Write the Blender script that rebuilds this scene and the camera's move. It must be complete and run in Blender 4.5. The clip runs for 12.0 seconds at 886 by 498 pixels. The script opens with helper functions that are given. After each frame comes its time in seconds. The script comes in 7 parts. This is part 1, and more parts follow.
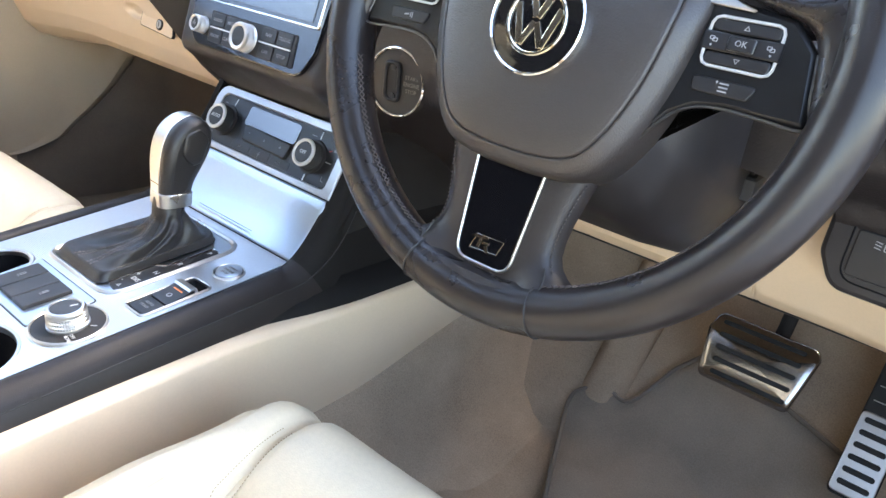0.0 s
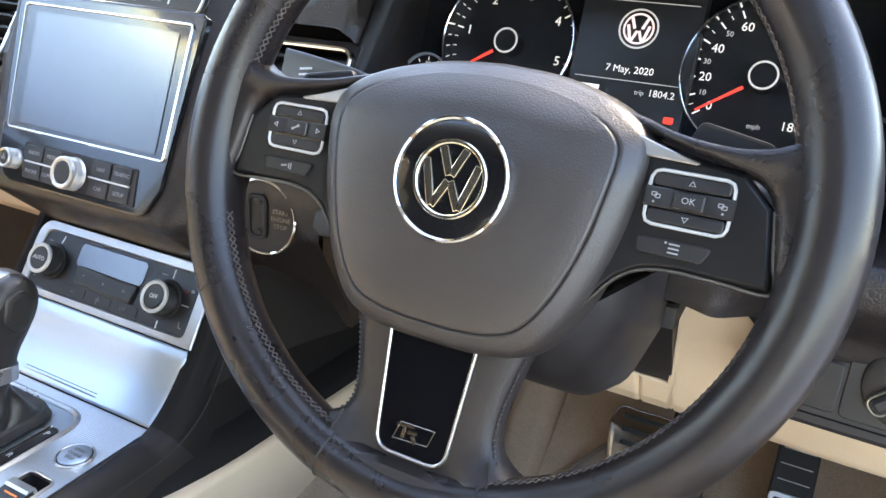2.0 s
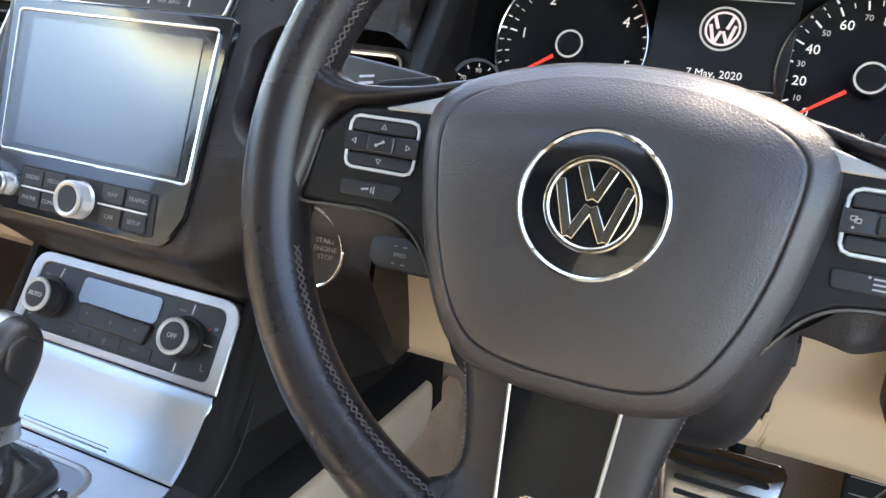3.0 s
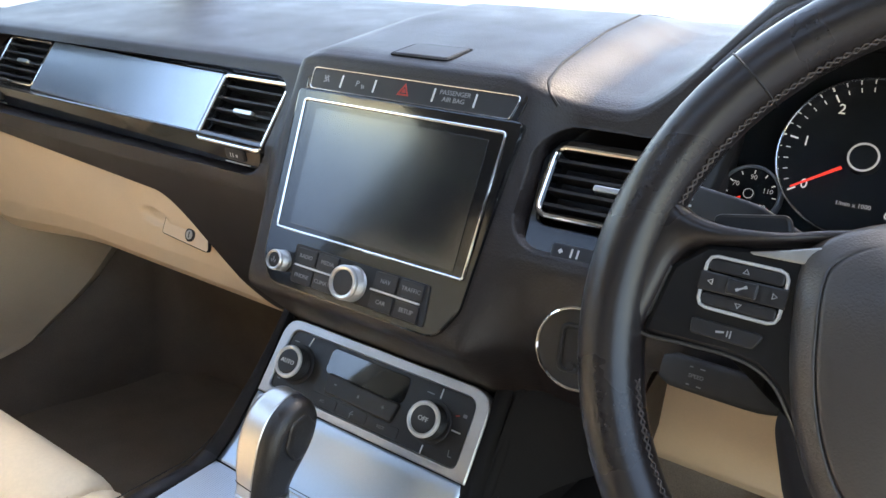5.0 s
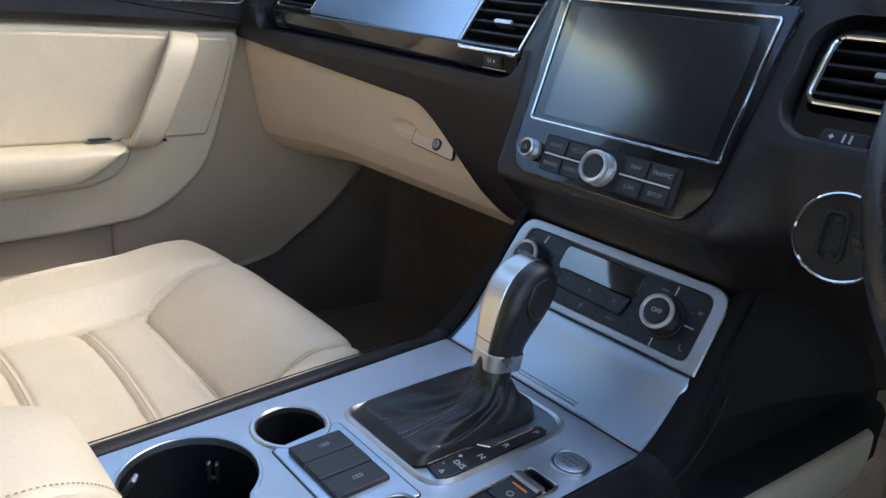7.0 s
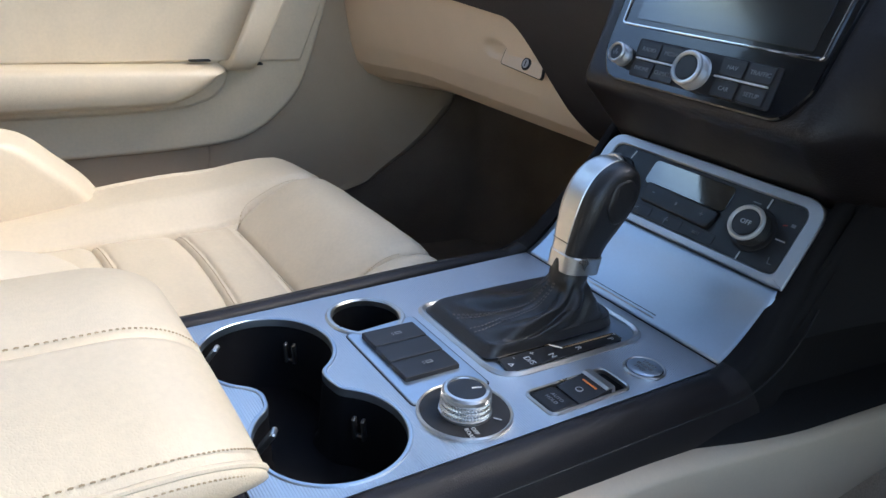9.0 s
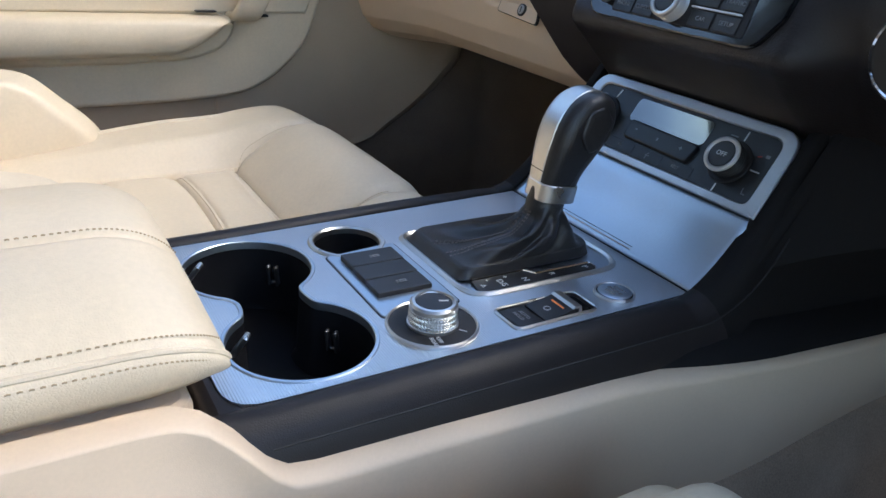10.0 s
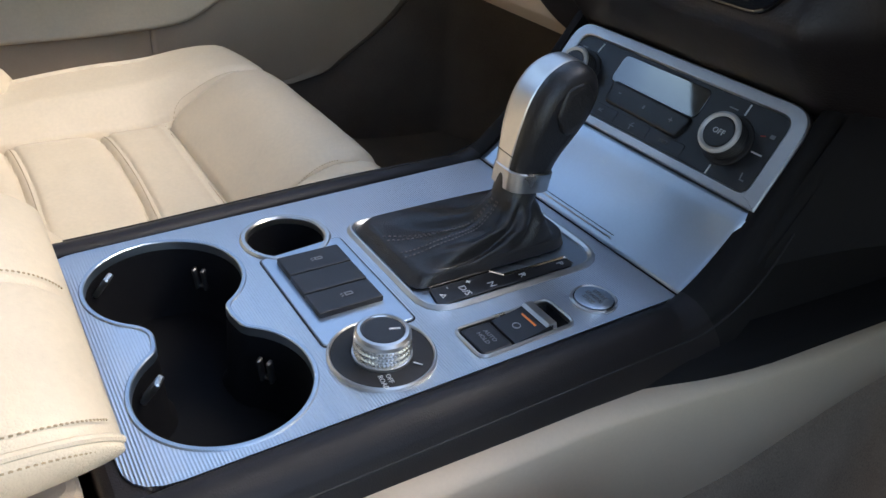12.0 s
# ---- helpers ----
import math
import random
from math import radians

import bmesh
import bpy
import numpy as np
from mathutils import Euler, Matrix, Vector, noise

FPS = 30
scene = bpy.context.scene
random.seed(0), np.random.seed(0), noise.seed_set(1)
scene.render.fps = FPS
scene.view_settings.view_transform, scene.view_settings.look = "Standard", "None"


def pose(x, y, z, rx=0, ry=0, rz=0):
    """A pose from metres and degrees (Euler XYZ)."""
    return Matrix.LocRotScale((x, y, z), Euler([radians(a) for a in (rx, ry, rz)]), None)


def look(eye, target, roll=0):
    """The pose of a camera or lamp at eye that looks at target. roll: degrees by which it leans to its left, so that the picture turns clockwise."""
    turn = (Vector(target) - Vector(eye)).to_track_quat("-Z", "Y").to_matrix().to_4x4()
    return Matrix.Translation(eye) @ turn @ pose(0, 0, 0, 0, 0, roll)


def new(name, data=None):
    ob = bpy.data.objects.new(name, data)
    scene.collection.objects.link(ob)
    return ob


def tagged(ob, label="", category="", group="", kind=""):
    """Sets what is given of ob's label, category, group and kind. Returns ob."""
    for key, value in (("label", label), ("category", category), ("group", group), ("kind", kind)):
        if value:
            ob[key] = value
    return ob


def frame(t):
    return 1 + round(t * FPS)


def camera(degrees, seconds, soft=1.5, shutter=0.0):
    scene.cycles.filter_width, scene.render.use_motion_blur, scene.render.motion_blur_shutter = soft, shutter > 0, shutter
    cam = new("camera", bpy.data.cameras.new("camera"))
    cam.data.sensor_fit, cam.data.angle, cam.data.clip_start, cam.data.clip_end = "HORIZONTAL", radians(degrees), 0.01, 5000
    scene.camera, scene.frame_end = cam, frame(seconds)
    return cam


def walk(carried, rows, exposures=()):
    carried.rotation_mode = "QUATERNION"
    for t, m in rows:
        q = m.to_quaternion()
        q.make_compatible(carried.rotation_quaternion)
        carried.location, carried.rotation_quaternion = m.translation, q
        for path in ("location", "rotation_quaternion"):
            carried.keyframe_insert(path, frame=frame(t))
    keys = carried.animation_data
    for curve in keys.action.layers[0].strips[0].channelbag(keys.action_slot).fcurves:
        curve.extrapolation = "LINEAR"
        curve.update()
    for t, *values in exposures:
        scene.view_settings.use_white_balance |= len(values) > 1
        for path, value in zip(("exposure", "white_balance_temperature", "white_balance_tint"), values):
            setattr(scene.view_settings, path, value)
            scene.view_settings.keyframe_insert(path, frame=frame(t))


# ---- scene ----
cam = camera(60.5, 12.0)
# seconds, eye, target, roll
PATH = [
    (0, (0.713, 0.069, 0.741), (-0.411, 1.446, -0.176), 4.2),
    (0.5, (0.673, 0.118, 0.743), (-0.347, 1.631, -0.076), 4.1),
    (1, (0.652, 0.121, 0.757), (-0.278, 1.705, -0.033), 3.6),
    (1.5, (0.641, 0.115, 0.777), (-0.241, 1.734, 0.003), 3.4),
    (2, (0.62, 0.123, 0.773), (-0.208, 1.777, 0.013), 3.2),
    (2.5, (0.578, 0.138, 0.757), (-0.197, 1.827, 0.017), 3.1),
    (3, (0.522, 0.153, 0.754), (-0.238, 1.855, 0.028), 2.9),
    (3.5, (0.478, 0.159, 0.783), (-0.365, 1.832, 0.081), 2.8),
    (5.5, (0.407, 0.071, 0.795), (-0.739, 1.583, 0.165), 3.5),
    (6, (0.407, 0.037, 0.767), (-0.863, 1.442, 0.125), 3.6),
    (6.5, (0.415, 0.029, 0.724), (-0.963, 1.328, 0.081), 4.1),
    (7, (0.423, 0.031, 0.7), (-1.003, 1.264, 0.033), 4.4),
    (7.5, (0.429, 0.032, 0.684), (-1.034, 1.199, -0.022), 4.3),
    (9.5, (0.463, 0.033, 0.632), (-1.077, 1.031, -0.164), 4.6),
    (10, (0.493, 0.05, 0.616), (-1.047, 1.019, -0.215), 4.6),
    (10.5, (0.483, 0.061, 0.604), (-1.058, 0.998, -0.261), 4.6),
    (11, (0.392, 0.093, 0.591), (-1.119, 1.004, -0.349), 4.8),
    (11.5, (0.305, 0.13, 0.551), (-1.141, 1.041, -0.488), 5.3),
    (12, (0.403, 0.118, 0.64), (-0.994, 1.1, -0.402), 5.2),
]
EXPOSURE = [(0, 3.55, 7850, 12), (0.5, 4.05, 8000, 12), (1.5, 3.7, 8000, 12), (3.7, 3.22, 7900, 12), (5.5, 2.7, 8200, 10), (6.0, 2.6, 7800, 9), (6.5, 2.3, 6950, 8.5), (7, 1.98, 6600, 8.5), (7.7, 2.1, 6500, 9), (9.3, 1.92, 6450, 9), (10.5, 1.87, 6450, 9), (11.5, 1.97, 6900, 9), (12, 1.88, 6950, 10)]
SKY, SUN, SUN_EL, SUN_AZ = 0.15, 0.34, 50, 24
SUN_WAY = (-math.sin(radians(SUN_AZ)) * math.cos(radians(SUN_EL)), -math.cos(radians(SUN_AZ)) * math.cos(radians(SUN_EL)), -math.sin(radians(SUN_EL)))
ROOF_GLASS = (-0.44, 0.44, -0.42, 0.02)
walk(cam, [(t, look(eye, target, roll)) for t, eye, target, roll in PATH], exposures=EXPOSURE)

# ---- world and light ----
world = bpy.data.worlds.new("sky")
scene.world = world
world.use_nodes = True
wn = world.node_tree.nodes
sky = wn.new("ShaderNodeTexSky")
sky.sky_type = "NISHITA"
sky.sun_disc = False
sky.air_density, sky.dust_density, sky.ozone_density = 1.0, 0.4, 2.0
sky.sun_elevation = radians(SUN_EL)
sky.sun_rotation = radians(SUN_AZ)
wn["Background"].inputs["Strength"].default_value = SKY
world.node_tree.links.new(sky.outputs[0], wn["Background"].inputs[0])
sun_data = bpy.data.lights.new("sun", "SUN")
sun_data.energy, sun_data.angle, sun_data.color = SUN, radians(14), (1.0, 0.93, 0.84)
sun = new("sun", sun_data)
sun.matrix_world = look((0, 0, 10), (10 * SUN_WAY[0], 10 * SUN_WAY[1], 10 + 10 * SUN_WAY[2]))


# ---- materials ----
def material(name, color, rough=0.5, metal=0.0, grain=0.0, cell=0.002, tint=0.08, blotch=0.06, coat=0.0, kind="noise", rough_var=0.0, spec=0.5, coat_ior=1.5):
    """A principled surface with two scales of colour change and a bump of that cell size in metres."""
    m = bpy.data.materials.new(name)
    m.use_nodes = True
    nt = m.node_tree
    b = nt.nodes["Principled BSDF"]
    b.inputs["Metallic"].default_value = metal
    b.inputs["Roughness"].default_value = rough
    b.inputs["Specular IOR Level"].default_value = spec
    b.inputs["Coat Weight"].default_value = coat
    b.inputs["Coat Roughness"].default_value = 0.04 if rough < 0.15 else rough * 0.8
    b.inputs["Coat IOR"].default_value = coat_ior
    co = nt.nodes.new("ShaderNodeTexCoord")
    fine, wide = nt.nodes.new("ShaderNodeTexNoise"), nt.nodes.new("ShaderNodeTexNoise")
    fine.inputs["Scale"].default_value = 0.5 / cell
    fine.inputs["Detail"].default_value = 3
    wide.inputs["Scale"].default_value = 1 / blotch
    wide.inputs["Detail"].default_value = 4
    add = nt.nodes.new("ShaderNodeMath")
    add.operation = "ADD"
    for n, k in ((fine, 0), (wide, 1)):
        nt.links.new(co.outputs["Object"], n.inputs["Vector"])
        nt.links.new(n.outputs["Fac"], add.inputs[k])
    span = nt.nodes.new("ShaderNodeMapRange")
    span.inputs["From Min"].default_value, span.inputs["From Max"].default_value = 0.6, 1.4
    span.inputs["To Min"].default_value, span.inputs["To Max"].default_value = 1 - tint, 1 + tint
    nt.links.new(add.outputs[0], span.inputs["Value"])
    mul = nt.nodes.new("ShaderNodeVectorMath")
    mul.operation = "SCALE"
    mul.inputs[0].default_value = color
    nt.links.new(span.outputs[0], mul.inputs["Scale"])
    nt.links.new(mul.outputs[0], b.inputs["Base Color"])
    if rough_var:
        rv = nt.nodes.new("ShaderNodeMapRange")
        rv.inputs["From Min"].default_value, rv.inputs["From Max"].default_value = 0.3, 0.7
        rv.inputs["To Min"].default_value, rv.inputs["To Max"].default_value = rough - rough_var, rough + rough_var
        nt.links.new(wide.outputs["Fac"], rv.inputs["Value"])
        nt.links.new(rv.outputs[0], b.inputs["Roughness"])
    if grain:
        bump = nt.nodes.new("ShaderNodeBump")
        bump.inputs["Strength"].default_value = grain
        bump.inputs["Distance"].default_value = cell * 0.35
        if kind == "leather":
            v = nt.nodes.new("ShaderNodeTexVoronoi")
            v.feature = "DISTANCE_TO_EDGE"
            v.inputs["Scale"].default_value = 1 / cell
            warp = nt.nodes.new("ShaderNodeVectorMath")
            warp.operation = "MULTIPLY_ADD"
            warp.inputs[1].default_value = (cell * 0.8,) * 3
            nt.links.new(fine.outputs["Color"], warp.inputs[0])
            nt.links.new(co.outputs["Object"], warp.inputs[2])
            nt.links.new(warp.outputs[0], v.inputs["Vector"])
            clampd = nt.nodes.new("ShaderNodeMath")
            clampd.operation = "MINIMUM"
            clampd.inputs[1].default_value = 0.28
            nt.links.new(v.outputs["Distance"], clampd.inputs[0])
            nt.links.new(clampd.outputs[0], bump.inputs["Height"])
        elif kind == "ridges":
            w = nt.nodes.new("ShaderNodeTexWave")
            w.wave_type, w.bands_direction = "BANDS", "Y"
            w.inputs["Scale"].default_value = 0.314 / cell
            nt.links.new(co.outputs["Object"], w.inputs["Vector"])
            nt.links.new(w.outputs["Fac"], bump.inputs["Height"])
        elif kind == "pile":
            fine.inputs["Scale"].default_value = 1 / cell
            nt.links.new(fine.outputs["Fac"], bump.inputs["Height"])
        else:
            nt.links.new(fine.outputs["Fac"], bump.inputs["Height"])
        nt.links.new(bump.outputs[0], b.inputs["Normal"])
    return m


def glow(name, color, strength):
    m = bpy.data.materials.new(name)
    m.use_nodes = True
    b = m.node_tree.nodes["Principled BSDF"]
    b.inputs["Base Color"].default_value = (*[c * 0.8 for c in color], 1)
    b.inputs["Emission Color"].default_value = (*color, 1)
    b.inputs["Emission Strength"].default_value = strength
    return m


def glass(name, color=(1, 1, 1), rough=0.0, ior=1.3):
    m = bpy.data.materials.new(name)
    m.use_nodes = True
    b = m.node_tree.nodes["Principled BSDF"]
    b.inputs["Base Color"].default_value = (*color, 1)
    b.inputs["Transmission Weight"].default_value = 1
    b.inputs["Roughness"].default_value = rough
    b.inputs["IOR"].default_value = ior
    return m


DARK = material("brown_soft_plastic", (0.0170, 0.0130, 0.0130), 0.42, grain=0.38, cell=0.0030, kind="leather", tint=0.1, rough_var=0.05, spec=0.45)
# DARK toned down: shade on the console padding put into colour and gloss
DARK_DIM = material("dimmed_brown_plastic", (0.0135, 0.0108, 0.0115), 0.50, grain=0.30, cell=0.0017, kind="leather", tint=0.1, rough_var=0.03, spec=0.32)
DARKS = material("brown_smooth_plastic", (0.013, 0.0105, 0.0115), 0.48, grain=0.2, cell=0.0010, tint=0.1, rough_var=0.06)
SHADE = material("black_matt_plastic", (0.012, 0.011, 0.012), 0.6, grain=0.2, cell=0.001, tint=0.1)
RIML = material("worn_dark_leather", (0.017, 0.0135, 0.0135), 0.28, grain=0.20, cell=0.0012, kind="leather", tint=0.08, blotch=0.06, rough_var=0.02)
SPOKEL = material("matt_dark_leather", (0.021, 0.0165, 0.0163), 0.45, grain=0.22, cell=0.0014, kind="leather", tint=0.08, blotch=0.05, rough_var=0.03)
HUBL = material("grained_brown_vinyl", (0.031, 0.0252, 0.0236), 0.40, grain=0.35, cell=0.0020, kind="leather", tint=0.08, rough_var=0.05, spec=0.8)
BOOT = material("black_nappa_leather", (0.017, 0.0155, 0.0155), 0.36, grain=0.5, cell=0.0020, kind="leather", tint=0.15, rough_var=0.08)
BEIGE = material("cream_leather", (0.66, 0.545, 0.39), 0.44, grain=0.40, cell=0.0021, kind="leather", tint=0.06, blotch=0.045, rough_var=0.06)
CREAM = material("beige_moulded_plastic", (0.69, 0.530, 0.375), 0.52, grain=0.32, cell=0.0012, kind="leather", tint=0.04)
# CREAM darkened: shade on the kick panel and lower door put into the colour
CREAM_DIM = material("dimmed_beige_plastic", (0.43, 0.332, 0.232), 0.55, grain=0.25, cell=0.0012, kind="leather", tint=0.05)
CARPET = material("beige_carpet", (0.37, 0.277, 0.200), 0.95, grain=1.0, cell=0.0018, kind="pile", tint=0.32, blotch=0.09, spec=0.1)
# passenger's footwell carpet: its shade put into two tones darker than CARPET
LINER = material("shaded_brown_carpet", (0.19, 0.150, 0.118), 0.95, grain=1.0, cell=0.0018, kind="pile", tint=0.2, blotch=0.08, spec=0.1)
TANCARPET = material("dimmed_brown_carpet", (0.22, 0.176, 0.136), 0.95, grain=1.0, cell=0.0018, kind="pile", tint=0.2, blotch=0.08, spec=0.1)
MAT = material("grey_velour_mat", (0.265, 0.215, 0.170), 0.95, grain=1.0, cell=0.0016, kind="pile", tint=0.2, blotch=0.07, spec=0.1)
ALU = material("ribbed_aluminium", (0.68, 0.70, 0.73), 0.32, metal=1.0, grain=0.38, cell=0.0019, kind="ridges", tint=0.04, rough_var=0.04)
SATIN = material("satin_chrome", (0.60, 0.59, 0.57), 0.33, metal=1.0, tint=0.04, rough_var=0.06)
SATIN2 = material("soft_satin_metal", (0.46, 0.46, 0.46), 0.38, metal=1.0, tint=0.04, rough_var=0.04)
CHROME = material("bright_chrome", (0.85, 0.84, 0.82), 0.08, metal=1.0, tint=0.03)
GLOSS = material("piano_black", (0.006, 0.006, 0.007), 0.12, coat=0.6, tint=0.1, rough_var=0.03)
INLAY = material("black_inlay", (0.004, 0.004, 0.005), 0.08, tint=0.1, spec=0.22)
GOLDC = material("warm_chrome", (0.80, 0.73, 0.58), 0.14, metal=1.0, tint=0.03)
PODG = material("gloss_black_pod", (0.007, 0.007, 0.008), 0.34, tint=0.1, rough_var=0.03, spec=0.35)
BUTTON = material("soft_black_button", (0.012, 0.0115, 0.013), 0.42, grain=0.15, cell=0.0008, tint=0.1)
SILVER = material("silver_paint", (0.62, 0.62, 0.61), 0.40, metal=0.5, tint=0.03, rough_var=0.03)
WELL = material("black_rubber_lining", (0.004, 0.004, 0.005), 0.75, grain=0.2, cell=0.001, tint=0.1, spec=0.12)
PANELB = material("satin_black_key", (0.007, 0.007, 0.008), 0.38, grain=0.1, cell=0.0008, tint=0.1)
SCREEN = material("display_glass", (0.006, 0.007, 0.008), 0.16, coat=1.0, tint=0.02, spec=0.6, coat_ior=1.6)
DIAL = material("gauge_face", (0.008, 0.008, 0.010), 0.65, tint=0.1, spec=0.2)
PRINT = material("pale_print", (0.55, 0.55, 0.55), 0.6)
DIM = material("grey_print", (0.22, 0.22, 0.23), 0.6)
LIT = glow("lit_white_print", (0.95, 0.93, 0.9), 0.058)
LITDIM = glow("lit_grey_print", (0.6, 0.58, 0.56), 0.050)
LITPINK = glow("lit_pale_symbol", (0.85, 0.66, 0.69), 0.085)
NEEDLE = glow("red_needle", (1.0, 0.05, 0.03), 0.11)
RED = material("red_print", (0.40, 0.03, 0.02), 0.5)
ORANGE = material("orange_print", (0.85, 0.22, 0.04), 0.45)
# near-black tone: shadow beside the stack put into the colour
FLANK = material("shadowed_dark_plastic", (0.009, 0.008, 0.0085), 0.75, grain=0.3, cell=0.0015, tint=0.12, spec=0.2)
THREAD = material("dark_thread", (0.15, 0.12, 0.11), 0.8, grain=0.3, cell=0.0006)
THREADW = material("pale_worn_thread", (0.075, 0.060, 0.055), 0.7, grain=0.3, cell=0.0006)
SMOKE = material("smoked_metal", (0.17, 0.165, 0.16), 0.30, metal=0.9, tint=0.05)
DIMW = material("white_key_print", (0.36, 0.36, 0.37), 0.6)
THREADB = material("tan_thread", (0.40, 0.29, 0.17), 0.8, grain=0.3, cell=0.0006)
ROOFM = material("grey_headlining", (0.27, 0.26, 0.24), 0.9, grain=0.4, cell=0.001)
PAINT = material("body_paint", (0.10, 0.10, 0.11), 0.3, metal=0.3, coat=0.5)
RUBBER = material("black_rubber", (0.015, 0.015, 0.015), 0.7, grain=0.3, cell=0.001)
PANE = glass("clear_glass")
LENS = glass("antiglare_lens", ior=1.06)
DARK_PANE = material("dark_opaque_pane", (0.012, 0.013, 0.014), 0.06, tint=0.05)


# ---- shape helpers ----
def add_mesh(name, bm, mat, smooth=40):
    bmesh.ops.recalc_face_normals(bm, faces=bm.faces)
    if smooth:
        for face in bm.faces:
            face.smooth = True
        lim = radians(smooth)
        for e in bm.edges:
            if len(e.link_faces) == 2 and e.calc_face_angle(0) > lim:
                e.smooth = False
        # broad flat faces keep their own normals
        for face in bm.faces:
            if len(face.verts) >= 8:
                for e in face.edges:
                    if len(e.link_faces) == 2 and e.calc_face_angle(0) > 0.06:
                        e.smooth = False
    me = bpy.data.meshes.new(name)
    bm.to_mesh(me)
    bm.free()
    me.materials.append(mat)
    return me


def part(name, bm, mat, parent, label="", smooth=40):
    ob = new(name, bm if isinstance(bm, bpy.types.Mesh) else add_mesh(name, bm, mat, smooth))
    ob.parent = parent
    return tagged(ob, label)


def thing(name, m, label, category, group="", kind=""):
    ob = new(name)
    ob.matrix_world = m
    ob.empty_display_size = 0.02
    return tagged(ob, label, category, group, kind)


def solid(name, bm, mat, label, category, group="", kind="", smooth=40, m=None):
    ob = new(name, add_mesh(name, bm, mat, smooth))
    if m is not None:
        ob.matrix_world = m
    return tagged(ob, label, category, group, kind)


def plane(o, tilt, side=0.0):
    """A panel's own axes at o: x to the right, y up the panel, z out of it; tilt in degrees back from upright."""
    return Matrix.Translation(o) @ Euler((radians(90 - tilt), 0, radians(side))).to_matrix().to_4x4()


def rrect(w, h, r, cx=0.0, cy=0.0, seg=5):
    pts = []
    for k, (sx, sy) in enumerate(((1, 1), (-1, 1), (-1, -1), (1, -1))):
        for i in range(seg + 1):
            a = math.pi / 2 * (k + i / seg)
            pts.append((cx + sx * (w / 2 - r) + r * math.cos(a), cy + sy * (h / 2 - r) + r * math.sin(a)))
    return pts


def circ(r, cx=0.0, cy=0.0, n=32):
    return [(cx + r * math.cos(2 * math.pi * i / n), cy + r * math.sin(2 * math.pi * i / n)) for i in range(n)]


def rounded(corners, r, seg=5):
    """A polygon, counterclockwise, with its corners rounded; r: one radius or one for each corner."""
    n, pts = len(corners), []
    for i in range(n):
        a, b, c = Vector(corners[i - 1]), Vector(corners[i]), Vector(corners[(i + 1) % n])
        u, v = (a - b).normalized(), (c - b).normalized()
        rr = r[i] if isinstance(r, (list, tuple)) else r
        d = min(rr / max(math.tan(u.angle(v, 1.0) / 2), 1e-3), (a - b).length * 0.49, (c - b).length * 0.49)
        p, q = b + u * d, b + v * d
        for k in range(seg + 1):
            s = k / seg
            pts.append(tuple(p * (1 - s) ** 2 + b * 2 * s * (1 - s) + q * s * s))
    return pts


def inset(pts, d):
    if abs(d) < 1e-7:
        return list(pts)
    n, out = len(pts), []
    area = sum(pts[i - 1][0] * pts[i][1] - pts[i][0] * pts[i - 1][1] for i in range(n))
    sgn = 1 if area > 0 else -1
    for i in range(n):
        a, b, c = Vector(pts[i - 1]), Vector(pts[i]), Vector(pts[(i + 1) % n])
        e1, e2 = b - a, c - b
        if e1.length < 1e-9:
            e1 = e2
        if e2.length < 1e-9:
            e2 = e1
        n1, n2 = Vector((-e1.y, e1.x)).normalized() * sgn, Vector((-e2.y, e2.x)).normalized() * sgn
        m = n1 + n2
        m = m / max(m.length_squared / 2, 0.35) if m.length > 1e-6 else n1
        out.append(tuple(b + m * d))
    return out


def slab(outline, rings, bm=None, cap=True, m=None):
    """A plate on an outline: rings of (inset, height) from its underside to its top."""
    bm = bm or bmesh.new()
    loops = []
    for d, z in rings:
        loops.append([bm.verts.new((m @ Vector((x, y, z))) if m else (x, y, z)) for x, y in inset(outline, d)])
    n = len(outline)
    for lo, hi in zip(loops, loops[1:]):
        for i in range(n):
            bm.faces.new((lo[i], lo[(i + 1) % n], hi[(i + 1) % n], hi[i]))
    if cap:
        bm.faces.new(loops[0][::-1])
        bm.faces.new(loops[-1])
    return bm


def block(outline, z0, z1, edge=0.001, bm=None, m=None):
    return slab(outline, [(0, z0), (0, z1 - edge), (edge * 0.3, z1 - edge * 0.3), (edge, z1)], bm, m=m)


def ring(outer, inner, z0, z1, edge=0.0006, bm=None):
    """A flat frame between two outlines of as many points each."""
    bm = bm or bmesh.new()
    rows = [[(x, y, z0) for x, y in outer], [(x, y, z1 - edge) for x, y in outer], [(x, y, z1) for x, y in inset(outer, edge)],
            [(x, y, z1) for x, y in inset(inner, -edge)], [(x, y, z1 - edge) for x, y in inner], [(x, y, z0) for x, y in inner]]
    vs = [[bm.verts.new(p) for p in row] for row in rows]
    n = len(outer)
    for k in range(6):
        a, b = vs[k], vs[(k + 1) % 6]
        for i in range(n):
            bm.faces.new((a[i], a[(i + 1) % n], b[(i + 1) % n], b[i]))
    return bm


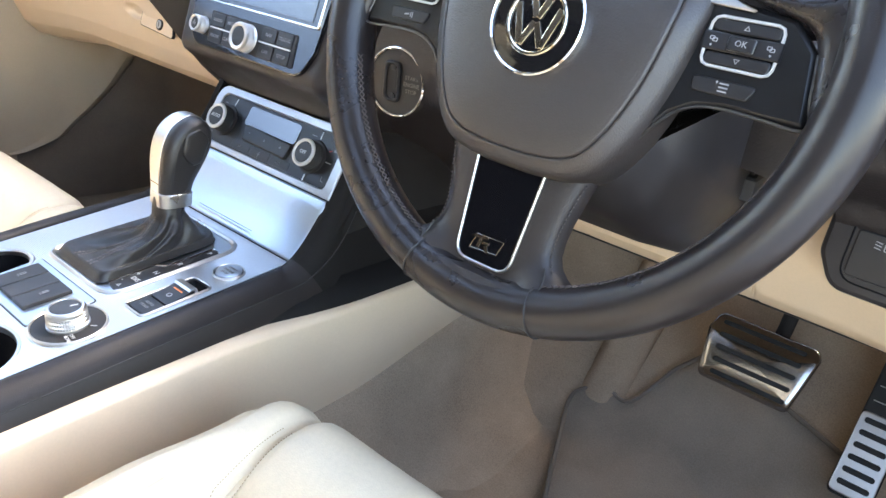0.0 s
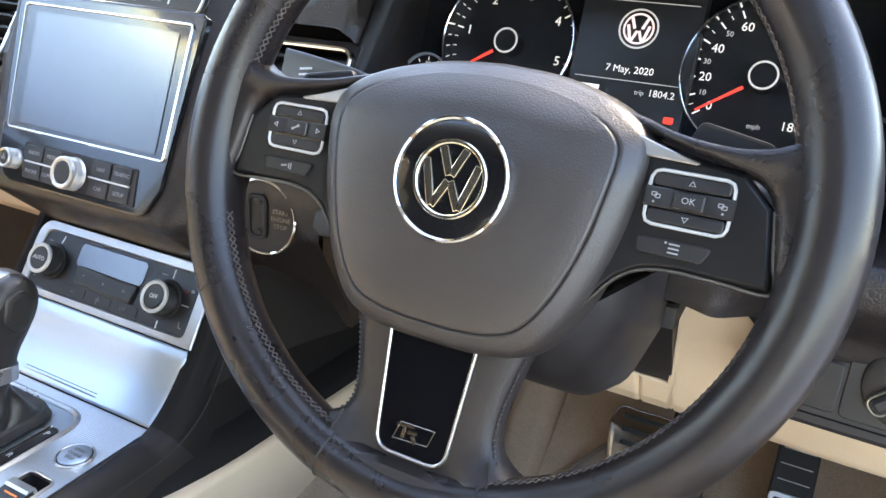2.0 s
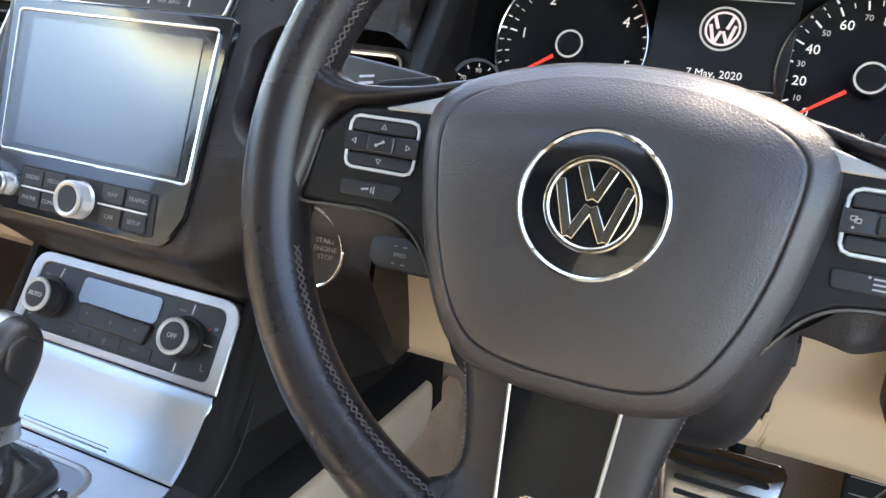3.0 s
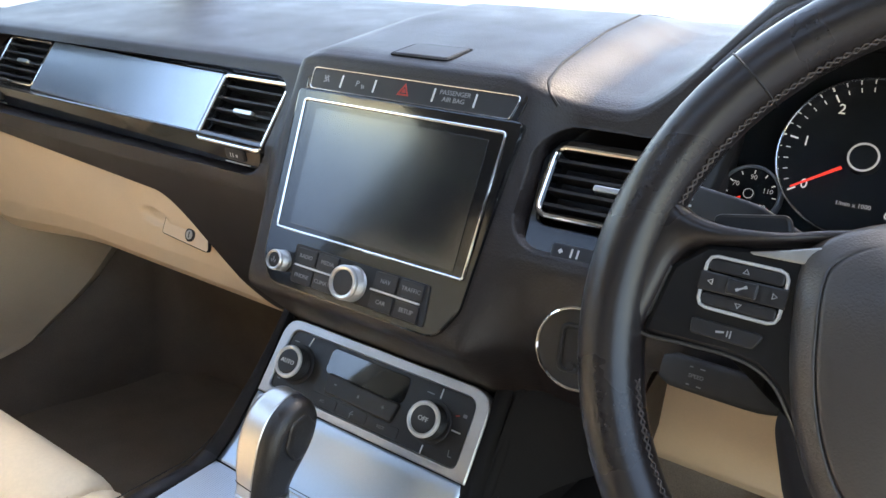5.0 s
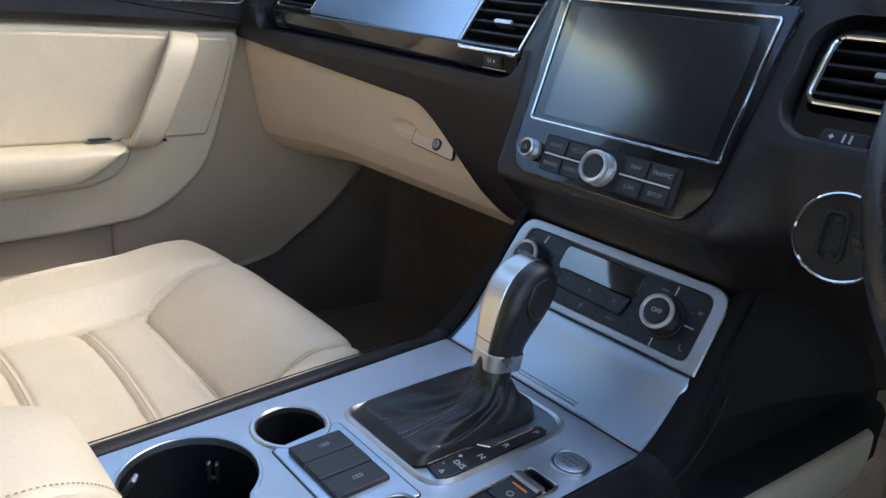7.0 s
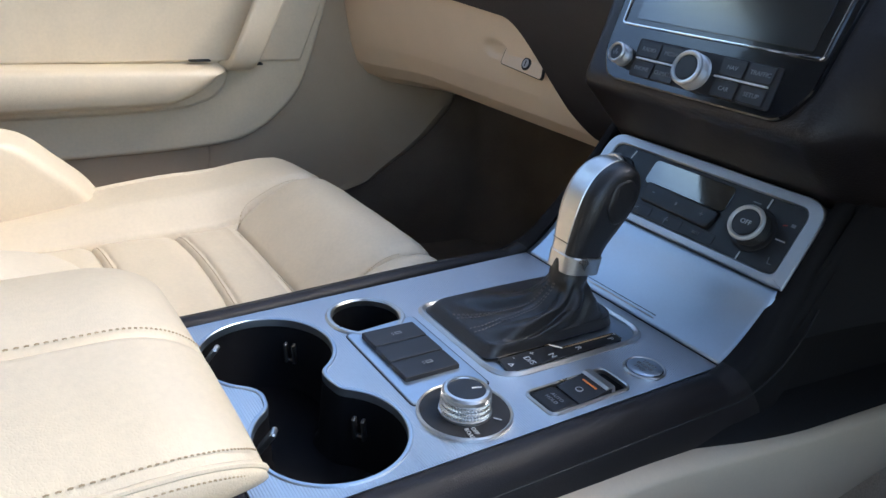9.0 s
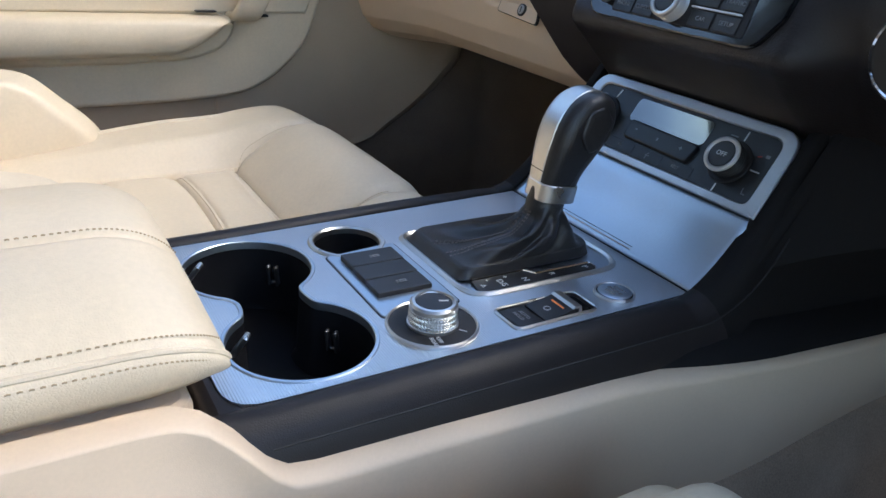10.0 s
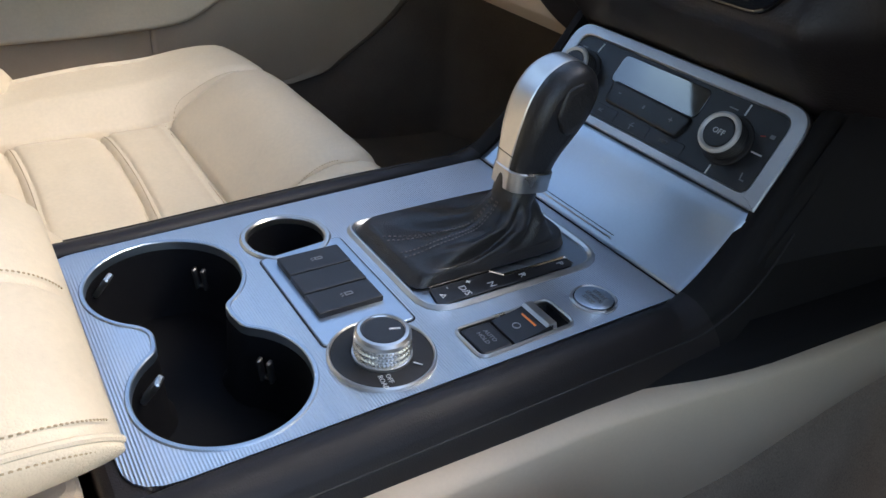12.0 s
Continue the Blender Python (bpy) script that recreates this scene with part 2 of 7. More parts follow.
def lathe(profile, n=40, bm=None, m=None, knurl=None):
    """Turned about z: (radius, height) from below to above. knurl: heights between which the skin is knurled."""
    bm = bm or bmesh.new()
    loops = []
    for k, (r, z) in enumerate(profile):
        row = []
        for i in range(n):
            rr = r * 0.958 if knurl and knurl[0] <= z <= knurl[1] else r
            a = 2 * math.pi * (i + (0.5 * (k % 2) if knurl else 0)) / n
            p = Vector((rr * math.cos(a), rr * math.sin(a), z))
            row.append(bm.verts.new(m @ p if m else p))
        loops.append(row)
    for k, (lo, hi) in enumerate(zip(loops, loops[1:])):
        low, high = profile[k][1], profile[k + 1][1]
        cut = knurl and knurl[0] <= low and high <= knurl[1]
        for i in range(n):
            j = (i + 1) % n
            if not cut:
                bm.faces.new((lo[i], lo[j], hi[j], hi[i]))
                continue
            # a small pyramid on each field
            a = 2 * math.pi * (i + 0.75) / n
            rr, z = profile[k][0] * 1.012, (low + high) / 2
            p = Vector((rr * math.cos(a), rr * math.sin(a), z))
            tip = bm.verts.new(m @ p if m else p)
            for v, w in ((lo[i], lo[j]), (lo[j], hi[j]), (hi[j], hi[i]), (hi[i], lo[i])):
                bm.faces.new((v, w, tip))
    bm.faces.new(loops[0][::-1])
    bm.faces.new(loops[-1])
    return bm


def loft(sections, closed=True, cap=True, bm=None):
    """A skin over rows of 3D points, as many in each."""
    bm = bm or bmesh.new()
    vs = [[bm.verts.new(p) for p in row] for row in sections]
    n = len(vs[0])
    for a, b in zip(vs, vs[1:]):
        for i in range(n if closed else n - 1):
            bm.faces.new((a[i], a[(i + 1) % n], b[(i + 1) % n], b[i]))
    if cap and closed:
        bm.faces.new(vs[0][::-1])
        bm.faces.new(vs[-1])
    return bm


def tube(path, r, n=8, bm=None, closed=False, flat=1.0, up=(0, 0, 1)):
    """A rod along a path; r: a radius or one for each point."""
    bm = bm or bmesh.new()
    pts = [Vector(p) for p in path]
    rows = []
    for i, p in enumerate(pts):
        a = pts[i - 1] if (i or closed) else p
        b = pts[(i + 1) % len(pts)] if (i + 1 < len(pts) or closed) else p
        t = (b - a).normalized()
        u = Vector(up).cross(t)
        u = u.normalized() if u.length > 1e-4 else Vector((1, 0, 0))
        v = t.cross(u)
        rr = r[i] if isinstance(r, (list, tuple)) else r
        rows.append([p + (u * math.cos(2 * math.pi * k / n) + v * math.sin(2 * math.pi * k / n) * flat) * rr for k in range(n)])
    if closed:
        return loft(rows + [rows[0]], cap=False, bm=bm)
    return loft(rows, bm=bm)


def box(cx, cy, cz, w, d, h, edge=0.002, bm=None, m=None):
    """A block with broken edges, w by d on the ground plane, h high, about its centre."""
    e = min(edge, w * 0.3, d * 0.3, h * 0.3)
    o = rrect(w, d, max(e, 0.0004), cx, cy, 2)
    return slab(o, [(e, cz - h / 2), (0, cz - h / 2 + e), (0, cz + h / 2 - e), (e, cz + h / 2)], bm, m=m)


def grid(fn, us, vs, bm=None):
    """A sheet: fn(u, v) gives the place."""
    bm = bm or bmesh.new()
    rows = [[bm.verts.new(fn(u, v)) for v in vs] for u in us]
    for a, b in zip(rows, rows[1:]):
        for i in range(len(vs) - 1):
            bm.faces.new((a[i], a[i + 1], b[i + 1], b[i]))
    return bm


def spline(points, n):
    """n places along a smooth line through the points."""
    ps = [Vector(p) for p in points]
    ps = [ps[0] * 2 - ps[1]] + ps + [ps[-1] * 2 - ps[-2]]
    out, spans = [], len(ps) - 3
    for i in range(n):
        s = i / (n - 1) * spans
        k = min(int(s), spans - 1)
        t = s - k
        a, b, c, d = ps[k : k + 4]
        out.append(0.5 * (2 * b + (c - a) * t + (2 * a - 5 * b + 4 * c - d) * t * t + (3 * b - a - 3 * c + d) * t**3))
    return out


def words(text, size, x, y, z, mat, parent, turn=0.0, name="lettering", raise_by=0.0002, spread=1.0):
    """Raised lettering centred at x, y on a panel, z above it."""
    cu = bpy.data.curves.new("text", "FONT")
    cu.body, cu.size, cu.align_x, cu.align_y = text, size, "CENTER", "CENTER"
    cu.extrude, cu.resolution_u, cu.space_character = raise_by, 2, spread
    tmp = bpy.data.objects.new("text", cu)
    scene.collection.objects.link(tmp)
    me = bpy.data.meshes.new_from_object(tmp)
    bpy.data.objects.remove(tmp)
    bpy.data.curves.remove(cu)
    me.transform(pose(x, y, z, 0, 0, turn))
    me.name = name
    me.materials.clear()
    me.materials.append(mat)
    ob = new(name, me)
    ob.parent = parent
    return ob


def smooth01(a, b, x):
    t = min(max((x - a) / (b - a), 0.0), 1.0)
    return t * t * (3 - 2 * t)


def bars(parent, mat, rects, z, name="symbol", turn=0.0, cx=0.0, cy=0.0, high=0.0003):
    """Small plain printed marks: rows of x, y, width, height, turn."""
    for x, y, w, h, a in rects:
        m = pose(cx, cy, z, 0, 0, turn) @ pose(x, y, 0, 0, 0, a)
        part(name, slab([(-w / 2, -h / 2), (w / 2, -h / 2), (w / 2, h / 2), (-w / 2, h / 2)], [(0, 0), (0, high)], m=m), mat, parent, smooth=0)


# ---- the cabin shell ----
def shell():
    # floor pan with both footwells, rising to the toe boards
    def foot(u, v):
        y = v
        start = 0.86 if u > -0.1 else 1.15
        z = 0.0 if y < start else (y - start) * 1.1
        z += 0.004 * noise.noise((u * 9, y * 9, 0)) + 0.012 * smooth01(0.5, 0.9, noise.noise((u * 5, y * 5, 3)) + 0.5)
        return (u, y, min(z, 0.46))
    bm = grid(foot, [-0.9 + 0.03 * i for i in range(61)], [-0.7 + 0.03 * i for i in range(70)])
    solid("floor", bm, CARPET, "beige cut-pile carpet over the car's floor", "floor", kind="structure")
    bm = box(0, 1.40, 0.33, 1.9, 0.04, 0.78)
    solid("wall_front", bm, SHADE, "dark firewall panel behind the dashboard", "wall", kind="structure")
    bm = box(0, -0.72, 0.64, 1.9, 0.04, 1.32)
    solid("wall_rear", bm, DARKS, "dark panel behind the seats", "wall", kind="structure")
    # headlining, seen by reflections only
    def roof(u, v):
        return (u, v, 1.285 - 0.07 * (u / 0.8) ** 4 - 0.05 * smooth01(0.2, 0.45, v))
    bm = grid(roof, [-0.78 + 0.06 * i for i in range(27)], [-0.7 + 0.06 * i for i in range(20)])
    # unseen roof opening and its pane, added to let light in from above
    gone = [f for f in bm.faces if ROOF_GLASS[0] < f.calc_center_median().x < ROOF_GLASS[1] and ROOF_GLASS[2] < f.calc_center_median().y < ROOF_GLASS[3]]
    bmesh.ops.delete(bm, geom=gone, context="FACES")
    ob = solid("ceiling", bm, ROOFM, "grey fabric headlining", "ceiling", kind="structure")
    mod = ob.modifiers.new("thick", "SOLIDIFY")
    mod.thickness = 0.03
    mod.offset = 1
    bm = box((ROOF_GLASS[0] + ROOF_GLASS[1]) / 2, (ROOF_GLASS[2] + ROOF_GLASS[3]) / 2, 1.322, ROOF_GLASS[1] - ROOF_GLASS[0] + 0.1, ROOF_GLASS[3] - ROOF_GLASS[2] + 0.1, 0.005)
    ob = solid("window_2", bm, PANE, "unseen clear glass sunroof panel, added to let in light", "roof window", kind="structure")
    ob.visible_shadow = False
    # windscreen, with its pillars
    def screen(u, v):
        return (u * (0.82 - 0.12 * v), 1.30 - 0.88 * v - 0.10 * u * u, 0.77 + 0.475 * v)
    bm = grid(screen, [-1 + 0.1 * i for i in range(21)], [0.1 * i for i in range(11)])
    ob = solid("window_1", bm, PANE, "clear curved windscreen", "windscreen", kind="structure")
    ob.visible_shadow = False
    mod = ob.modifiers.new("thick", "SOLIDIFY")
    mod.thickness = 0.005
    for s, nm in ((-1, "trim_1"), (1, "trim_2")):
        bm = tube(spline([(s * 0.86, 1.26, 0.66), (s * 0.79, 0.85, 1.00), (s * 0.71, 0.38, 1.235)], 10), 0.035, 10, flat=0.7)
        solid(nm, bm, ROOFM, "padded windscreen pillar", "pillar", kind="structure")
    for s, nm in ((-1, "wing_left"), (1, "wing_right")):
        bm = box(s * 0.95, 1.02, 0.33, 0.04, 0.82, 0.80)
        solid(nm, bm, PAINT, "painted front wing beside the footwell", "car body", kind="structure")
    # closed side of the body behind the passenger door, and the far rear quarter
    bm = box(-0.90, -0.53, 0.36, 0.05, 0.33, 0.72)
    solid("wall_left", bm, CREAM, "beige body side behind the passenger door", "wall", kind="structure")
    # unseen sill, built taller than a real one to cut light on the console
    bm = box(0.93, -0.02, 0.14, 0.05, 1.36, 0.34)
    solid("sill_right", bm, CREAM, "beige door sill beside the driver, its door open, raised to cut light", "door sill", kind="structure")
    bm = box(0.90, 1.02, 0.33, 0.05, 0.72, 0.75)
    solid("kick_panel", bm, CREAM, "beige kick panel beside the driver's footwell", "kick panel", kind="structure")
    # kick panel of the passenger's footwell, ending in a curved lip before the carpeted wheel arch
    def kick_x(y, z):
        return -0.871 + 0.06 * smooth01(0.55, 1.1, y) + 0.03 * math.sin(z * 6) * smooth01(0.55, 0.85, y)

    def edge(z):
        return float(np.interp(z, [0.148, 0.158, 0.176, 0.205, 0.24, 0.275, 0.33, 0.45, 0.66], [0.60, 0.66, 0.712, 0.742, 0.785, 0.822, 0.87, 0.90, 0.92]))

    def kick(u, z):
        y = 0.40 + (edge(z) - 0.40) * u
        return (kick_x(y, z) + 0.004 * smooth01(0.86, 0.97, u) - 0.014 * smooth01(0.95, 1.0, u), y, z)
    bm = grid(kick, [i / 40 for i in range(41)], [0.148 + 0.008 * i for i in range(65)])
    ob = solid("wall_kick", bm, CREAM_DIM, "beige moulded kick panel beside the passenger's footwell", "kick panel", kind="structure")
    mod = ob.modifiers.new("thick", "SOLIDIFY")
    mod.thickness = 0.004

    def arch(u, z):
        y = min(u, 0.955) + 0.05 * smooth01(0.955, 1.03, u)
        x = kick_x(y, z) - 0.010 + max(u - 0.955, 0) + 0.004 * noise.noise((u * 8, z * 8, 2))
        return (x, y + 0.05 * z * smooth01(0.95, 1.02, u), z)
    bm = grid(arch, [0.50 + 0.025 * i for i in range(46)], [0.03 * i for i in range(23)])
    solid("wall_arch", bm, LINER, "brown carpeted wheel arch and bulkhead of the passenger's footwell, darkened for shade", "carpet", kind="structure", smooth=60)
    bm = grid(lambda u, v: (u, v, 0.016 + 0.004 * noise.noise((u * 9, v * 9, 0)) + 0.010 * smooth01(0.5, 0.9, noise.noise((u * 5, v * 5, 3)) + 0.5)), [-0.87 + 0.03 * i for i in range(24)], [0.2 + 0.03 * i for i in range(30)])
    solid("floor_carpet", bm, TANCARPET, "brown carpet in the passenger's footwell, darkened for shade", "carpet", kind="structure", smooth=60)
    for s, nm, gl in ((-1, "trim_3", "window_3"), (1, "trim_4", "window_4")):
        bm = loft([[(s * (0.90 - 0.16 * t), -0.42, 0.60 + 0.64 * t), (s * (0.90 - 0.16 * t), -0.31, 0.60 + 0.64 * t), (s * (0.84 - 0.16 * t), -0.31, 0.60 + 0.64 * t), (s * (0.84 - 0.16 * t), -0.42, 0.60 + 0.64 * t)] for t in (0, 0.5, 1.0)])
        solid(nm, bm, ROOFM, "padded door pillar", "pillar", kind="structure")
        # unseen opaque panes, added to close the rear sides to light
        bm = loft([[(s * (0.90 - 0.14 * t), -0.70, 0.70 + 0.52 * t), (s * (0.90 - 0.14 * t), -0.415, 0.70 + 0.52 * t), (s * (0.894 - 0.14 * t), -0.415, 0.70 + 0.52 * t), (s * (0.894 - 0.14 * t), -0.70, 0.70 + 0.52 * t)] for t in (0, 0.5, 1.0)])
        solid(gl, bm, DARK_PANE, "unseen opaque pane of the rear door, added to block light", "side window", kind="structure")
    # outside ground
    bm = grid(lambda u, v: (u, v, -0.55), [-400, -20, -5, -2, 0, 2, 5, 20, 400], [-400, -20, -5, -2, 0, 2, 5, 20, 400])
    solid("ground", bm, material("pale_paving", (0.42, 0.395, 0.365), 0.9, grain=0.4, cell=0.02, tint=0.15, blotch=0.8), "pale paved ground outside the car", "ground", kind="structure")


shell()


# ---- dashboard ----
def dash_top(x):
    mid = smooth01(-0.17, -0.10, x) * (1 - smooth01(0.10, 0.17, x))
    hood = smooth01(0.19, 0.32, x) * (1 - smooth01(0.70, 0.80, x))
    return 0.706 + 0.018 * mid + 0.105 * hood


def dash_face(x, z):
    def pick(rows):
        for (z0, y0), (z1, y1) in zip(rows, rows[1:]):
            if z >= z1:
                return y1 + (y0 - y1) * (z - z1) / (z0 - z1)
        return rows[-1][1]
    left = pick([(0.80, 0.742), (0.636, 0.636), (0.604, 0.630), (0.585, 0.630), (0.55, 0.642), (0.50, 0.660), (0.45, 0.68), (0.40, 0.71)])
    mid = pick([(0.80, 0.674), (0.524, 0.568), (0.515, 0.571), (0.455, 0.637), (0.40, 0.66)])
    right = pick([(0.86, 0.70), (0.70, 0.664), (0.63, 0.617), (0.60, 0.602), (0.56, 0.598), (0.53, 0.603), (0.50, 0.625), (0.46, 0.655), (0.40, 0.69)])
    k = smooth01(-0.166, -0.122, x)
    y = left * (1 - k) + mid * k
    k = smooth01(0.115, 0.165, x)
    y = y * (1 - k) + right * k
    y += 0.028 * smooth01(0.575, 0.605, x) * (1 - smooth01(0.545, 0.585, z))
    # lip of the binnacle hood
    y -= 0.03 * smooth01(0.74, 0.80, z) * smooth01(0.26, 0.36, x)
    w = 0.005

    def hole(x0, x1, z0, z1, w=w, r=0.016):
        # depth of a recess with rounded corners
        a, b = abs(x - (x0 + x1) / 2) - (x1 - x0) / 2 + r, abs(z - (z0 + z1) / 2) - (z1 - z0) / 2 + r
        d = math.hypot(max(a, 0), max(b, 0)) + min(max(a, b), 0) - r
        return 1 - smooth01(0, w, d)
    y += 0.050 * hole(-0.790, -0.176, 0.606, 0.697, r=0.024)
    y += 0.055 * hole(0.140, 0.256, 0.612, 0.693, r=0.022)
    y += 0.014 * smooth01(0.245, 0.262, x) * (1 - smooth01(0.30, 0.33, x)) * smooth01(0.60, 0.63, z) * (1 - smooth01(0.69, 0.72, z))
    y += 0.165 * hole(0.262, 0.69, 0.612, min(0.780, dash_top(x) - 0.022), 0.006)
    return y


def dash_bottom(x):
    if x < -0.36:
        z = 0.580 - 0.030 * (x + 0.85) / 0.49
    else:
        z = 0.550 - 0.130 * smooth01(-0.37, -0.215, x)
    z = z + (0.455 - z) * smooth01(-0.215, -0.14, x)
    z = z + (0.405 - z) * smooth01(0.13, 0.17, x)
    z = z + (0.545 - z) * smooth01(0.240, 0.268, x)
    z = z + (0.558 - z) * smooth01(0.50, 0.545, x)
    z = z + (0.548 - z) * smooth01(0.55, 0.605, x)
    z = z + (0.478 - z) * smooth01(0.603, 0.630, x)
    return z


def dashboard():
    d = thing("dashboard", Matrix(), "dark brown grained dashboard with a domed top pad", "dashboard", kind="structure")

    def skin(x, s):
        zt, zb = dash_top(x), dash_bottom(x)
        yt = dash_face(x, zt)
        if s < 0:  # over the top towards the windscreen
            hood = smooth01(0.19, 0.32, x) * (1 - smooth01(0.70, 0.80, x))
            row = [(yt, zt), (yt + 0.004, zt + 0.007), (yt + 0.018, zt + 0.013), (yt + 0.06, zt + 0.022), (yt + 0.16, zt + 0.043 - 0.034 * hood),
                   (yt + 0.27, zt + 0.058 - 0.085 * hood), (1.08, 0.775), (1.36, 0.735)]
            k = -s * (len(row) - 1)
            i = min(int(k), len(row) - 2)
            (y0, z0), (y1, z1) = row[i], row[i + 1]
            return (x, y0 + (y1 - y0) * (k - i), z0 + (z1 - z0) * (k - i))
        if s < 1:
            z = zt + (0.70 - zt) * s
        elif s < 2:
            z = 0.70 - 0.10 * (s - 1)
        else:
            z = 0.60 + (zb - 0.60) * (s - 2)
        return (x, dash_face(x, z), z)
    xs = [-0.90 + 0.0025 * i for i in range(721)]
    fine = [x for x in xs if x < 0.1299] + [0.13 + 0.001 * i for i in range(160)] + [x for x in xs if x > 0.2899]
    ss = [-1 + i / 21 for i in range(21)] + [i / 36 for i in range(36)] + [1 + i / 90 for i in range(90)] + [2 + i / 24 for i in range(25)]
    bm = grid(skin, fine, ss)
    part("body", bm, DARK, d, smooth=60)
    # lip that turns under the lower edge
    bm = grid(lambda x, s: (x, dash_face(x, dash_bottom(x)) + 0.12 * s, dash_bottom(x) + 0.004 * s), xs[::4], [0, 0.02, 0.05, 0.3, 1.0])
    part("underside", bm, DARKS, d)
    # seams of the centre of the top pad
    for s in (-1, 1):
        pts = [skin(s * 0.143 - 0.045 * k / 20, -0.02 - 0.80 * k / 20) for k in range(21)]
        part("seam", tube([(x, y, z) for x, y, z in pts], 0.0014, 6), SHADE, d)
    # sun sensor and its cover
    m = plane((0.000, 0.683, 0.7395), 79)
    o = rounded([(-0.031, -0.019), (0.030, -0.019), (0.030, 0.019), (-0.031, 0.019)], 0.004)
    part("sensor_cover", block(o, -0.006, 0.0035, 0.002, m=m), DARKS, d, "small flat dark plastic cover")
    part("cover_gap", block(inset(o, -0.0030), -0.008, 0.0024, 0.0004, m=m), WELL, d)
    # rounded lip of the binnacle hood
    lip = [(x, dash_face(x, dash_top(x) - 0.004) + 0.002, dash_top(x) - 0.016) for x in [0.258 + 0.006 * k for k in range(22)]]
    part("hood_lip", tube(lip, 0.0095, 10), DARK, d, smooth=70)
    # upright edge between the vent and the instrument binnacle
    secs = []
    for k in range(15):
        z = 0.600 + 0.0095 * k
        c, y = 0.2570 + 0.100 * (z - 0.62), dash_face(0.20, 0.60) + 0.62 * (z - 0.60) + 0.012
        secs.append([(c - 0.008, y + 0.03, z), (c - 0.008, y + 0.006, z), (c - 0.006, y + 0.002, z), (c, y, z), (c + 0.006, y + 0.002, z), (c + 0.008, y + 0.006, z), (c + 0.008, y + 0.03, z)])
    part("binnacle_edge", loft(secs), SHADE, d, "smooth dark edge beside the instruments", smooth=60)
    return d


dashboard()


# ---- air vents ----
def vent(name, m, w, h, slats, knob_x, label, group="dashboard air vents", corner=0.008, knob=True, depth=0.038):
    v = thing(name, m, label, "air vent", group)
    out = rrect(w, h, corner)
    part("frame", ring(out, inset(out, 0.0042), -0.004, 0.0030, 0.0012), CHROME, v, "bright chrome surround")
    part("duct", slab(inset(out, 0.003), [(0.0, -depth), (0, -0.0005)], cap=False), SHADE, v)
    part("duct_floor", slab(inset(out, 0.003), [(0, -depth - 0.002), (0, -depth)]), SHADE, v)
    step = (h - 0.012) / slats
    for i in range(slats):
        y = -h / 2 + 0.006 + step * (i + 0.5)
        bm = bmesh.new()
        secs = []
        for x in (-w / 2 + 0.005, w / 2 - 0.005):
            secs.append([(x, y + b + 0.10 * a, -0.005 - a) for a, b in [(-0.003, -0.0012), (0.0, -0.0022), (0.018, -0.0012), (0.018, 0.0012), (0.0, 0.0022), (-0.003, 0.0012)]])
        loft(secs, bm=bm)
        part("slat", bm, SHADE, v)
    if knob:
        part("thumb_tab", block(rrect(0.030, 0.0055, 0.002, knob_x, 0, 3), -0.010, 0.0015, 0.0012), SATIN, v, "satin metal tab")
    return v


PASS = plane((-0.466, 0.6640, 0.6650), 34, -1.4)
vent("air_vent", PASS @ pose(0.2395, -0.0050, -0.002), 0.106, 0.082, 5, 0.0, "square dashboard air vent with black slats and chrome surround")
vent("air_vent", PASS @ pose(-0.2400, 0.0060, -0.002), 0.120, 0.071, 5, 0.0, "square dashboard air vent with chrome surround beside the door")
vent("air_vent", plane((0.200, 0.647, 0.656), 34, 3) @ pose(0, 0, 0.0), 0.114, 0.063, 4, 0.0, "wide dashboard air vent with black slats beside the steering wheel", corner=0.012)


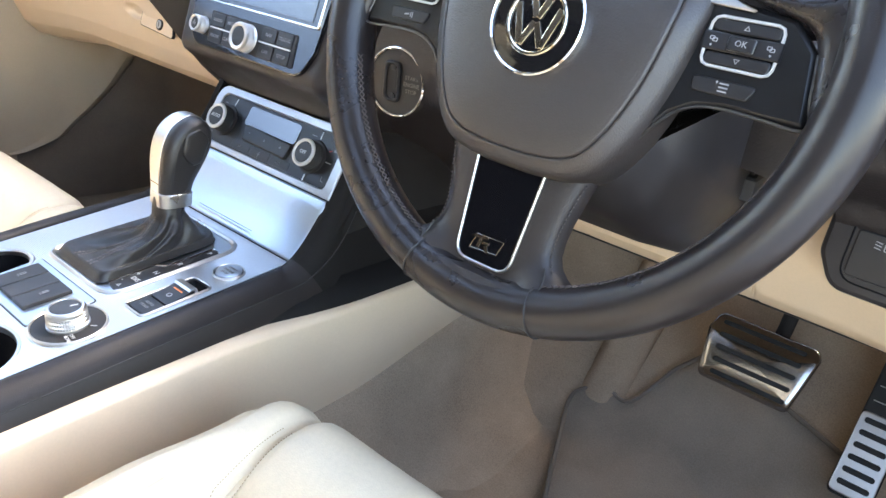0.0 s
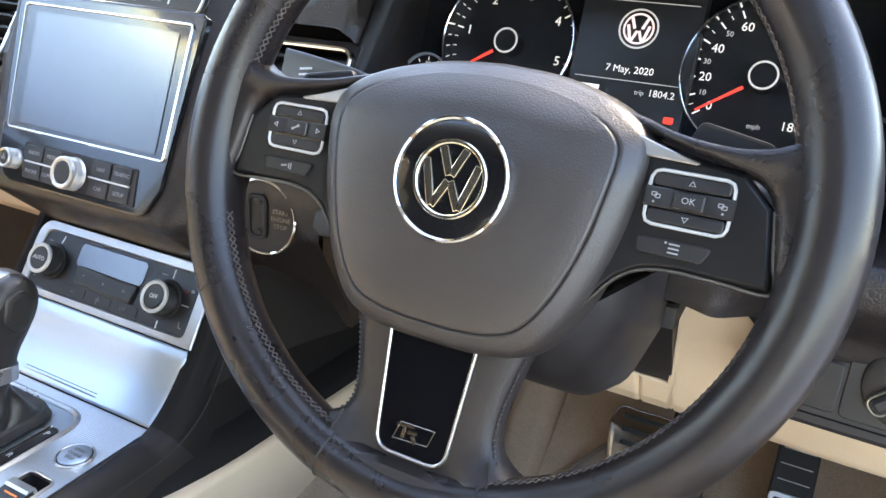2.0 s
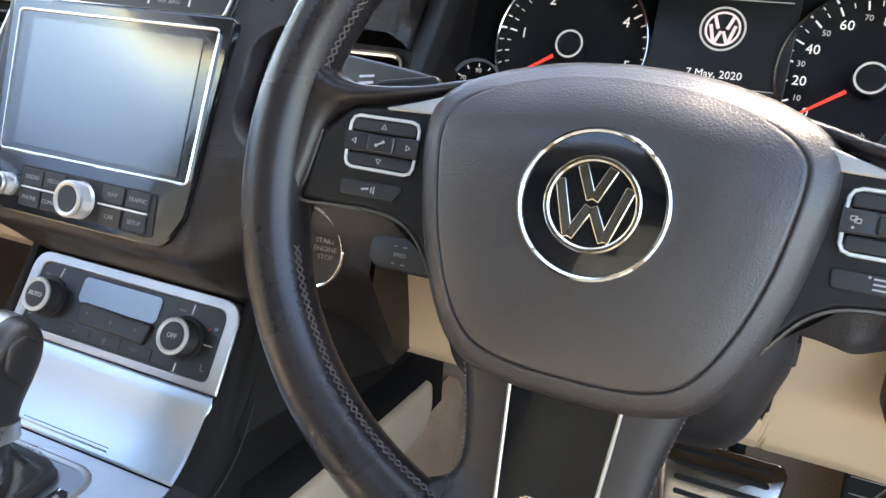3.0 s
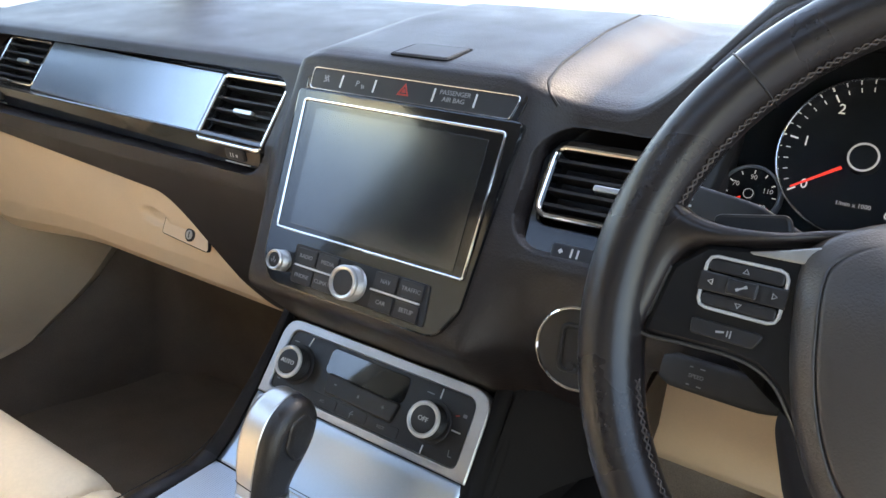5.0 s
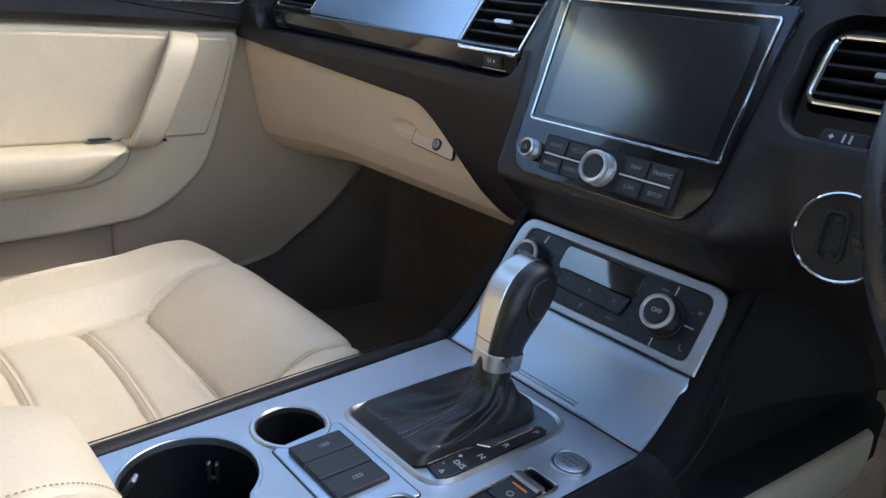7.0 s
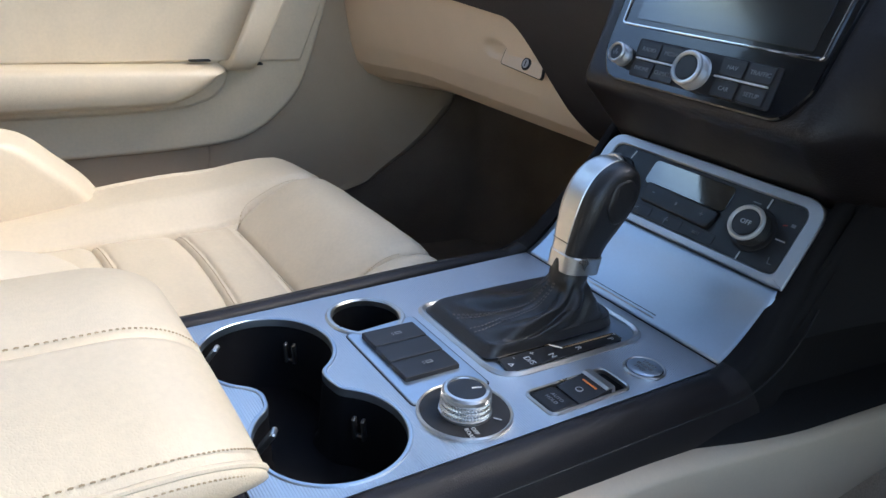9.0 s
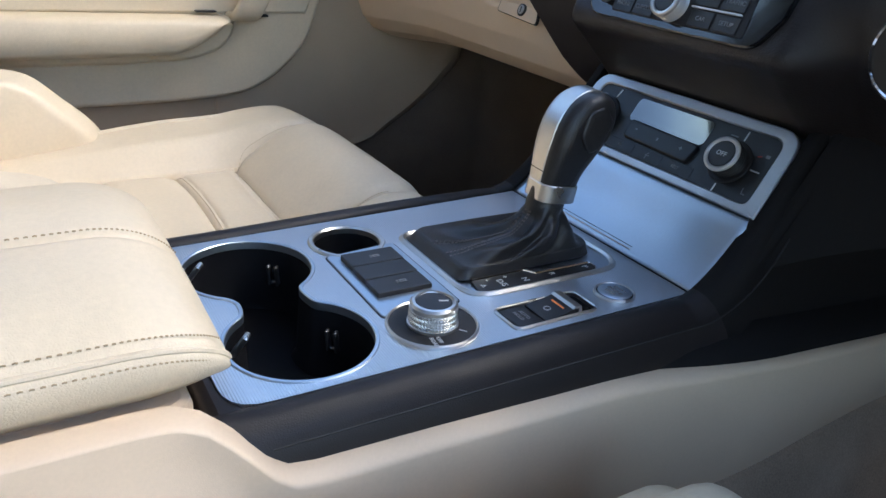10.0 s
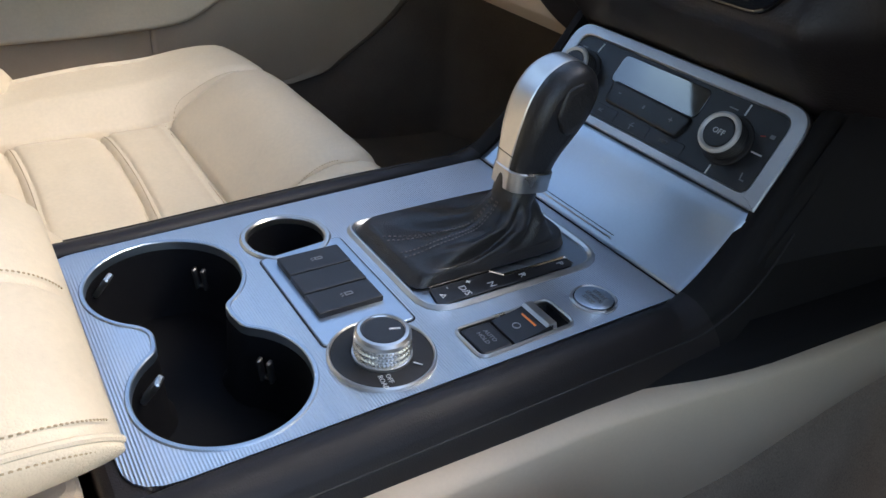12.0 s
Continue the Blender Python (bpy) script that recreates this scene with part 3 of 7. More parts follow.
def decor():
    m = PASS
    d = thing("decor_panel", m, "brushed aluminium trim panel set in piano black on the dashboard", "trim panel")
    o = rounded([(-0.180, -0.042), (0.192, -0.042), (0.192, 0.044), (-0.180, 0.046)], 0.002)
    part("backing", block(o, -0.014, -0.0080, 0.002), GLOSS, d, "piano black backing strip")
    for cx, cy, w, h, bx, bw in ((-0.2400, 0.0060, 0.120, 0.071, -0.2520, 0.145), (0.2395, -0.0050, 0.106, 0.082, 0.2410, 0.110)):
        part("vent_surround", ring(rrect(bw, 0.086, 0.012, bx, 0.002), rrect(w - 0.001, h - 0.001, 0.008, cx, cy), -0.014, -0.0050, 0.001), GLOSS, d, "piano black surround")
    o = rounded([(-0.1800, -0.0330), (0.1860, -0.0410), (0.1860, 0.0345), (-0.1800, 0.0415)], 0.003)
    part("panel", block(o, -0.008, 0.0010, 0.0015), ALU_FINE, d, "brushed aluminium panel")
    part("top_strip", block(rrect(0.59, 0.0030, 0.0012, -0.012, 0.0440), -0.008, -0.0005, 0.001), GLOSS, d)
    # gloss strip below, set steeper
    low = m.inverted() @ plane((-0.478, 0.6440, 0.6195), -14, -1.4)
    o = rounded([(-0.315, -0.0135), (0.298, -0.0140), (0.303, 0.0150), (-0.322, 0.0150)], [0.020, 0.020, 0.002, 0.002])
    part("lower_strip", block(o, -0.010, 0.0010, 0.0015, m=low), GLOSS, d, "piano black lower strip")
    for x in (0.262, -0.262):
        wm = low @ pose(x, -0.001, 0)
        part("vent_wheel", block(rrect(0.030, 0.013, 0.003), -0.002, 0.0035, 0.0015, m=wm), BUTTON, d, "small ribbed airflow wheel")
        for k, (dx, w) in enumerate(((-0.006, 0.0012), (-0.002, 0.0012), (0.004, 0.003))):
            part("mark", slab(rrect(w, 0.005 - 0.002 * (k > 1), 0.0003, dx, 0, 1), [(0, 0.003), (0, 0.0037)], m=wm), PRINT, d, smooth=0)
        part("rail", block(rrect(0.040, 0.0012, 0.0005, 0, -0.0098, 2), -0.002, 0.0022, 0.0004, m=wm), SATIN, d)
    return d


ALU_FINE = material("brushed_aluminium", (0.50, 0.57, 0.64), 0.36, metal=1.0, grain=0.10, cell=0.0014, kind="ridges", tint=0.03, rough_var=0.02)
decor()


def driver_vent_panel():
    m = plane((0.205, 0.6365, 0.6475), 33, 3)
    d = thing("vent_panel", m, "piano black panel round the driver's air vent", "trim panel")
    o = rounded([(-0.060, -0.052), (0.056, -0.052), (0.060, -0.04), (0.062, 0.05), (-0.056, 0.05), (-0.068, 0.03)], 0.014)
    i = [(x, y + 0.0095) for x, y in rounded([(-0.056, -0.033), (0.054, -0.033), (0.054, -0.02), (0.054, 0.031), (-0.054, 0.031), (-0.056, 0.02)], 0.010)]
    part("surround", ring(o, i, -0.02, -0.003, 0.002), GLOSS, d)
    part("vent_wheel", block(rrect(0.034, 0.013, 0.003, -0.018, -0.043), -0.006, 0.0005, 0.0015), BUTTON, d, "small ribbed airflow wheel")
    bars(d, PRINT, [(-0.027, -0.043, 0.003, 0.003, 45), (-0.018, -0.043, 0.0015, 0.007, 0), (-0.013, -0.043, 0.0015, 0.007, 0)], 0.0007)


driver_vent_panel()


# ---- infotainment unit ----
def head_unit():
    m = plane((0.004, 0.6065, 0.6335), 21)
    h = thing("infotainment_unit", m, "piano black infotainment unit with a large dark screen", "car stereo")
    o = rounded([(-0.098, -0.1135), (0.094, -0.1135), (0.110, -0.086), (0.1235, 0.072), (-0.121, 0.072), (-0.112, -0.088)], [0.022, 0.022, 0.02, 0.006, 0.006, 0.02])
    part("bezel", block(o, -0.02, 0.0008, 0.002), GLOSS, h, "piano black bezel")
    o = rounded([(-0.103, -0.0615), (0.1075, -0.0615), (0.1125, 0.0620), (-0.1085, 0.0630)], 0.005)
    part("screen_frame", ring(o, inset(o, 0.0022), 0.0, 0.0034, 0.0008), CHROME, h, "thin chrome frame")
    part("screen_surround", block(inset(o, 0.0022), 0.0, 0.0014, 0.0003), GLOSS, h)
    o2 = rounded([(-0.0875, -0.0545), (0.0960, -0.0560), (0.0975, 0.0530), (-0.0905, 0.0550)], 0.002)
    part("display", block(o2, 0.0, 0.0021, 0.0003), SCREEN, h, "matt dark display")
    part("button_block", block(rounded([(-0.070, -0.106), (0.082, -0.107), (0.080, -0.072), (-0.073, -0.071)], 0.003), 0.0, 0.0020, 0.0008), SHADE, h)
    for row, names in ((-0.0805, ("RADIO", "MEDIA", "", "NAV", "TRAFFIC")), (-0.0985, ("PHONE", "CLIMATE", "", "CAR", "SETUP"))):
        for k, nm in enumerate(names):
            if not nm:
                continue
            x = (-0.0560, -0.0300, 0, 0.0360, 0.0630)[k]
            b = part("button", block(rrect(0.0245, 0.0145, 0.0015, x, row, 2), 0.001, 0.0034, 0.0008), BUTTON, h)
            words(nm, 0.0052, x, row, 0.0036, DIM, b)
    part("light_line", block(rrect(0.047, 0.0016, 0.0005, -0.0440, -0.0895, 2), 0.001, 0.0042, 0.0004), SILVER, h)
    part("light_line", block(rrect(0.052, 0.0016, 0.0005, 0.0480, -0.0895, 2), 0.001, 0.0042, 0.0004), SILVER, h)
    for x, r, hgt, nm in ((0.001, 0.0150, 0.016, "volume_knob"), (-0.0845, 0.0095, 0.014, "power_knob")):
        k = pose(x, -0.0905, 0)
        steps = 8
        prof = [(r * 1.06, 0.0), (r * 1.06, 0.002)] + [(r * 1.02, 0.003 + (hgt - 0.005) * i / steps) for i in range(steps + 1)] + [(r * 1.0, hgt - 0.0005), (r * 0.90, hgt + 0.0006), (r * 0.76, hgt), (r * 0.72, hgt - 0.0015)]
        kb = part(nm, lathe(prof, 56, m=k, knurl=(0.0031, hgt - 0.0021)), SATIN, h, "knurled satin metal knob", smooth=12)
        part("cap", lathe([(r * 0.73, hgt - 0.003), (r * 0.73, hgt - 0.0012), (r * 0.6, hgt - 0.0008)], 32, m=k), BUTTON, kb)
    bars(h, DIM, [(-0.0845, -0.0895, 0.0015, 0.004, 0), (-0.0865, -0.0915, 0.001, 0.003, 30), (-0.0825, -0.0915, 0.001, 0.003, -30)], 0.0136)
    return h


head_unit()


def hazard_bar():
    m = plane((0.003, 0.6410, 0.7100), 27)
    h = thing("switch_bar", m, "black switch bar with a red hazard triangle and chrome outline", "switch panel")
    o = rounded([(-0.108, -0.0115), (0.110, -0.0125), (0.1155, 0.009), (-0.111, 0.0105)], 0.005)
    part("surround", block(inset(o, -0.006), -0.010, 0.0015, 0.001), GLOSS, h)
    part("outline", ring(o, inset(o, 0.0012), 0.0, 0.0030, 0.0004), CHROME, h)
    part("face", block(inset(o, 0.0012), 0.0, 0.0022, 0.0004), BUTTON, h)
    for x in (-0.072, -0.033, 0.032, 0.074):
        part("divider", block(rrect(0.0016, 0.012, 0.0004, x, -0.001, 2), 0.001, 0.0030, 0.0003), SILVER, h)
    tri = [(-0.0065, -0.0055), (0.0065, -0.0055), (0.0, 0.0058)]
    tri2 = [(x * 0.62, y * 0.62 - 0.0006) for x, y in tri]
    part("hazard_triangle", ring(tri, tri2, 0.002, 0.0027, 0.0001), RED, h, "red outlined triangle", smooth=0)
    tri3 = [(x * 0.34, y * 0.34 - 0.001) for x, y in tri]
    part("hazard_triangle", slab(tri3, [(0, 0.002), (0, 0.0027)]), RED, h, smooth=0)
    words("PASSENGER", 0.0060, 0.053, 0.0025, 0.0024, DIM, h)
    words("AIR BAG", 0.0060, 0.053, -0.0035, 0.0024, DIM, h)
    words("P", 0.008, -0.053, -0.001, 0.0024, DIM, h)
    bars(h, DIM, [(-0.047, -0.003, 0.001, 0.004, 20), (-0.045, -0.003, 0.001, 0.003, 20)], 0.0023)
    bars(h, DIM, [(-0.091, 0.001, 0.006, 0.0010, 30), (-0.091, -0.002, 0.006, 0.0010, 30), (-0.092, 0.0, 0.001, 0.007, 30), (-0.089, 0.0, 0.001, 0.007, 30)], 0.0023)


hazard_bar()


# ---- centre console ----
CZ = 0.335
RAMP0, RAMP1 = (0.527, 0.335), (0.581, 0.394)
CLIM = plane((0.0, 0.581, 0.394), 34)


def climate():
    c = thing("climate_panel", CLIM, "black climate control panel in a broad satin metal frame", "climate control")
    o = rounded([(-0.1275, 0.0), (0.1285, 0.0), (0.1265, 0.082), (-0.1255, 0.082)], [0.001, 0.001, 0.022, 0.022], 6)
    i = rounded([(-0.1165, 0.0085), (0.1145, 0.0085), (0.1135, 0.0715), (-0.1130, 0.0715)], [0.007, 0.007, 0.012, 0.012], 6)
    part("frame", ring(o, i, -0.012, 0.0030, 0.0012), SATIN2, c, "broad satin metal frame")
    part("face", block(inset(i, -0.001), -0.012, 0.0004, 0.0003), PANELB, c, "satin black face")
    part("display", block(rrect(0.098, 0.026, 0.006, -0.008, 0.055), -0.002, 0.0012, 0.0006), SCREEN2, c, "dark glossy display window")
    part("fan_rocker", block(rounded([(-0.048, 0.024), (0.036, 0.022), (0.040, 0.042), (-0.050, 0.044)], 0.004), -0.002, 0.0040, 0.002), PANELB, c, "protruding fan rocker")
    for x in (-0.0460, -0.008, 0.030):
        part("button", block(rrect(0.035, 0.011, 0.002, x, 0.0155), -0.002, 0.0008, 0.0004), PANELB, c)
    words("REST", 0.0042, 0.028, 0.0155, 0.0017, DIM, c)
    bars(c, DIM, [(-0.008, 0.0155, 0.005, 0.001, 0), (-0.008, 0.0175, 0.003, 0.001, 40), (-0.009, 0.0135, 0.001, 0.004, 0)], 0.0016)
    words("AC", 0.0040, -0.046, 0.0155, 0.0017, DIM, c)
    bars(c, DIM, [(-0.036, 0.035, 0.003, 0.001, 0), (-0.006, 0.033, 0.002, 0.003, 0), (0.024, 0.033, 0.004, 0.001, 0), (0.024, 0.033, 0.001, 0.004, 0)], 0.0041)
    for x, txt in ((-0.0920, "AUTO"), (0.0760, "OFF")):
        k = pose(x, 0.0385, 0)
        part("knob_seat", lathe([(0.020, -0.002), (0.0205, 0.0015), (0.0195, 0.002)], 40, m=k), SHADE, c)
        prof = [(0.0165, 0.001)] + [(0.0165, 0.002 + 0.0125 * i / 8) for i in range(9)] + [(0.0165, 0.0150)]
        kn = part("knob", lathe(prof, 64, m=k, knurl=(0.0021, 0.0149)), BUTTON, c, "knurled black rotary knob", smooth=12)
        part("knob_ring", lathe([(0.0160, 0.0148), (0.0167, 0.0160), (0.0162, 0.0178), (0.0145, 0.0186), (0.0128, 0.0178), (0.0120, 0.0165)], 40, m=k), SILVER, kn, "bright silver ring on the knob")
        part("knob_cap", lathe([(0.0125, 0.0150), (0.0125, 0.0172), (0.0110, 0.0176)], 32, m=k), BUTTON, kn)
        words(txt, 0.0062, x, 0.0385, 0.0178, PRINT, kn)
        for a in (90, 0, -90) if x > 0 else (78,):
            dx, dy = 0.0265 * math.cos(radians(a)), 0.0265 * math.sin(radians(a))
            part("tick", block(rrect(0.0095, 0.0013, 0.0004, 0, 0, 2), -0.001, 0.0012, 0.0003, m=k @ pose(dx, dy, 0, 0, 0, a)), SILVER, c)
    bars(c, RED, [(0.099, 0.052, 0.004, 0.001, 20)], 0.0008)
    bars(c, DIM, [(0.103, 0.019, 0.001, 0.006, 10), (0.105, 0.0165, 0.004, 0.001, 0), (-0.104, 0.060, 0.006, 0.001, 0), (0.065, 0.062, 0.008, 0.001, 0), (-0.1085, 0.019, 0.004, 0.001, 0), (0.106, 0.054, 0.004, 0.003, 0)], 0.0008)


SCREEN2 = material("glossy_display", (0.004, 0.005, 0.006), 0.05, coat=1.0, coat_ior=1.9)
climate()


def console_body():
    c = thing("centre_console", Matrix(), "centre console with dark padded edges and beige lower sides", "car console")
    # stack block that carries the ramp and the climate panel
    prof = [(0.500, 0.322), (0.530, 0.326), (0.586, 0.386), (0.637, 0.457), (0.640, 0.50), (0.80, 0.50), (1.00, 0.30), (1.00, 0.10), (0.50, 0.10)]
    bm = bmesh.new()
    rows = []
    for x, e in ((-0.148, 0.006), (-0.145, 0.001), (-0.139, 0.0), (0.139, 0.0), (0.145, 0.001), (0.148, 0.006)):
        rows.append([(x, y, z) for y, z in inset([(p[0], p[1]) for p in prof], e)])
    loft(rows, bm=bm)
    part("pillar_block", bm, FLANK, c, "dark plastic stack below the dashboard", smooth=50)
    # padded edges along the plate, turning up beside the ramp
    line = [(0.128, 0.3325), (0.30, 0.3325), (0.48, 0.3325), (0.515, 0.334), (0.545, 0.353), (0.585, 0.400), (0.624, 0.456), (0.636, 0.472)]
    for s in (-1, 1):
        path = spline([(0, y, z) for y, z in line], 40)
        secs = []
        for i, p in enumerate(path):
            t = (path[min(i + 1, 39)] - path[max(i - 1, 0)]).normalized()
            nrm = Vector((0, -t.z, t.y))
            xi = 0.1245 if s > 0 else -0.1315 + 0.016 * (1 - smooth01(0.13, 0.45, p.y))
            wide = 0.030 + 0.004 * smooth01(0.5, 0.6, p.y) * -1
            ring_pts = [(0.0, -0.012), (0.0, 0.001), (0.003, 0.0045), (0.009, 0.0055), (0.016, 0.0035), (0.024, -0.004), (wide, -0.016), (wide + 0.003, -0.030), (wide + 0.003, -0.048), (0.004, -0.048)]
            flat = 1 - 0.85 * smooth01(0.49, 0.57, p.y)
            secs.append([Vector((xi + s * a * (1 - 0.48 * smooth01(0.53, 0.63, p.y)), p.y, p.z)) + nrm * (b * flat if b > 0 else b) for a, b in ring_pts])
        cut = next(k for k, r in enumerate(secs) if r[0].y > 0.530)
        part("padded_edge", loft(secs[:cut + 1]), DARK_DIM, c, "dark grained padded edge", smooth=50)
        # front end of the padding, its shadow put in by the darker material
        part("stack_edge", loft(secs[cut:]), FLANK, c, "matt edge beside the climate panel, darkened for shadow", smooth=50)
        part("edge_seam", tube([(v[8].x * 1.0 + s * 0.0006, v[8].y, v[8].z + 0.042) for v in [[Vector(q) for q in r] for r in secs[:26] if r[0].y > 0.150]], 0.0007, 5), SHADE, c)
    # flank that runs from the stack into the dashboard beside the driver's knee
    def flank(u, v):
        z = 0.352 + 0.155 * u
        y = float(np.interp(z, [0.352, 0.400, 0.466, 0.53], [0.546, 0.585, 0.630, 0.655]))
        zb = 0.402 + 0.125 * u
        far = Vector((0.238, dash_face(0.238, zb) + 0.004, zb))
        near = Vector((0.140, y + 0.010, z))
        q = near.lerp(far, v)
        bow = math.sin(math.pi * v)
        return (q.x - 0.010 * bow, q.y + 0.016 * bow, q.z)
    part("stack_flank", grid(flank, [i / 20 for i in range(21)], [i / 12 for i in range(13)]), FLANK, c, "dark plastic flank below the dashboard", smooth=60)
    # rear end of the dark padding
    part("rear_padding", block(rrect(0.284, 0.024, 0.008, 0.004, 0.144), 0.285, 0.3335, 0.006), DARK_DIM, c, smooth=50)
    # dark skirt between the stack and the beige sides
    for s in (-1, 1):
        secs = []
        for k in range(24):
            y = 0.40 + 0.55 * k / 23
            xo = 0.153 + 0.022 * smooth01(0.40, 0.60, y)
            zt = float(np.interp(y, [0.40, 0.58, 0.75, 0.90, 1.0], [0.302, 0.296, 0.280, 0.268, 0.26]))
            secs.append([(s * 0.12, y, 0.20), (s * 0.12, y, zt + 0.020), (s * 0.142, y, zt + 0.016), (s * (xo - 0.006), y, zt + 0.004), (s * xo, y, zt - 0.006), (s * xo, y, 0.20)])
        part("stack_skirt", loft(secs), FLANK, c, "dark plastic skirt of the stack", smooth=50)
    # beige lower sides
    for s in (-1, 1):
        def side(y, v):
            zt = float(np.interp(y, [0.090, 0.110, 0.124, 0.135, 0.145, 0.156, 0.168, 0.185, 0.273, 0.415, 0.58, 0.75, 0.90], [0.3545, 0.3530, 0.3480, 0.3390, 0.3295, 0.3180, 0.3100, 0.3075, 0.305, 0.299, 0.285, 0.268, 0.255]))
            back = 1 - smooth01(0.100, 0.175, y)
            fore = smooth01(0.40, 0.62, y)
            xi, xo = 0.148 - 0.016 * back + 0.023 * fore, 0.1715 - 0.020 * back + 0.012 * fore
            zo = zt - 0.0065 + 0.0045 * back
            if v < 0:  # soft shelf between the padding and the side
                a = (1 + v) * math.pi / 2
                return (s * (xi + (xo - xi) * math.sin(a) ** 0.8), y, zt + 0.002 - (zt + 0.002 - zo) * (1 - math.cos(a)))
            x = xo + 0.020 * back * smooth01(0.0, 0.35, v) + 0.006 * math.sin(math.pi * v) - 0.014 * v
            return (s * x, y, zo - v * (zo - 0.140 - 0.03 * smooth01(0.5, 0.8, y)))
        part("side_panel", grid(side, [-0.30 + 0.01 * i for i in range(38)] + [0.08 + 0.004 * i for i in range(31)] + [0.21 + 0.01 * i for i in range(70)], [-1 + i / 10 for i in range(10)] + [i / 16 for i in range(17)]), CREAM, c, "beige moulded side panel", smooth=70)
        part("lower_trim", loft([[(s * 0.150, y, 0.158 + dz), (s * 0.166, y, 0.156 + dz), (s * 0.178, y, 0.146 + dz), (s * 0.184, y, 0.126 + dz), (s * 0.200, y, 0.080 + 0.6 * dz), (s * 0.226, y, 0.036), (s * 0.262, y, 0.010), (s * 0.300, y, -0.004), (s * 0.150, y, -0.004)] for y, dz in ((-0.3, 0), (0.5, 0), (0.65, 0.012), (0.80, 0.03), (0.92, 0.03), (1.05, 0.03), (1.30, 0.03))]), CARPET, c, "carpeted tunnel side")
    # bin under the armrest
    o = [(-0.130, -0.30), (0.130, -0.30), (0.130, 0.112), (0.120, 0.125), (-0.120, 0.125), (-0.130, 0.112)]
    part("rear_bin", block(rounded(o, 0.012), 0.10, 0.3480, 0.006), CREAM, c, "beige bin below the armrest")
    return c


console_body()


def cup_outline():
    """Two round wells joined by a neck."""
    pts = []
    ca, cb, r = Vector((-0.0530, 0.2085)), Vector((0.0640, 0.2105)), 0.0525
    a0 = math.radians(32)
    for i in range(25):
        a = a0 + (2 * math.pi - 2 * a0) * i / 24
        pts.append((ca.x + r * math.cos(a), ca.y + r * math.sin(a)))
    pts += [(0.0005, 0.1855), (0.0105, 0.1845)]
    for i in range(25):
        a = -math.pi + a0 + (2 * math.pi - 2 * a0) * i / 24
        pts.append((cb.x + r * math.cos(a), cb.y + r * math.sin(a)))
    pts += [(0.0105, 0.2365), (0.0005, 0.2350)]
    for _ in range(2):
        ends = list(zip(pts, pts[1:] + pts[:1]))
        pts = [(a[0] + (b[0] - a[0]) * s, a[1] + (b[1] - a[1]) * s) for a, b in ends for s in (0.25, 0.75)]
    return pts


def holed(outer, holes, z0, z1):
    """A plate with openings."""
    bm = bmesh.new()
    def loop(pts):
        vs = [bm.verts.new((x, y, z1)) for x, y in pts]
        return [bm.edges.new((vs[i - 1], vs[i])) for i in range(len(vs))]
    edges = []
    for o in [outer] + holes:
        edges += loop(o)
    bmesh.ops.triangle_fill(bm, use_beauty=True, edges=edges)
    geo = bmesh.ops.extrude_face_region(bm, geom=list(bm.faces))
    for v in [g for g in geo["geom"] if isinstance(g, bmesh.types.BMVert)]:
        v.co.z = z0
    return bm


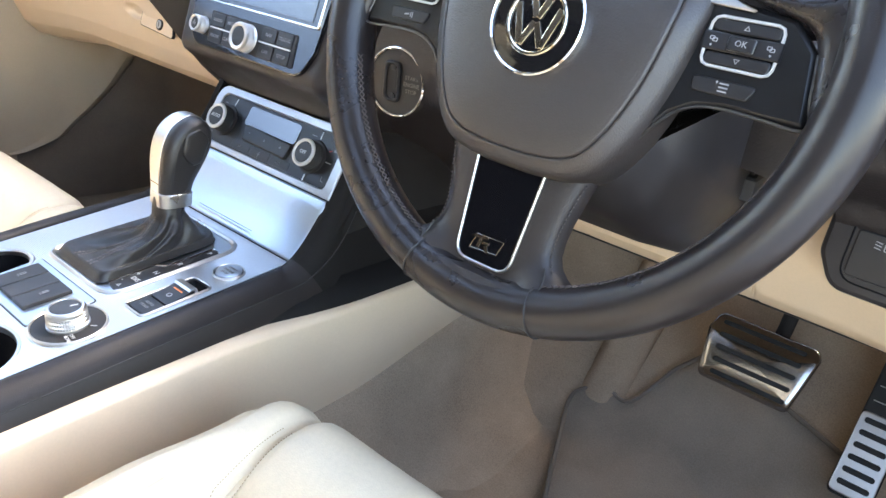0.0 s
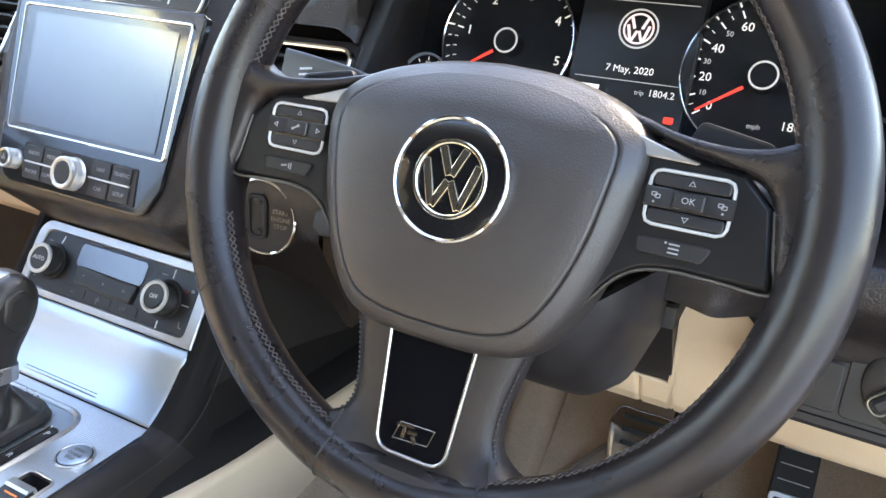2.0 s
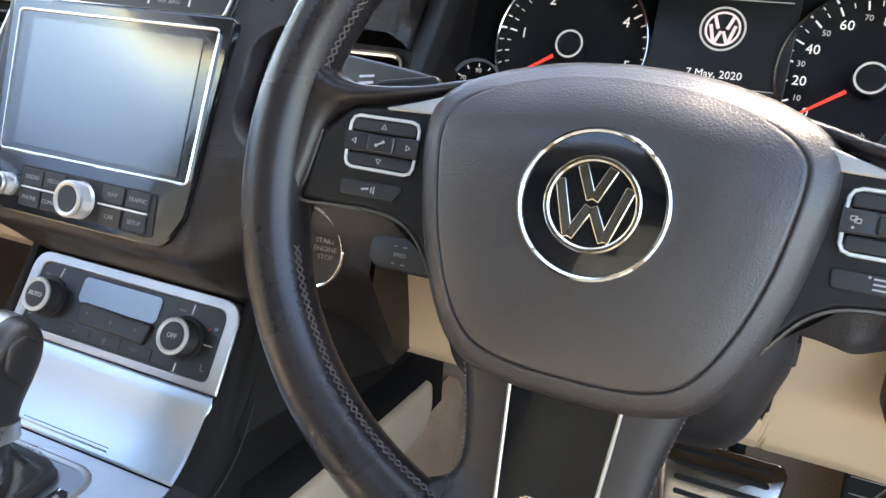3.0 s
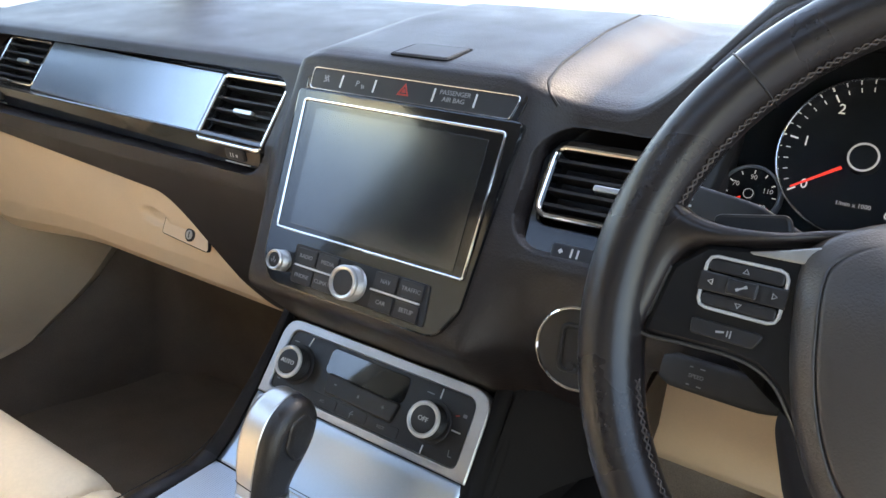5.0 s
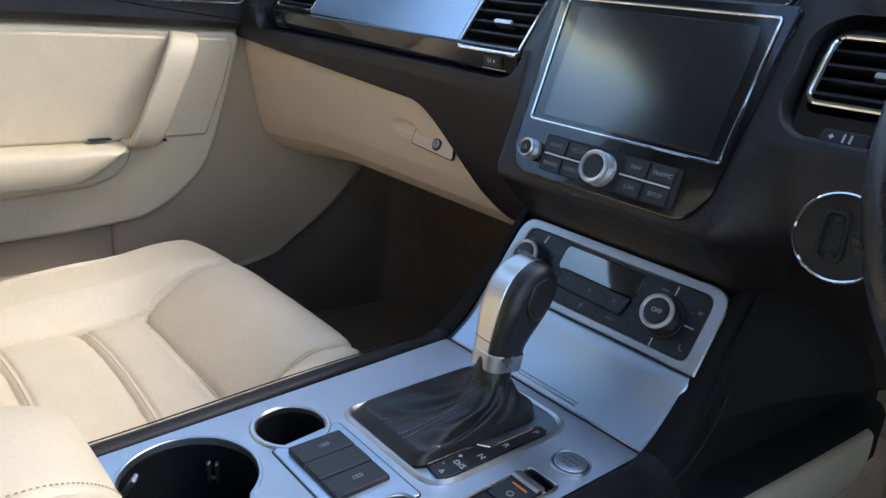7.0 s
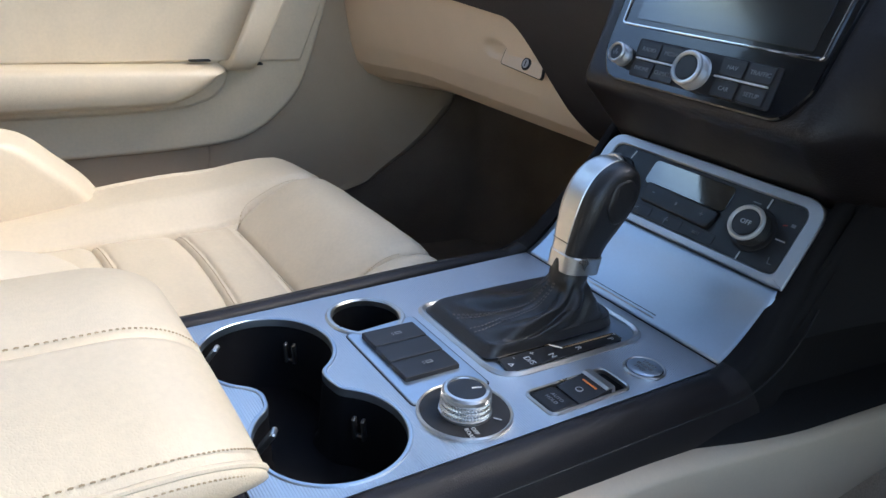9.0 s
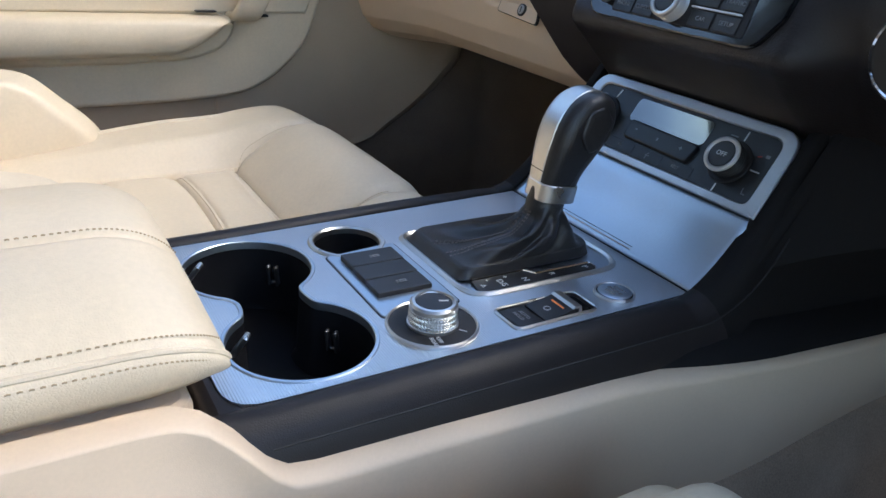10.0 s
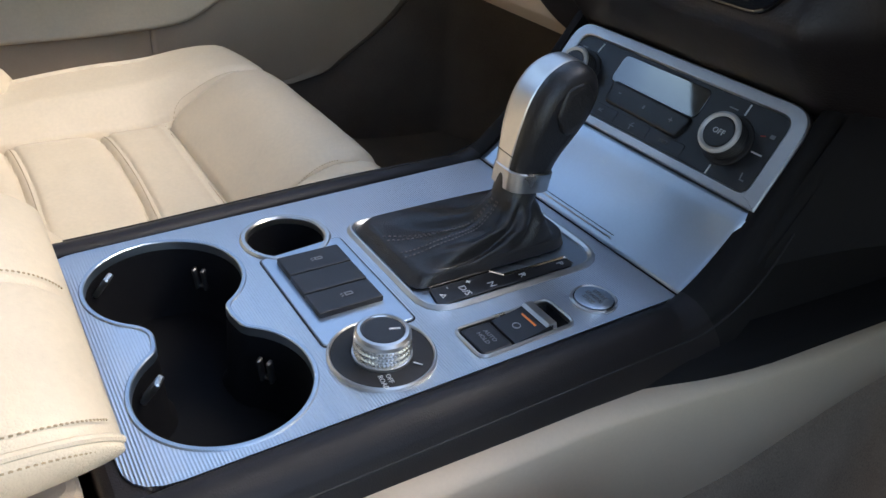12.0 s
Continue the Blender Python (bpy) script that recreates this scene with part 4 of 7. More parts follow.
def plate():
    p = thing("console_plate", pose(0, 0, CZ), "ribbed brushed aluminium console plate with cup holders", "console plate")
    outer = rounded([(-0.113, 0.143), (0.1245, 0.143), (0.1235, 0.5265), (-0.1315, 0.5265), (-0.122, 0.34)], [0.02, 0.026, 0.001, 0.001, 0.1])
    cups = cup_outline()
    small = circ(0.0305, -0.0715, 0.304, 36)
    gate = rounded([(-0.066, 0.354), (0.060, 0.354), (0.060, 0.509), (-0.066, 0.509)], [0.014, 0.022, 0.026, 0.014])
    park = rounded([(0.0845, 0.357), (0.1160, 0.357), (0.1145, 0.435), (0.0845, 0.435)], 0.006)
    part("plate", holed(outer, [cups, small, gate, park], -0.004, 0.0), ALU, p, "ribbed brushed aluminium sheet", smooth=30)
    part("plate_seat", ring(inset(outer, -0.010), inset(outer, 0.003), -0.040, -0.0045, 0.001), DARKS, p)
    part("cup_rim", ring(inset(cups, -0.0022), inset(cups, 0.0012), -0.006, 0.0010, 0.0007), ALU_FINE, p)
    part("cup_well", slab(inset(cups, 0.0008), [(0.0, -0.001), (0.003, -0.055), (0.008, -0.064)], cap=False), WELL, p)
    part("cup_floor", slab(inset(cups, -0.001), [(0, -0.066), (0, -0.062)]), WELL, p)
    # sprung clips: two short ribs joined at the foot
    # rear pair in brighter metal: the light on it put into the material
    for x, y, cx, cy, mat in ((-0.0800, 0.1700, -0.0530, 0.2085, SATIN), (0.0405, 0.1720, 0.0640, 0.2105, SATIN), (-0.0830, 0.2400, -0.0530, 0.2085, SMOKE), (0.0370, 0.2450, 0.0640, 0.2105, SMOKE)):
        a = math.degrees(math.atan2(y - cy, x - cx)) + 90
        m = pose(x, y, -0.026, 0, 0, a) @ pose(0, 0, 0, -10)
        bm = bmesh.new()
        if mat is SMOKE:
            for d in (-0.0036, 0.0036):
                box(d, 0, 0, 0.0026, 0.0050, 0.0200, 0.0012, bm, m)
            box(0, -0.0015, -0.0085, 0.0098, 0.0036, 0.0030, 0.0012, bm, m)
        else:
            m = pose(x + 0.06 * (cx - x), y + 0.06 * (cy - y), -0.009, 0, 0, a) @ pose(0, 0, 0, -34)
            box(0, 0, 0, 0.0095, 0.0040, 0.0200, 0.0016, bm, m)
        part("cup_clip", bm, mat, p, "sprung clip of the cup holder")
    part("small_rim", ring(circ(0.0345, -0.0715, 0.304, 36), circ(0.0290, -0.0715, 0.304, 36), -0.004, 0.0022, 0.0014), SATIN, p, "chrome rim of the small round tray")
    part("small_well", slab(circ(0.0293, -0.0715, 0.304, 36), [(0, 0.0), (0.002, -0.035), (0.004, -0.036)], cap=False), WELL, p)
    part("small_floor", slab(circ(0.030, -0.0715, 0.304, 36), [(0, -0.038), (0, -0.035)]), WELL, p)
    # groove panel that joins the tray, the switches and the drive dial
    jn = rounded([(-0.048, 0.2745), (0.062, 0.2745), (0.062, 0.3405), (-0.055, 0.3405)], 0.004)
    part("joining_panel", block(jn, -0.002, 0.0014, 0.0010), ALU_FINE, p)
    part("panel_groove", ring(inset(jn, -0.0012), jn, -0.002, 0.0004, 0.0001), SHADE, p)
    return p


plate()


def ramp():
    tilt = 90 - math.degrees(math.atan2(RAMP1[1] - RAMP0[1], RAMP1[0] - RAMP0[0]))
    length = math.hypot(RAMP1[1] - RAMP0[1], RAMP1[0] - RAMP0[0])
    r = thing("ramp_panel", plane((0, RAMP0[0], RAMP0[1]), tilt), "curved ribbed aluminium panel below the climate controls", "trim panel")
    def face(u, v):
        x = (-0.1310 + 0.2550 * u) * (1 - v) + (-0.1270 + 0.2550 * u) * v
        return (x, 0.0012 + (length - 0.0024) * v, 0.0006 - 0.0045 * math.sin(math.pi * min(v * 1.15, 1)) * (1 - 0.3 * v))
    ob = part("panel", grid(face, [i / 40 for i in range(41)], [i / 24 for i in range(25)]), ALU_FINE, r, "curved brushed aluminium")
    mod = ob.modifiers.new("thick", "SOLIDIFY")
    mod.thickness = 0.002
    for s in (0, 1):
        part("groove", tube([(-0.060 + 0.105 * i / 10, 0.0075 + 0.0032 * s, -0.0008 - 0.0010 * s) for i in range(11)], 0.0008, 5), SHADE if s else SATIN, r)
    return r


ramp()


# ---- console fittings ----
def gear_lever():
    g = thing("gear_lever", pose(0.0, 0.0, CZ), "automatic gear lever with satin metal and black leather grip", "gear lever")
    gate = rounded([(-0.066, 0.354), (0.060, 0.354), (0.060, 0.509), (-0.066, 0.509)], [0.014, 0.022, 0.026, 0.014])
    part("gate_frame", ring(inset(gate, -0.0050), inset(gate, 0.0008), -0.003, 0.0030, 0.0022), SATIN, g, "raised satin metal frame")
    part("gate_base", slab(inset(gate, 0.001), [(0, -0.010), (0, -0.001)]), ALU_FINE, g)
    strip = rounded([(0.0370, 0.366), (0.0578, 0.362), (0.0578, 0.482), (0.0465, 0.484), (0.0460, 0.424), (0.0370, 0.418)], 0.002, 3)
    part("selector_strip", block(strip, -0.001, 0.0015, 0.0006), BUTTON, g, "black selector strip with gear letters")
    part("strip_edge", tube([(0.0370, 0.366, 0.0016), (0.0370, 0.418, 0.0016), (0.0460, 0.425, 0.0016), (0.0465, 0.483, 0.0016), (0.0568, 0.4825, 0.0016)], 0.0011, 6), CHROME, g)
    for txt, x, y in (("P", 0.0522, 0.474), ("R", 0.0522, 0.438), ("N", 0.0522, 0.410), ("D/S", 0.0502, 0.388), ("+", 0.0420, 0.396), ("-", 0.0420, 0.379)):
        words(txt, 0.0080, x, y, 0.0017, PRINT, g)
    t = [(0.0465, 0.3690), (0.0515, 0.3690), (0.0490, 0.3735)]
    part("arrow_mark", ring(t, [(0.0490 + (x - 0.0490) * 0.55, 0.3703 + (y - 0.3703) * 0.55) for x, y in t], 0.0012, 0.0018, 0.0001), PRINT, g, smooth=0)
    # leather gaiter, bunched towards the lever
    neck = Vector((0.010, 0.458, 0.062))
    base = rounded([(-0.0648, 0.3552), (0.0350, 0.3552), (0.0350, 0.502), (-0.0648, 0.505)], [0.0135, 0.012, 0.024, 0.0135], 23)
    # even steps round the outline
    run = [0.0]
    for p, q in zip(base, base[1:] + base[:1]):
        run.append(run[-1] + math.hypot(q[0] - p[0], q[1] - p[1]))
    loop = base + base[:1]
    steps = [run[-1] * k / 132 for k in range(132)]
    base = list(zip(np.interp(steps, run, [p[0] for p in loop]).tolist(), np.interp(steps, run, [p[1] for p in loop]).tolist()))
    secs, n = [], len(base)
    for i in range(57):
        s = i / 56
        k = 1 - (1 - min(s / 0.72, 1)) ** 1.55
        lean = smooth01(0.50, 1.0, s)
        row = []
        for j, (x, y) in enumerate(base):
            a = math.atan2(y - 0.431, x + 0.014)
            c, d = math.cos(a), math.sin(a)
            full = 1 + 0.30 * (1 - smooth01(0.50, 0.80, s))
            px, py = neck.x + 0.0158 * full * c, neck.y - 0.008 * (1 - lean) + 0.0172 * full * d
            z = 0.001 + 0.0095 * smooth01(0.0, 0.06, s) + 0.016 * smooth01(0.10, 0.70, s) + 0.0385 * smooth01(0.52, 1.0, s)
            # a slack sheet with a few long creases that gather towards the neck
            loose = smooth01(0.05, 0.30, s) * (1 - smooth01(0.56, 0.82, s))
            fold = 0.0042 * loose * noise.noise((x * 17, y * 17, 2.0 + 2 * s))
            fold += 0.0022 * loose * math.cos(5 * a + 2.0 * s + 0.6)
            fold += 0.0009 * smooth01(0.55, 0.75, s) * (1 - smooth01(0.74, 0.84, s)) * math.sin(40 * s + 2.0 * math.cos(a + 0.5))
            for a0, high, wide in ((-0.95, 0.0075, 0.20), (-0.20, 0.0050, 0.28), (0.75, 0.0040, 0.28), (-2.35, 0.0034, 0.24), (2.3, 0.0034, 0.28)):
                off = (a - a0 - 0.9 * (s - 0.35) + math.pi) % (2 * math.pi) - math.pi
                fold += loose * (high * math.exp(-((off / wide) ** 2)) - 0.4 * high * math.exp(-(((off - 1.6 * wide) / (0.7 * wide)) ** 2)))
            up = 0.9 - 0.75 * smooth01(0.40, 0.80, s)
            row.append(Vector((x + (px - x) * k, y + (py - y) * k, z)) + Vector((c * (1 - 0.5 * up), d * (1 - 0.5 * up), up)) * fold)
        secs.append(row)
    part("gaiter", loft(secs, cap=False), BOOT, g, "creased black leather gaiter", smooth=80)
    for j in (12, 14, 20, 22):
        line = spline([secs[i][j % n] + Vector((0, 0, 0.0006)) for i in range(3, 44)], 60)
        bm = bmesh.new()
        for k in range(0, 58, 2):
            tube([line[k], line[k].lerp(line[k + 1], 0.5) + Vector((0, 0, 0.0003)), line[k + 1]], 0.0005, 4, bm)
        tagged(part("stitching", bm, THREAD, g, "grey stitching"), kind="stuff")
    # grip: a rounded paddle, its outline in the lever's plane
    m = pose(0.010, 0.459, 0.060, -7, 0, -4) @ Matrix.Diagonal((0.95, 0.95, 0.965, 1))
    side = spline([(-0.0178, 0.0, 0), (-0.0182, 0.018, 0), (-0.0180, 0.040, 0), (-0.0150, 0.062, 0), (-0.0070, 0.079, 0), (0.0060, 0.0895, 0), (0.0200, 0.0930, 0),
                   (0.0330, 0.0880, 0), (0.0400, 0.0750, 0), (0.0385, 0.0580, 0), (0.0300, 0.0380, 0), (0.0215, 0.0190, 0), (0.0178, 0.0, 0)], 60)
    side = [(p.x, p.y) for p in side]
    half, edge = 0.0235, 0.0125

    def girth(x):
        """How far the outline draws in at x off the middle."""
        t = max(0.0, min(1.0, (abs(x) - half + edge) / edge))
        return edge * (1 - math.sqrt(1 - min(t, 0.995) ** 2))

    def across(x, y, z):
        """Places the paddle, slimmer towards its foot."""
        return m @ Vector((x * (0.74 + 0.26 * smooth01(0.0, 0.055, z)), y, z))

    steps = [half * math.sin(math.pi / 2 * k / 14) for k in range(-14, 15)]
    secs = [[across(x, y, z) for y, z in inset(side, girth(x))] for x in steps]
    part("grip", loft(secs), BOOT, g, "black leather grip", smooth=60)
    # satin spine up the back of the grip and over its top
    secs = []
    for i in range(1, 42):
        s = i / 41
        lo, hi = -0.0175 + 0.004 * smooth01(0.55, 1.0, s), 0.0105 - 0.0060 * smooth01(0.35, 0.95, s)
        row = []
        for k in range(15):
            x = lo + (hi - lo) * k / 14
            out = -0.0016 if k in (0, 14) or i == 41 else 0.0009
            y, z = inset(side, girth(x) - out)[i]
            row.append(across(x, y, max(z, 0.0)))
        secs.append(row)
    part("spine", loft(secs, closed=False, cap=False), SATIN, g, "satin metal spine", smooth=50)
    part("spine_seam", tube([across(x, inset(side, girth(x) - 0.0009)[8][0], 0.019) for x in [-0.0170 + 0.0272 * k / 12 for k in range(13)]], 0.0004, 5), SHADE, g)
    foot = [(0.745 * x, girth(x) - 0.0182) for x in steps] + [(0.745 * x, 0.0196 - girth(x)) for x in steps[::-1]]
    part("collar", slab(foot, [(0.0020, -0.0085), (-0.0012, -0.0070), (-0.0015, 0.0078), (-0.0008, 0.0086), (0.002, 0.0088)], m=m), SATIN, g, "satin metal collar")
    # stitched-in pad on the driver's side of the head
    pad = rounded([(0.0010, 0.056), (0.0130, 0.040), (0.0250, 0.046), (0.0330, 0.070), (0.0210, 0.084), (0.0040, 0.077)], 0.0095, 6)
    bm = bmesh.new()
    face = Matrix(((0, 0, 1, 0), (1, 0, 0, 0), (0, 1, 0, 0), (0, 0, 0, 1)))
    slab(pad, [(0, half - 0.006), (0, half - 0.0004), (0.0008, half + 0.0006), (0.0030, half + 0.0012), (0.006, half + 0.0015)], bm, m=m @ face)
    part("grip_pad", bm, BOOT, g, "raised leather pad", smooth=60)


gear_lever()


def switch_pad():
    s = thing("switch_pad", pose(0, 0, CZ), "block of three black assistance switches on the console", "switch panel")
    for k in range(3):
        y0, x0 = 0.2835, -0.0385 + 0.0247 * k
        part("switch", block(rounded([(x0, y0), (x0 + 0.0243, y0), (x0 + 0.0243, y0 + 0.0475), (x0, y0 + 0.0475)], 0.0012, 2), 0.0, 0.0062 - 0.0004 * k, 0.0010), BUTTON, s)
    for x in (-0.026, 0.023):
        bars(s, DIM, [(x - 0.0013, 0.3105, 0.0010, 0.0048, 0), (x + 0.0013, 0.3105, 0.0010, 0.0048, 0), (x, 0.3080, 0.0040, 0.0009, 0), (x, 0.3130, 0.0034, 0.0009, 0), (x - 0.0010, 0.3055, 0.0008, 0.0022, 35), (x + 0.0014, 0.3055, 0.0008, 0.0022, 35)], 0.0061)


switch_pad()


def drive_dial():
    d = thing("drive_dial", pose(0.0845, 0.303, CZ), "knurled satin metal driving mode dial on a black disc", "rotary dial")
    part("bezel", ring(circ(0.0345, n=48), circ(0.0322, n=48), -0.002, 0.0032, 0.001), SATIN, d, "bright bezel ring")
    part("disc", lathe([(0.0325, -0.002), (0.0325, 0.0016), (0.0318, 0.0020), (0.0312, 0.0021), (0.0190, 0.0022)], 48), SHADE, d, "black disc")
    prof = [(0.0190, 0.002), (0.0190, 0.0040)] + [(0.0183 - 0.0004 * i / 5, 0.0045 + 0.0105 * i / 5) for i in range(6)] + [(0.0178, 0.0160), (0.0176, 0.0185), (0.0160, 0.0202), (0.0140, 0.0205), (0.0134, 0.0195)]
    k = part("knob", lathe(prof, 46, knurl=(0.0044, 0.0151)), SATIN, d, "knurled satin metal knob", smooth=12)
    part("knob_cap", lathe([(0.0136, 0.017), (0.0136, 0.0196), (0.0120, 0.0199)], 40), BUTTON, k, "black cap")
    bars(k, PRINT, [(0.002, 0.0070, 0.0015, 0.0070, -20)], 0.0199, "pointer")
    words("OFF", 0.0046, 0.0240, -0.0080, 0.0030, PRINT, d, -8)
    words("ROAD", 0.0046, 0.0255, -0.0130, 0.0030, PRINT, d, -8)
    bars(d, PRINT, [(0.0200, 0.0140, 0.0060, 0.0010, 40)], 0.0030)


drive_dial()


def park_brake():
    p = thing("parking_brake_switch", pose(0, 0, CZ), "electric parking brake switch with an orange line beside the hold button", "switch")
    park = rounded([(0.0845, 0.357), (0.1160, 0.357), (0.1145, 0.435), (0.0845, 0.435)], 0.006)
    part("rim", ring(inset(park, -0.0018), inset(park, 0.0008), -0.002, 0.0022, 0.001), SATIN, p)
    part("pocket", slab(inset(park, 0.0005), [(0, -0.0005), (0.002, -0.018)], cap=False), SHADE, p)
    part("pocket_floor", slab(inset(park, -0.001), [(0, -0.020), (0, -0.017)]), SHADE, p)
    part("hold_button", block(rrect(0.0285, 0.0240, 0.002, 0.1003, 0.3715, 3), -0.017, 0.0010, 0.0015), BUTTON, p, "black hold button")
    words("AUTO", 0.0046, 0.1003, 0.3745, 0.0012, DIM, p)
    words("HOLD", 0.0046, 0.1003, 0.3690, 0.0012, DIM, p)
    secs = [[(x, 0.3850, -0.017), (x, 0.3850, 0.0005), (x, 0.4040, 0.0030), (x, 0.4130, 0.0052), (x, 0.4165, 0.0048), (x, 0.4150, -0.004), (x, 0.4100, -0.017)] for x in (0.0865, 0.1140)]
    r = part("rocker", loft(secs), BUTTON, p, "raised black rocker", smooth=30)
    part("rocker_lip", loft([[(x, 0.4100, 0.0050), (x, 0.4125, 0.0066), (x, 0.4185, 0.0064), (x, 0.4200, 0.001), (x, 0.4172, 0.0008), (x, 0.4160, 0.0040)] for x in (0.0865, 0.1140)]), SATIN, r, "satin metal lip", smooth=30)
    m = pose(0.1003, 0.4060, 0.0036, 13)
    part("orange_line", slab([(-0.0075, -0.0007), (0.0075, -0.0007), (0.0075, 0.0007), (-0.0075, 0.0007)], [(0, -0.001), (0, 0.0003)], m=m), ORANGE, r, "orange indicator line")
    part("symbol", ring(circ(0.0030, 0.1003, 0.396, 16), circ(0.0024, 0.1003, 0.396, 16), 0.000, 0.0025, 0.0001), DIMW, r)


park_brake()


def start_button():
    s = thing("start_button", pose(0.0990, 0.4665, CZ), "round satin metal engine start button", "button")
    part("bezel", lathe([(0.0172, -0.002), (0.0172, 0.0012), (0.0160, 0.0022), (0.0150, 0.0014), (0.0150, -0.001)], 40), SATIN, s)
    part("gap", ring(circ(0.0151, n=40), circ(0.0141, n=40), -0.002, 0.0008, 0.0001), WELL, s)
    part("cap", lathe([(0.0141, -0.002), (0.0141, 0.0020), (0.0130, 0.0026), (0.004, 0.0022)], 40), ALU_FINE, s, "brushed metal cap")
    for k, txt in enumerate(("START", "ENGINE", "STOP")):
        words(txt, 0.0046, 0, 0.0055 - 0.0055 * k, 0.0026, DIM, s)


start_button()


# ---- armrest ----
def armrest():
    a = thing("armrest", Matrix(), "cream leather centre armrest with tan twin stitching", "armrest")
    sect = [(-0.108, 0.350), (-0.124, 0.356), (-0.130, 0.374), (-0.125, 0.394), (-0.108, 0.4095), (-0.06, 0.4190), (-0.02, 0.4215), (0.010, 0.4215), (0.0160, 0.4195), (0.0185, 0.4170), (0.0210, 0.4195), (0.028, 0.4208),
            (0.060, 0.4175), (0.090, 0.4115), (0.108, 0.4055), (0.1190, 0.3995), (0.1250, 0.3935), (0.1262, 0.3912), (0.1285, 0.3900), (0.1315, 0.3820), (0.1290, 0.3640), (0.120, 0.354), (0.05, 0.350), (-0.05, 0.350)]
    secs = []
    for k in range(40):
        y = 0.1465 - 0.45 * (k / 39) ** 2.2
        e = min((0.1465 - y) / 0.060, 1.0)
        r = math.sqrt(max(1 - (1 - e) ** 2, 0.0))
        row = []
        for x, z in sect:
            zc = 0.364
            z = zc + (z - zc) * (0.87 if z > zc else 1)
            row.append((0.002 + (x - 0.002) * (0.93 + 0.07 * r), y, zc + (z - zc) * (0.10 + 0.90 * r)))
        secs.append(row)
    part("cushion", loft(secs), BEIGE, a, "cream leather cushion", smooth=70)

    def follow(i, off):
        return [(row[i][0] + off[0], row[i][1], row[i][2] + off[1]) for row in secs]
    for i, off in ((9, (-0.0052, 0.0044)), (17, (-0.0050, 0.0062)), (17, (0.0042, -0.0050))):
        line = spline([Vector(p) for p in follow(i, off)[5:]], 150)
        bm = bmesh.new()
        for k in range(0, 148, 2):
            p, q = line[k], line[k + 1]
            tube([p, p.lerp(q, 0.5) + Vector((0, 0, 0.0004)), q], 0.00055, 5, bm)
        tagged(part("stitching", bm, THREADB, a, "tan twin stitching"), kind="stuff")
    for i in (17,):
        part("piping", tube([(x + 0.0006, y, z) for x, y, z in follow(i, (0, 0))[2:]], 0.0022, 8), BEIGE, a, "cream leather piping")
    part("lid_gap", block(rrect(0.220, 0.40, 0.01, 0.003, -0.110), 0.330, 0.3512, 0.001), CREAM, a)


armrest()


# ---- steering wheel ----
def pillow(outline, rows, c=(0, 0), bm=None, m=None):
    """A domed plate: rows of (scale about c, height)."""
    bm = bm or bmesh.new()
    loops = []
    for s, z in rows:
        loops.append([bm.verts.new((m or Matrix()) @ Vector((c[0] + (x - c[0]) * s, c[1] + (y - c[1]) * s, z))) for x, y in outline])
    n = len(outline)
    for lo, hi in zip(loops, loops[1:]):
        for i in range(n):
            bm.faces.new((lo[i], lo[(i + 1) % n], hi[(i + 1) % n], hi[i]))
    bm.faces.new(loops[0][::-1])
    bm.faces.new(loops[-1])
    return bm


WM = plane((0.4535, 0.4815, 0.6530), 20) @ Matrix.Scale(1.035, 4)


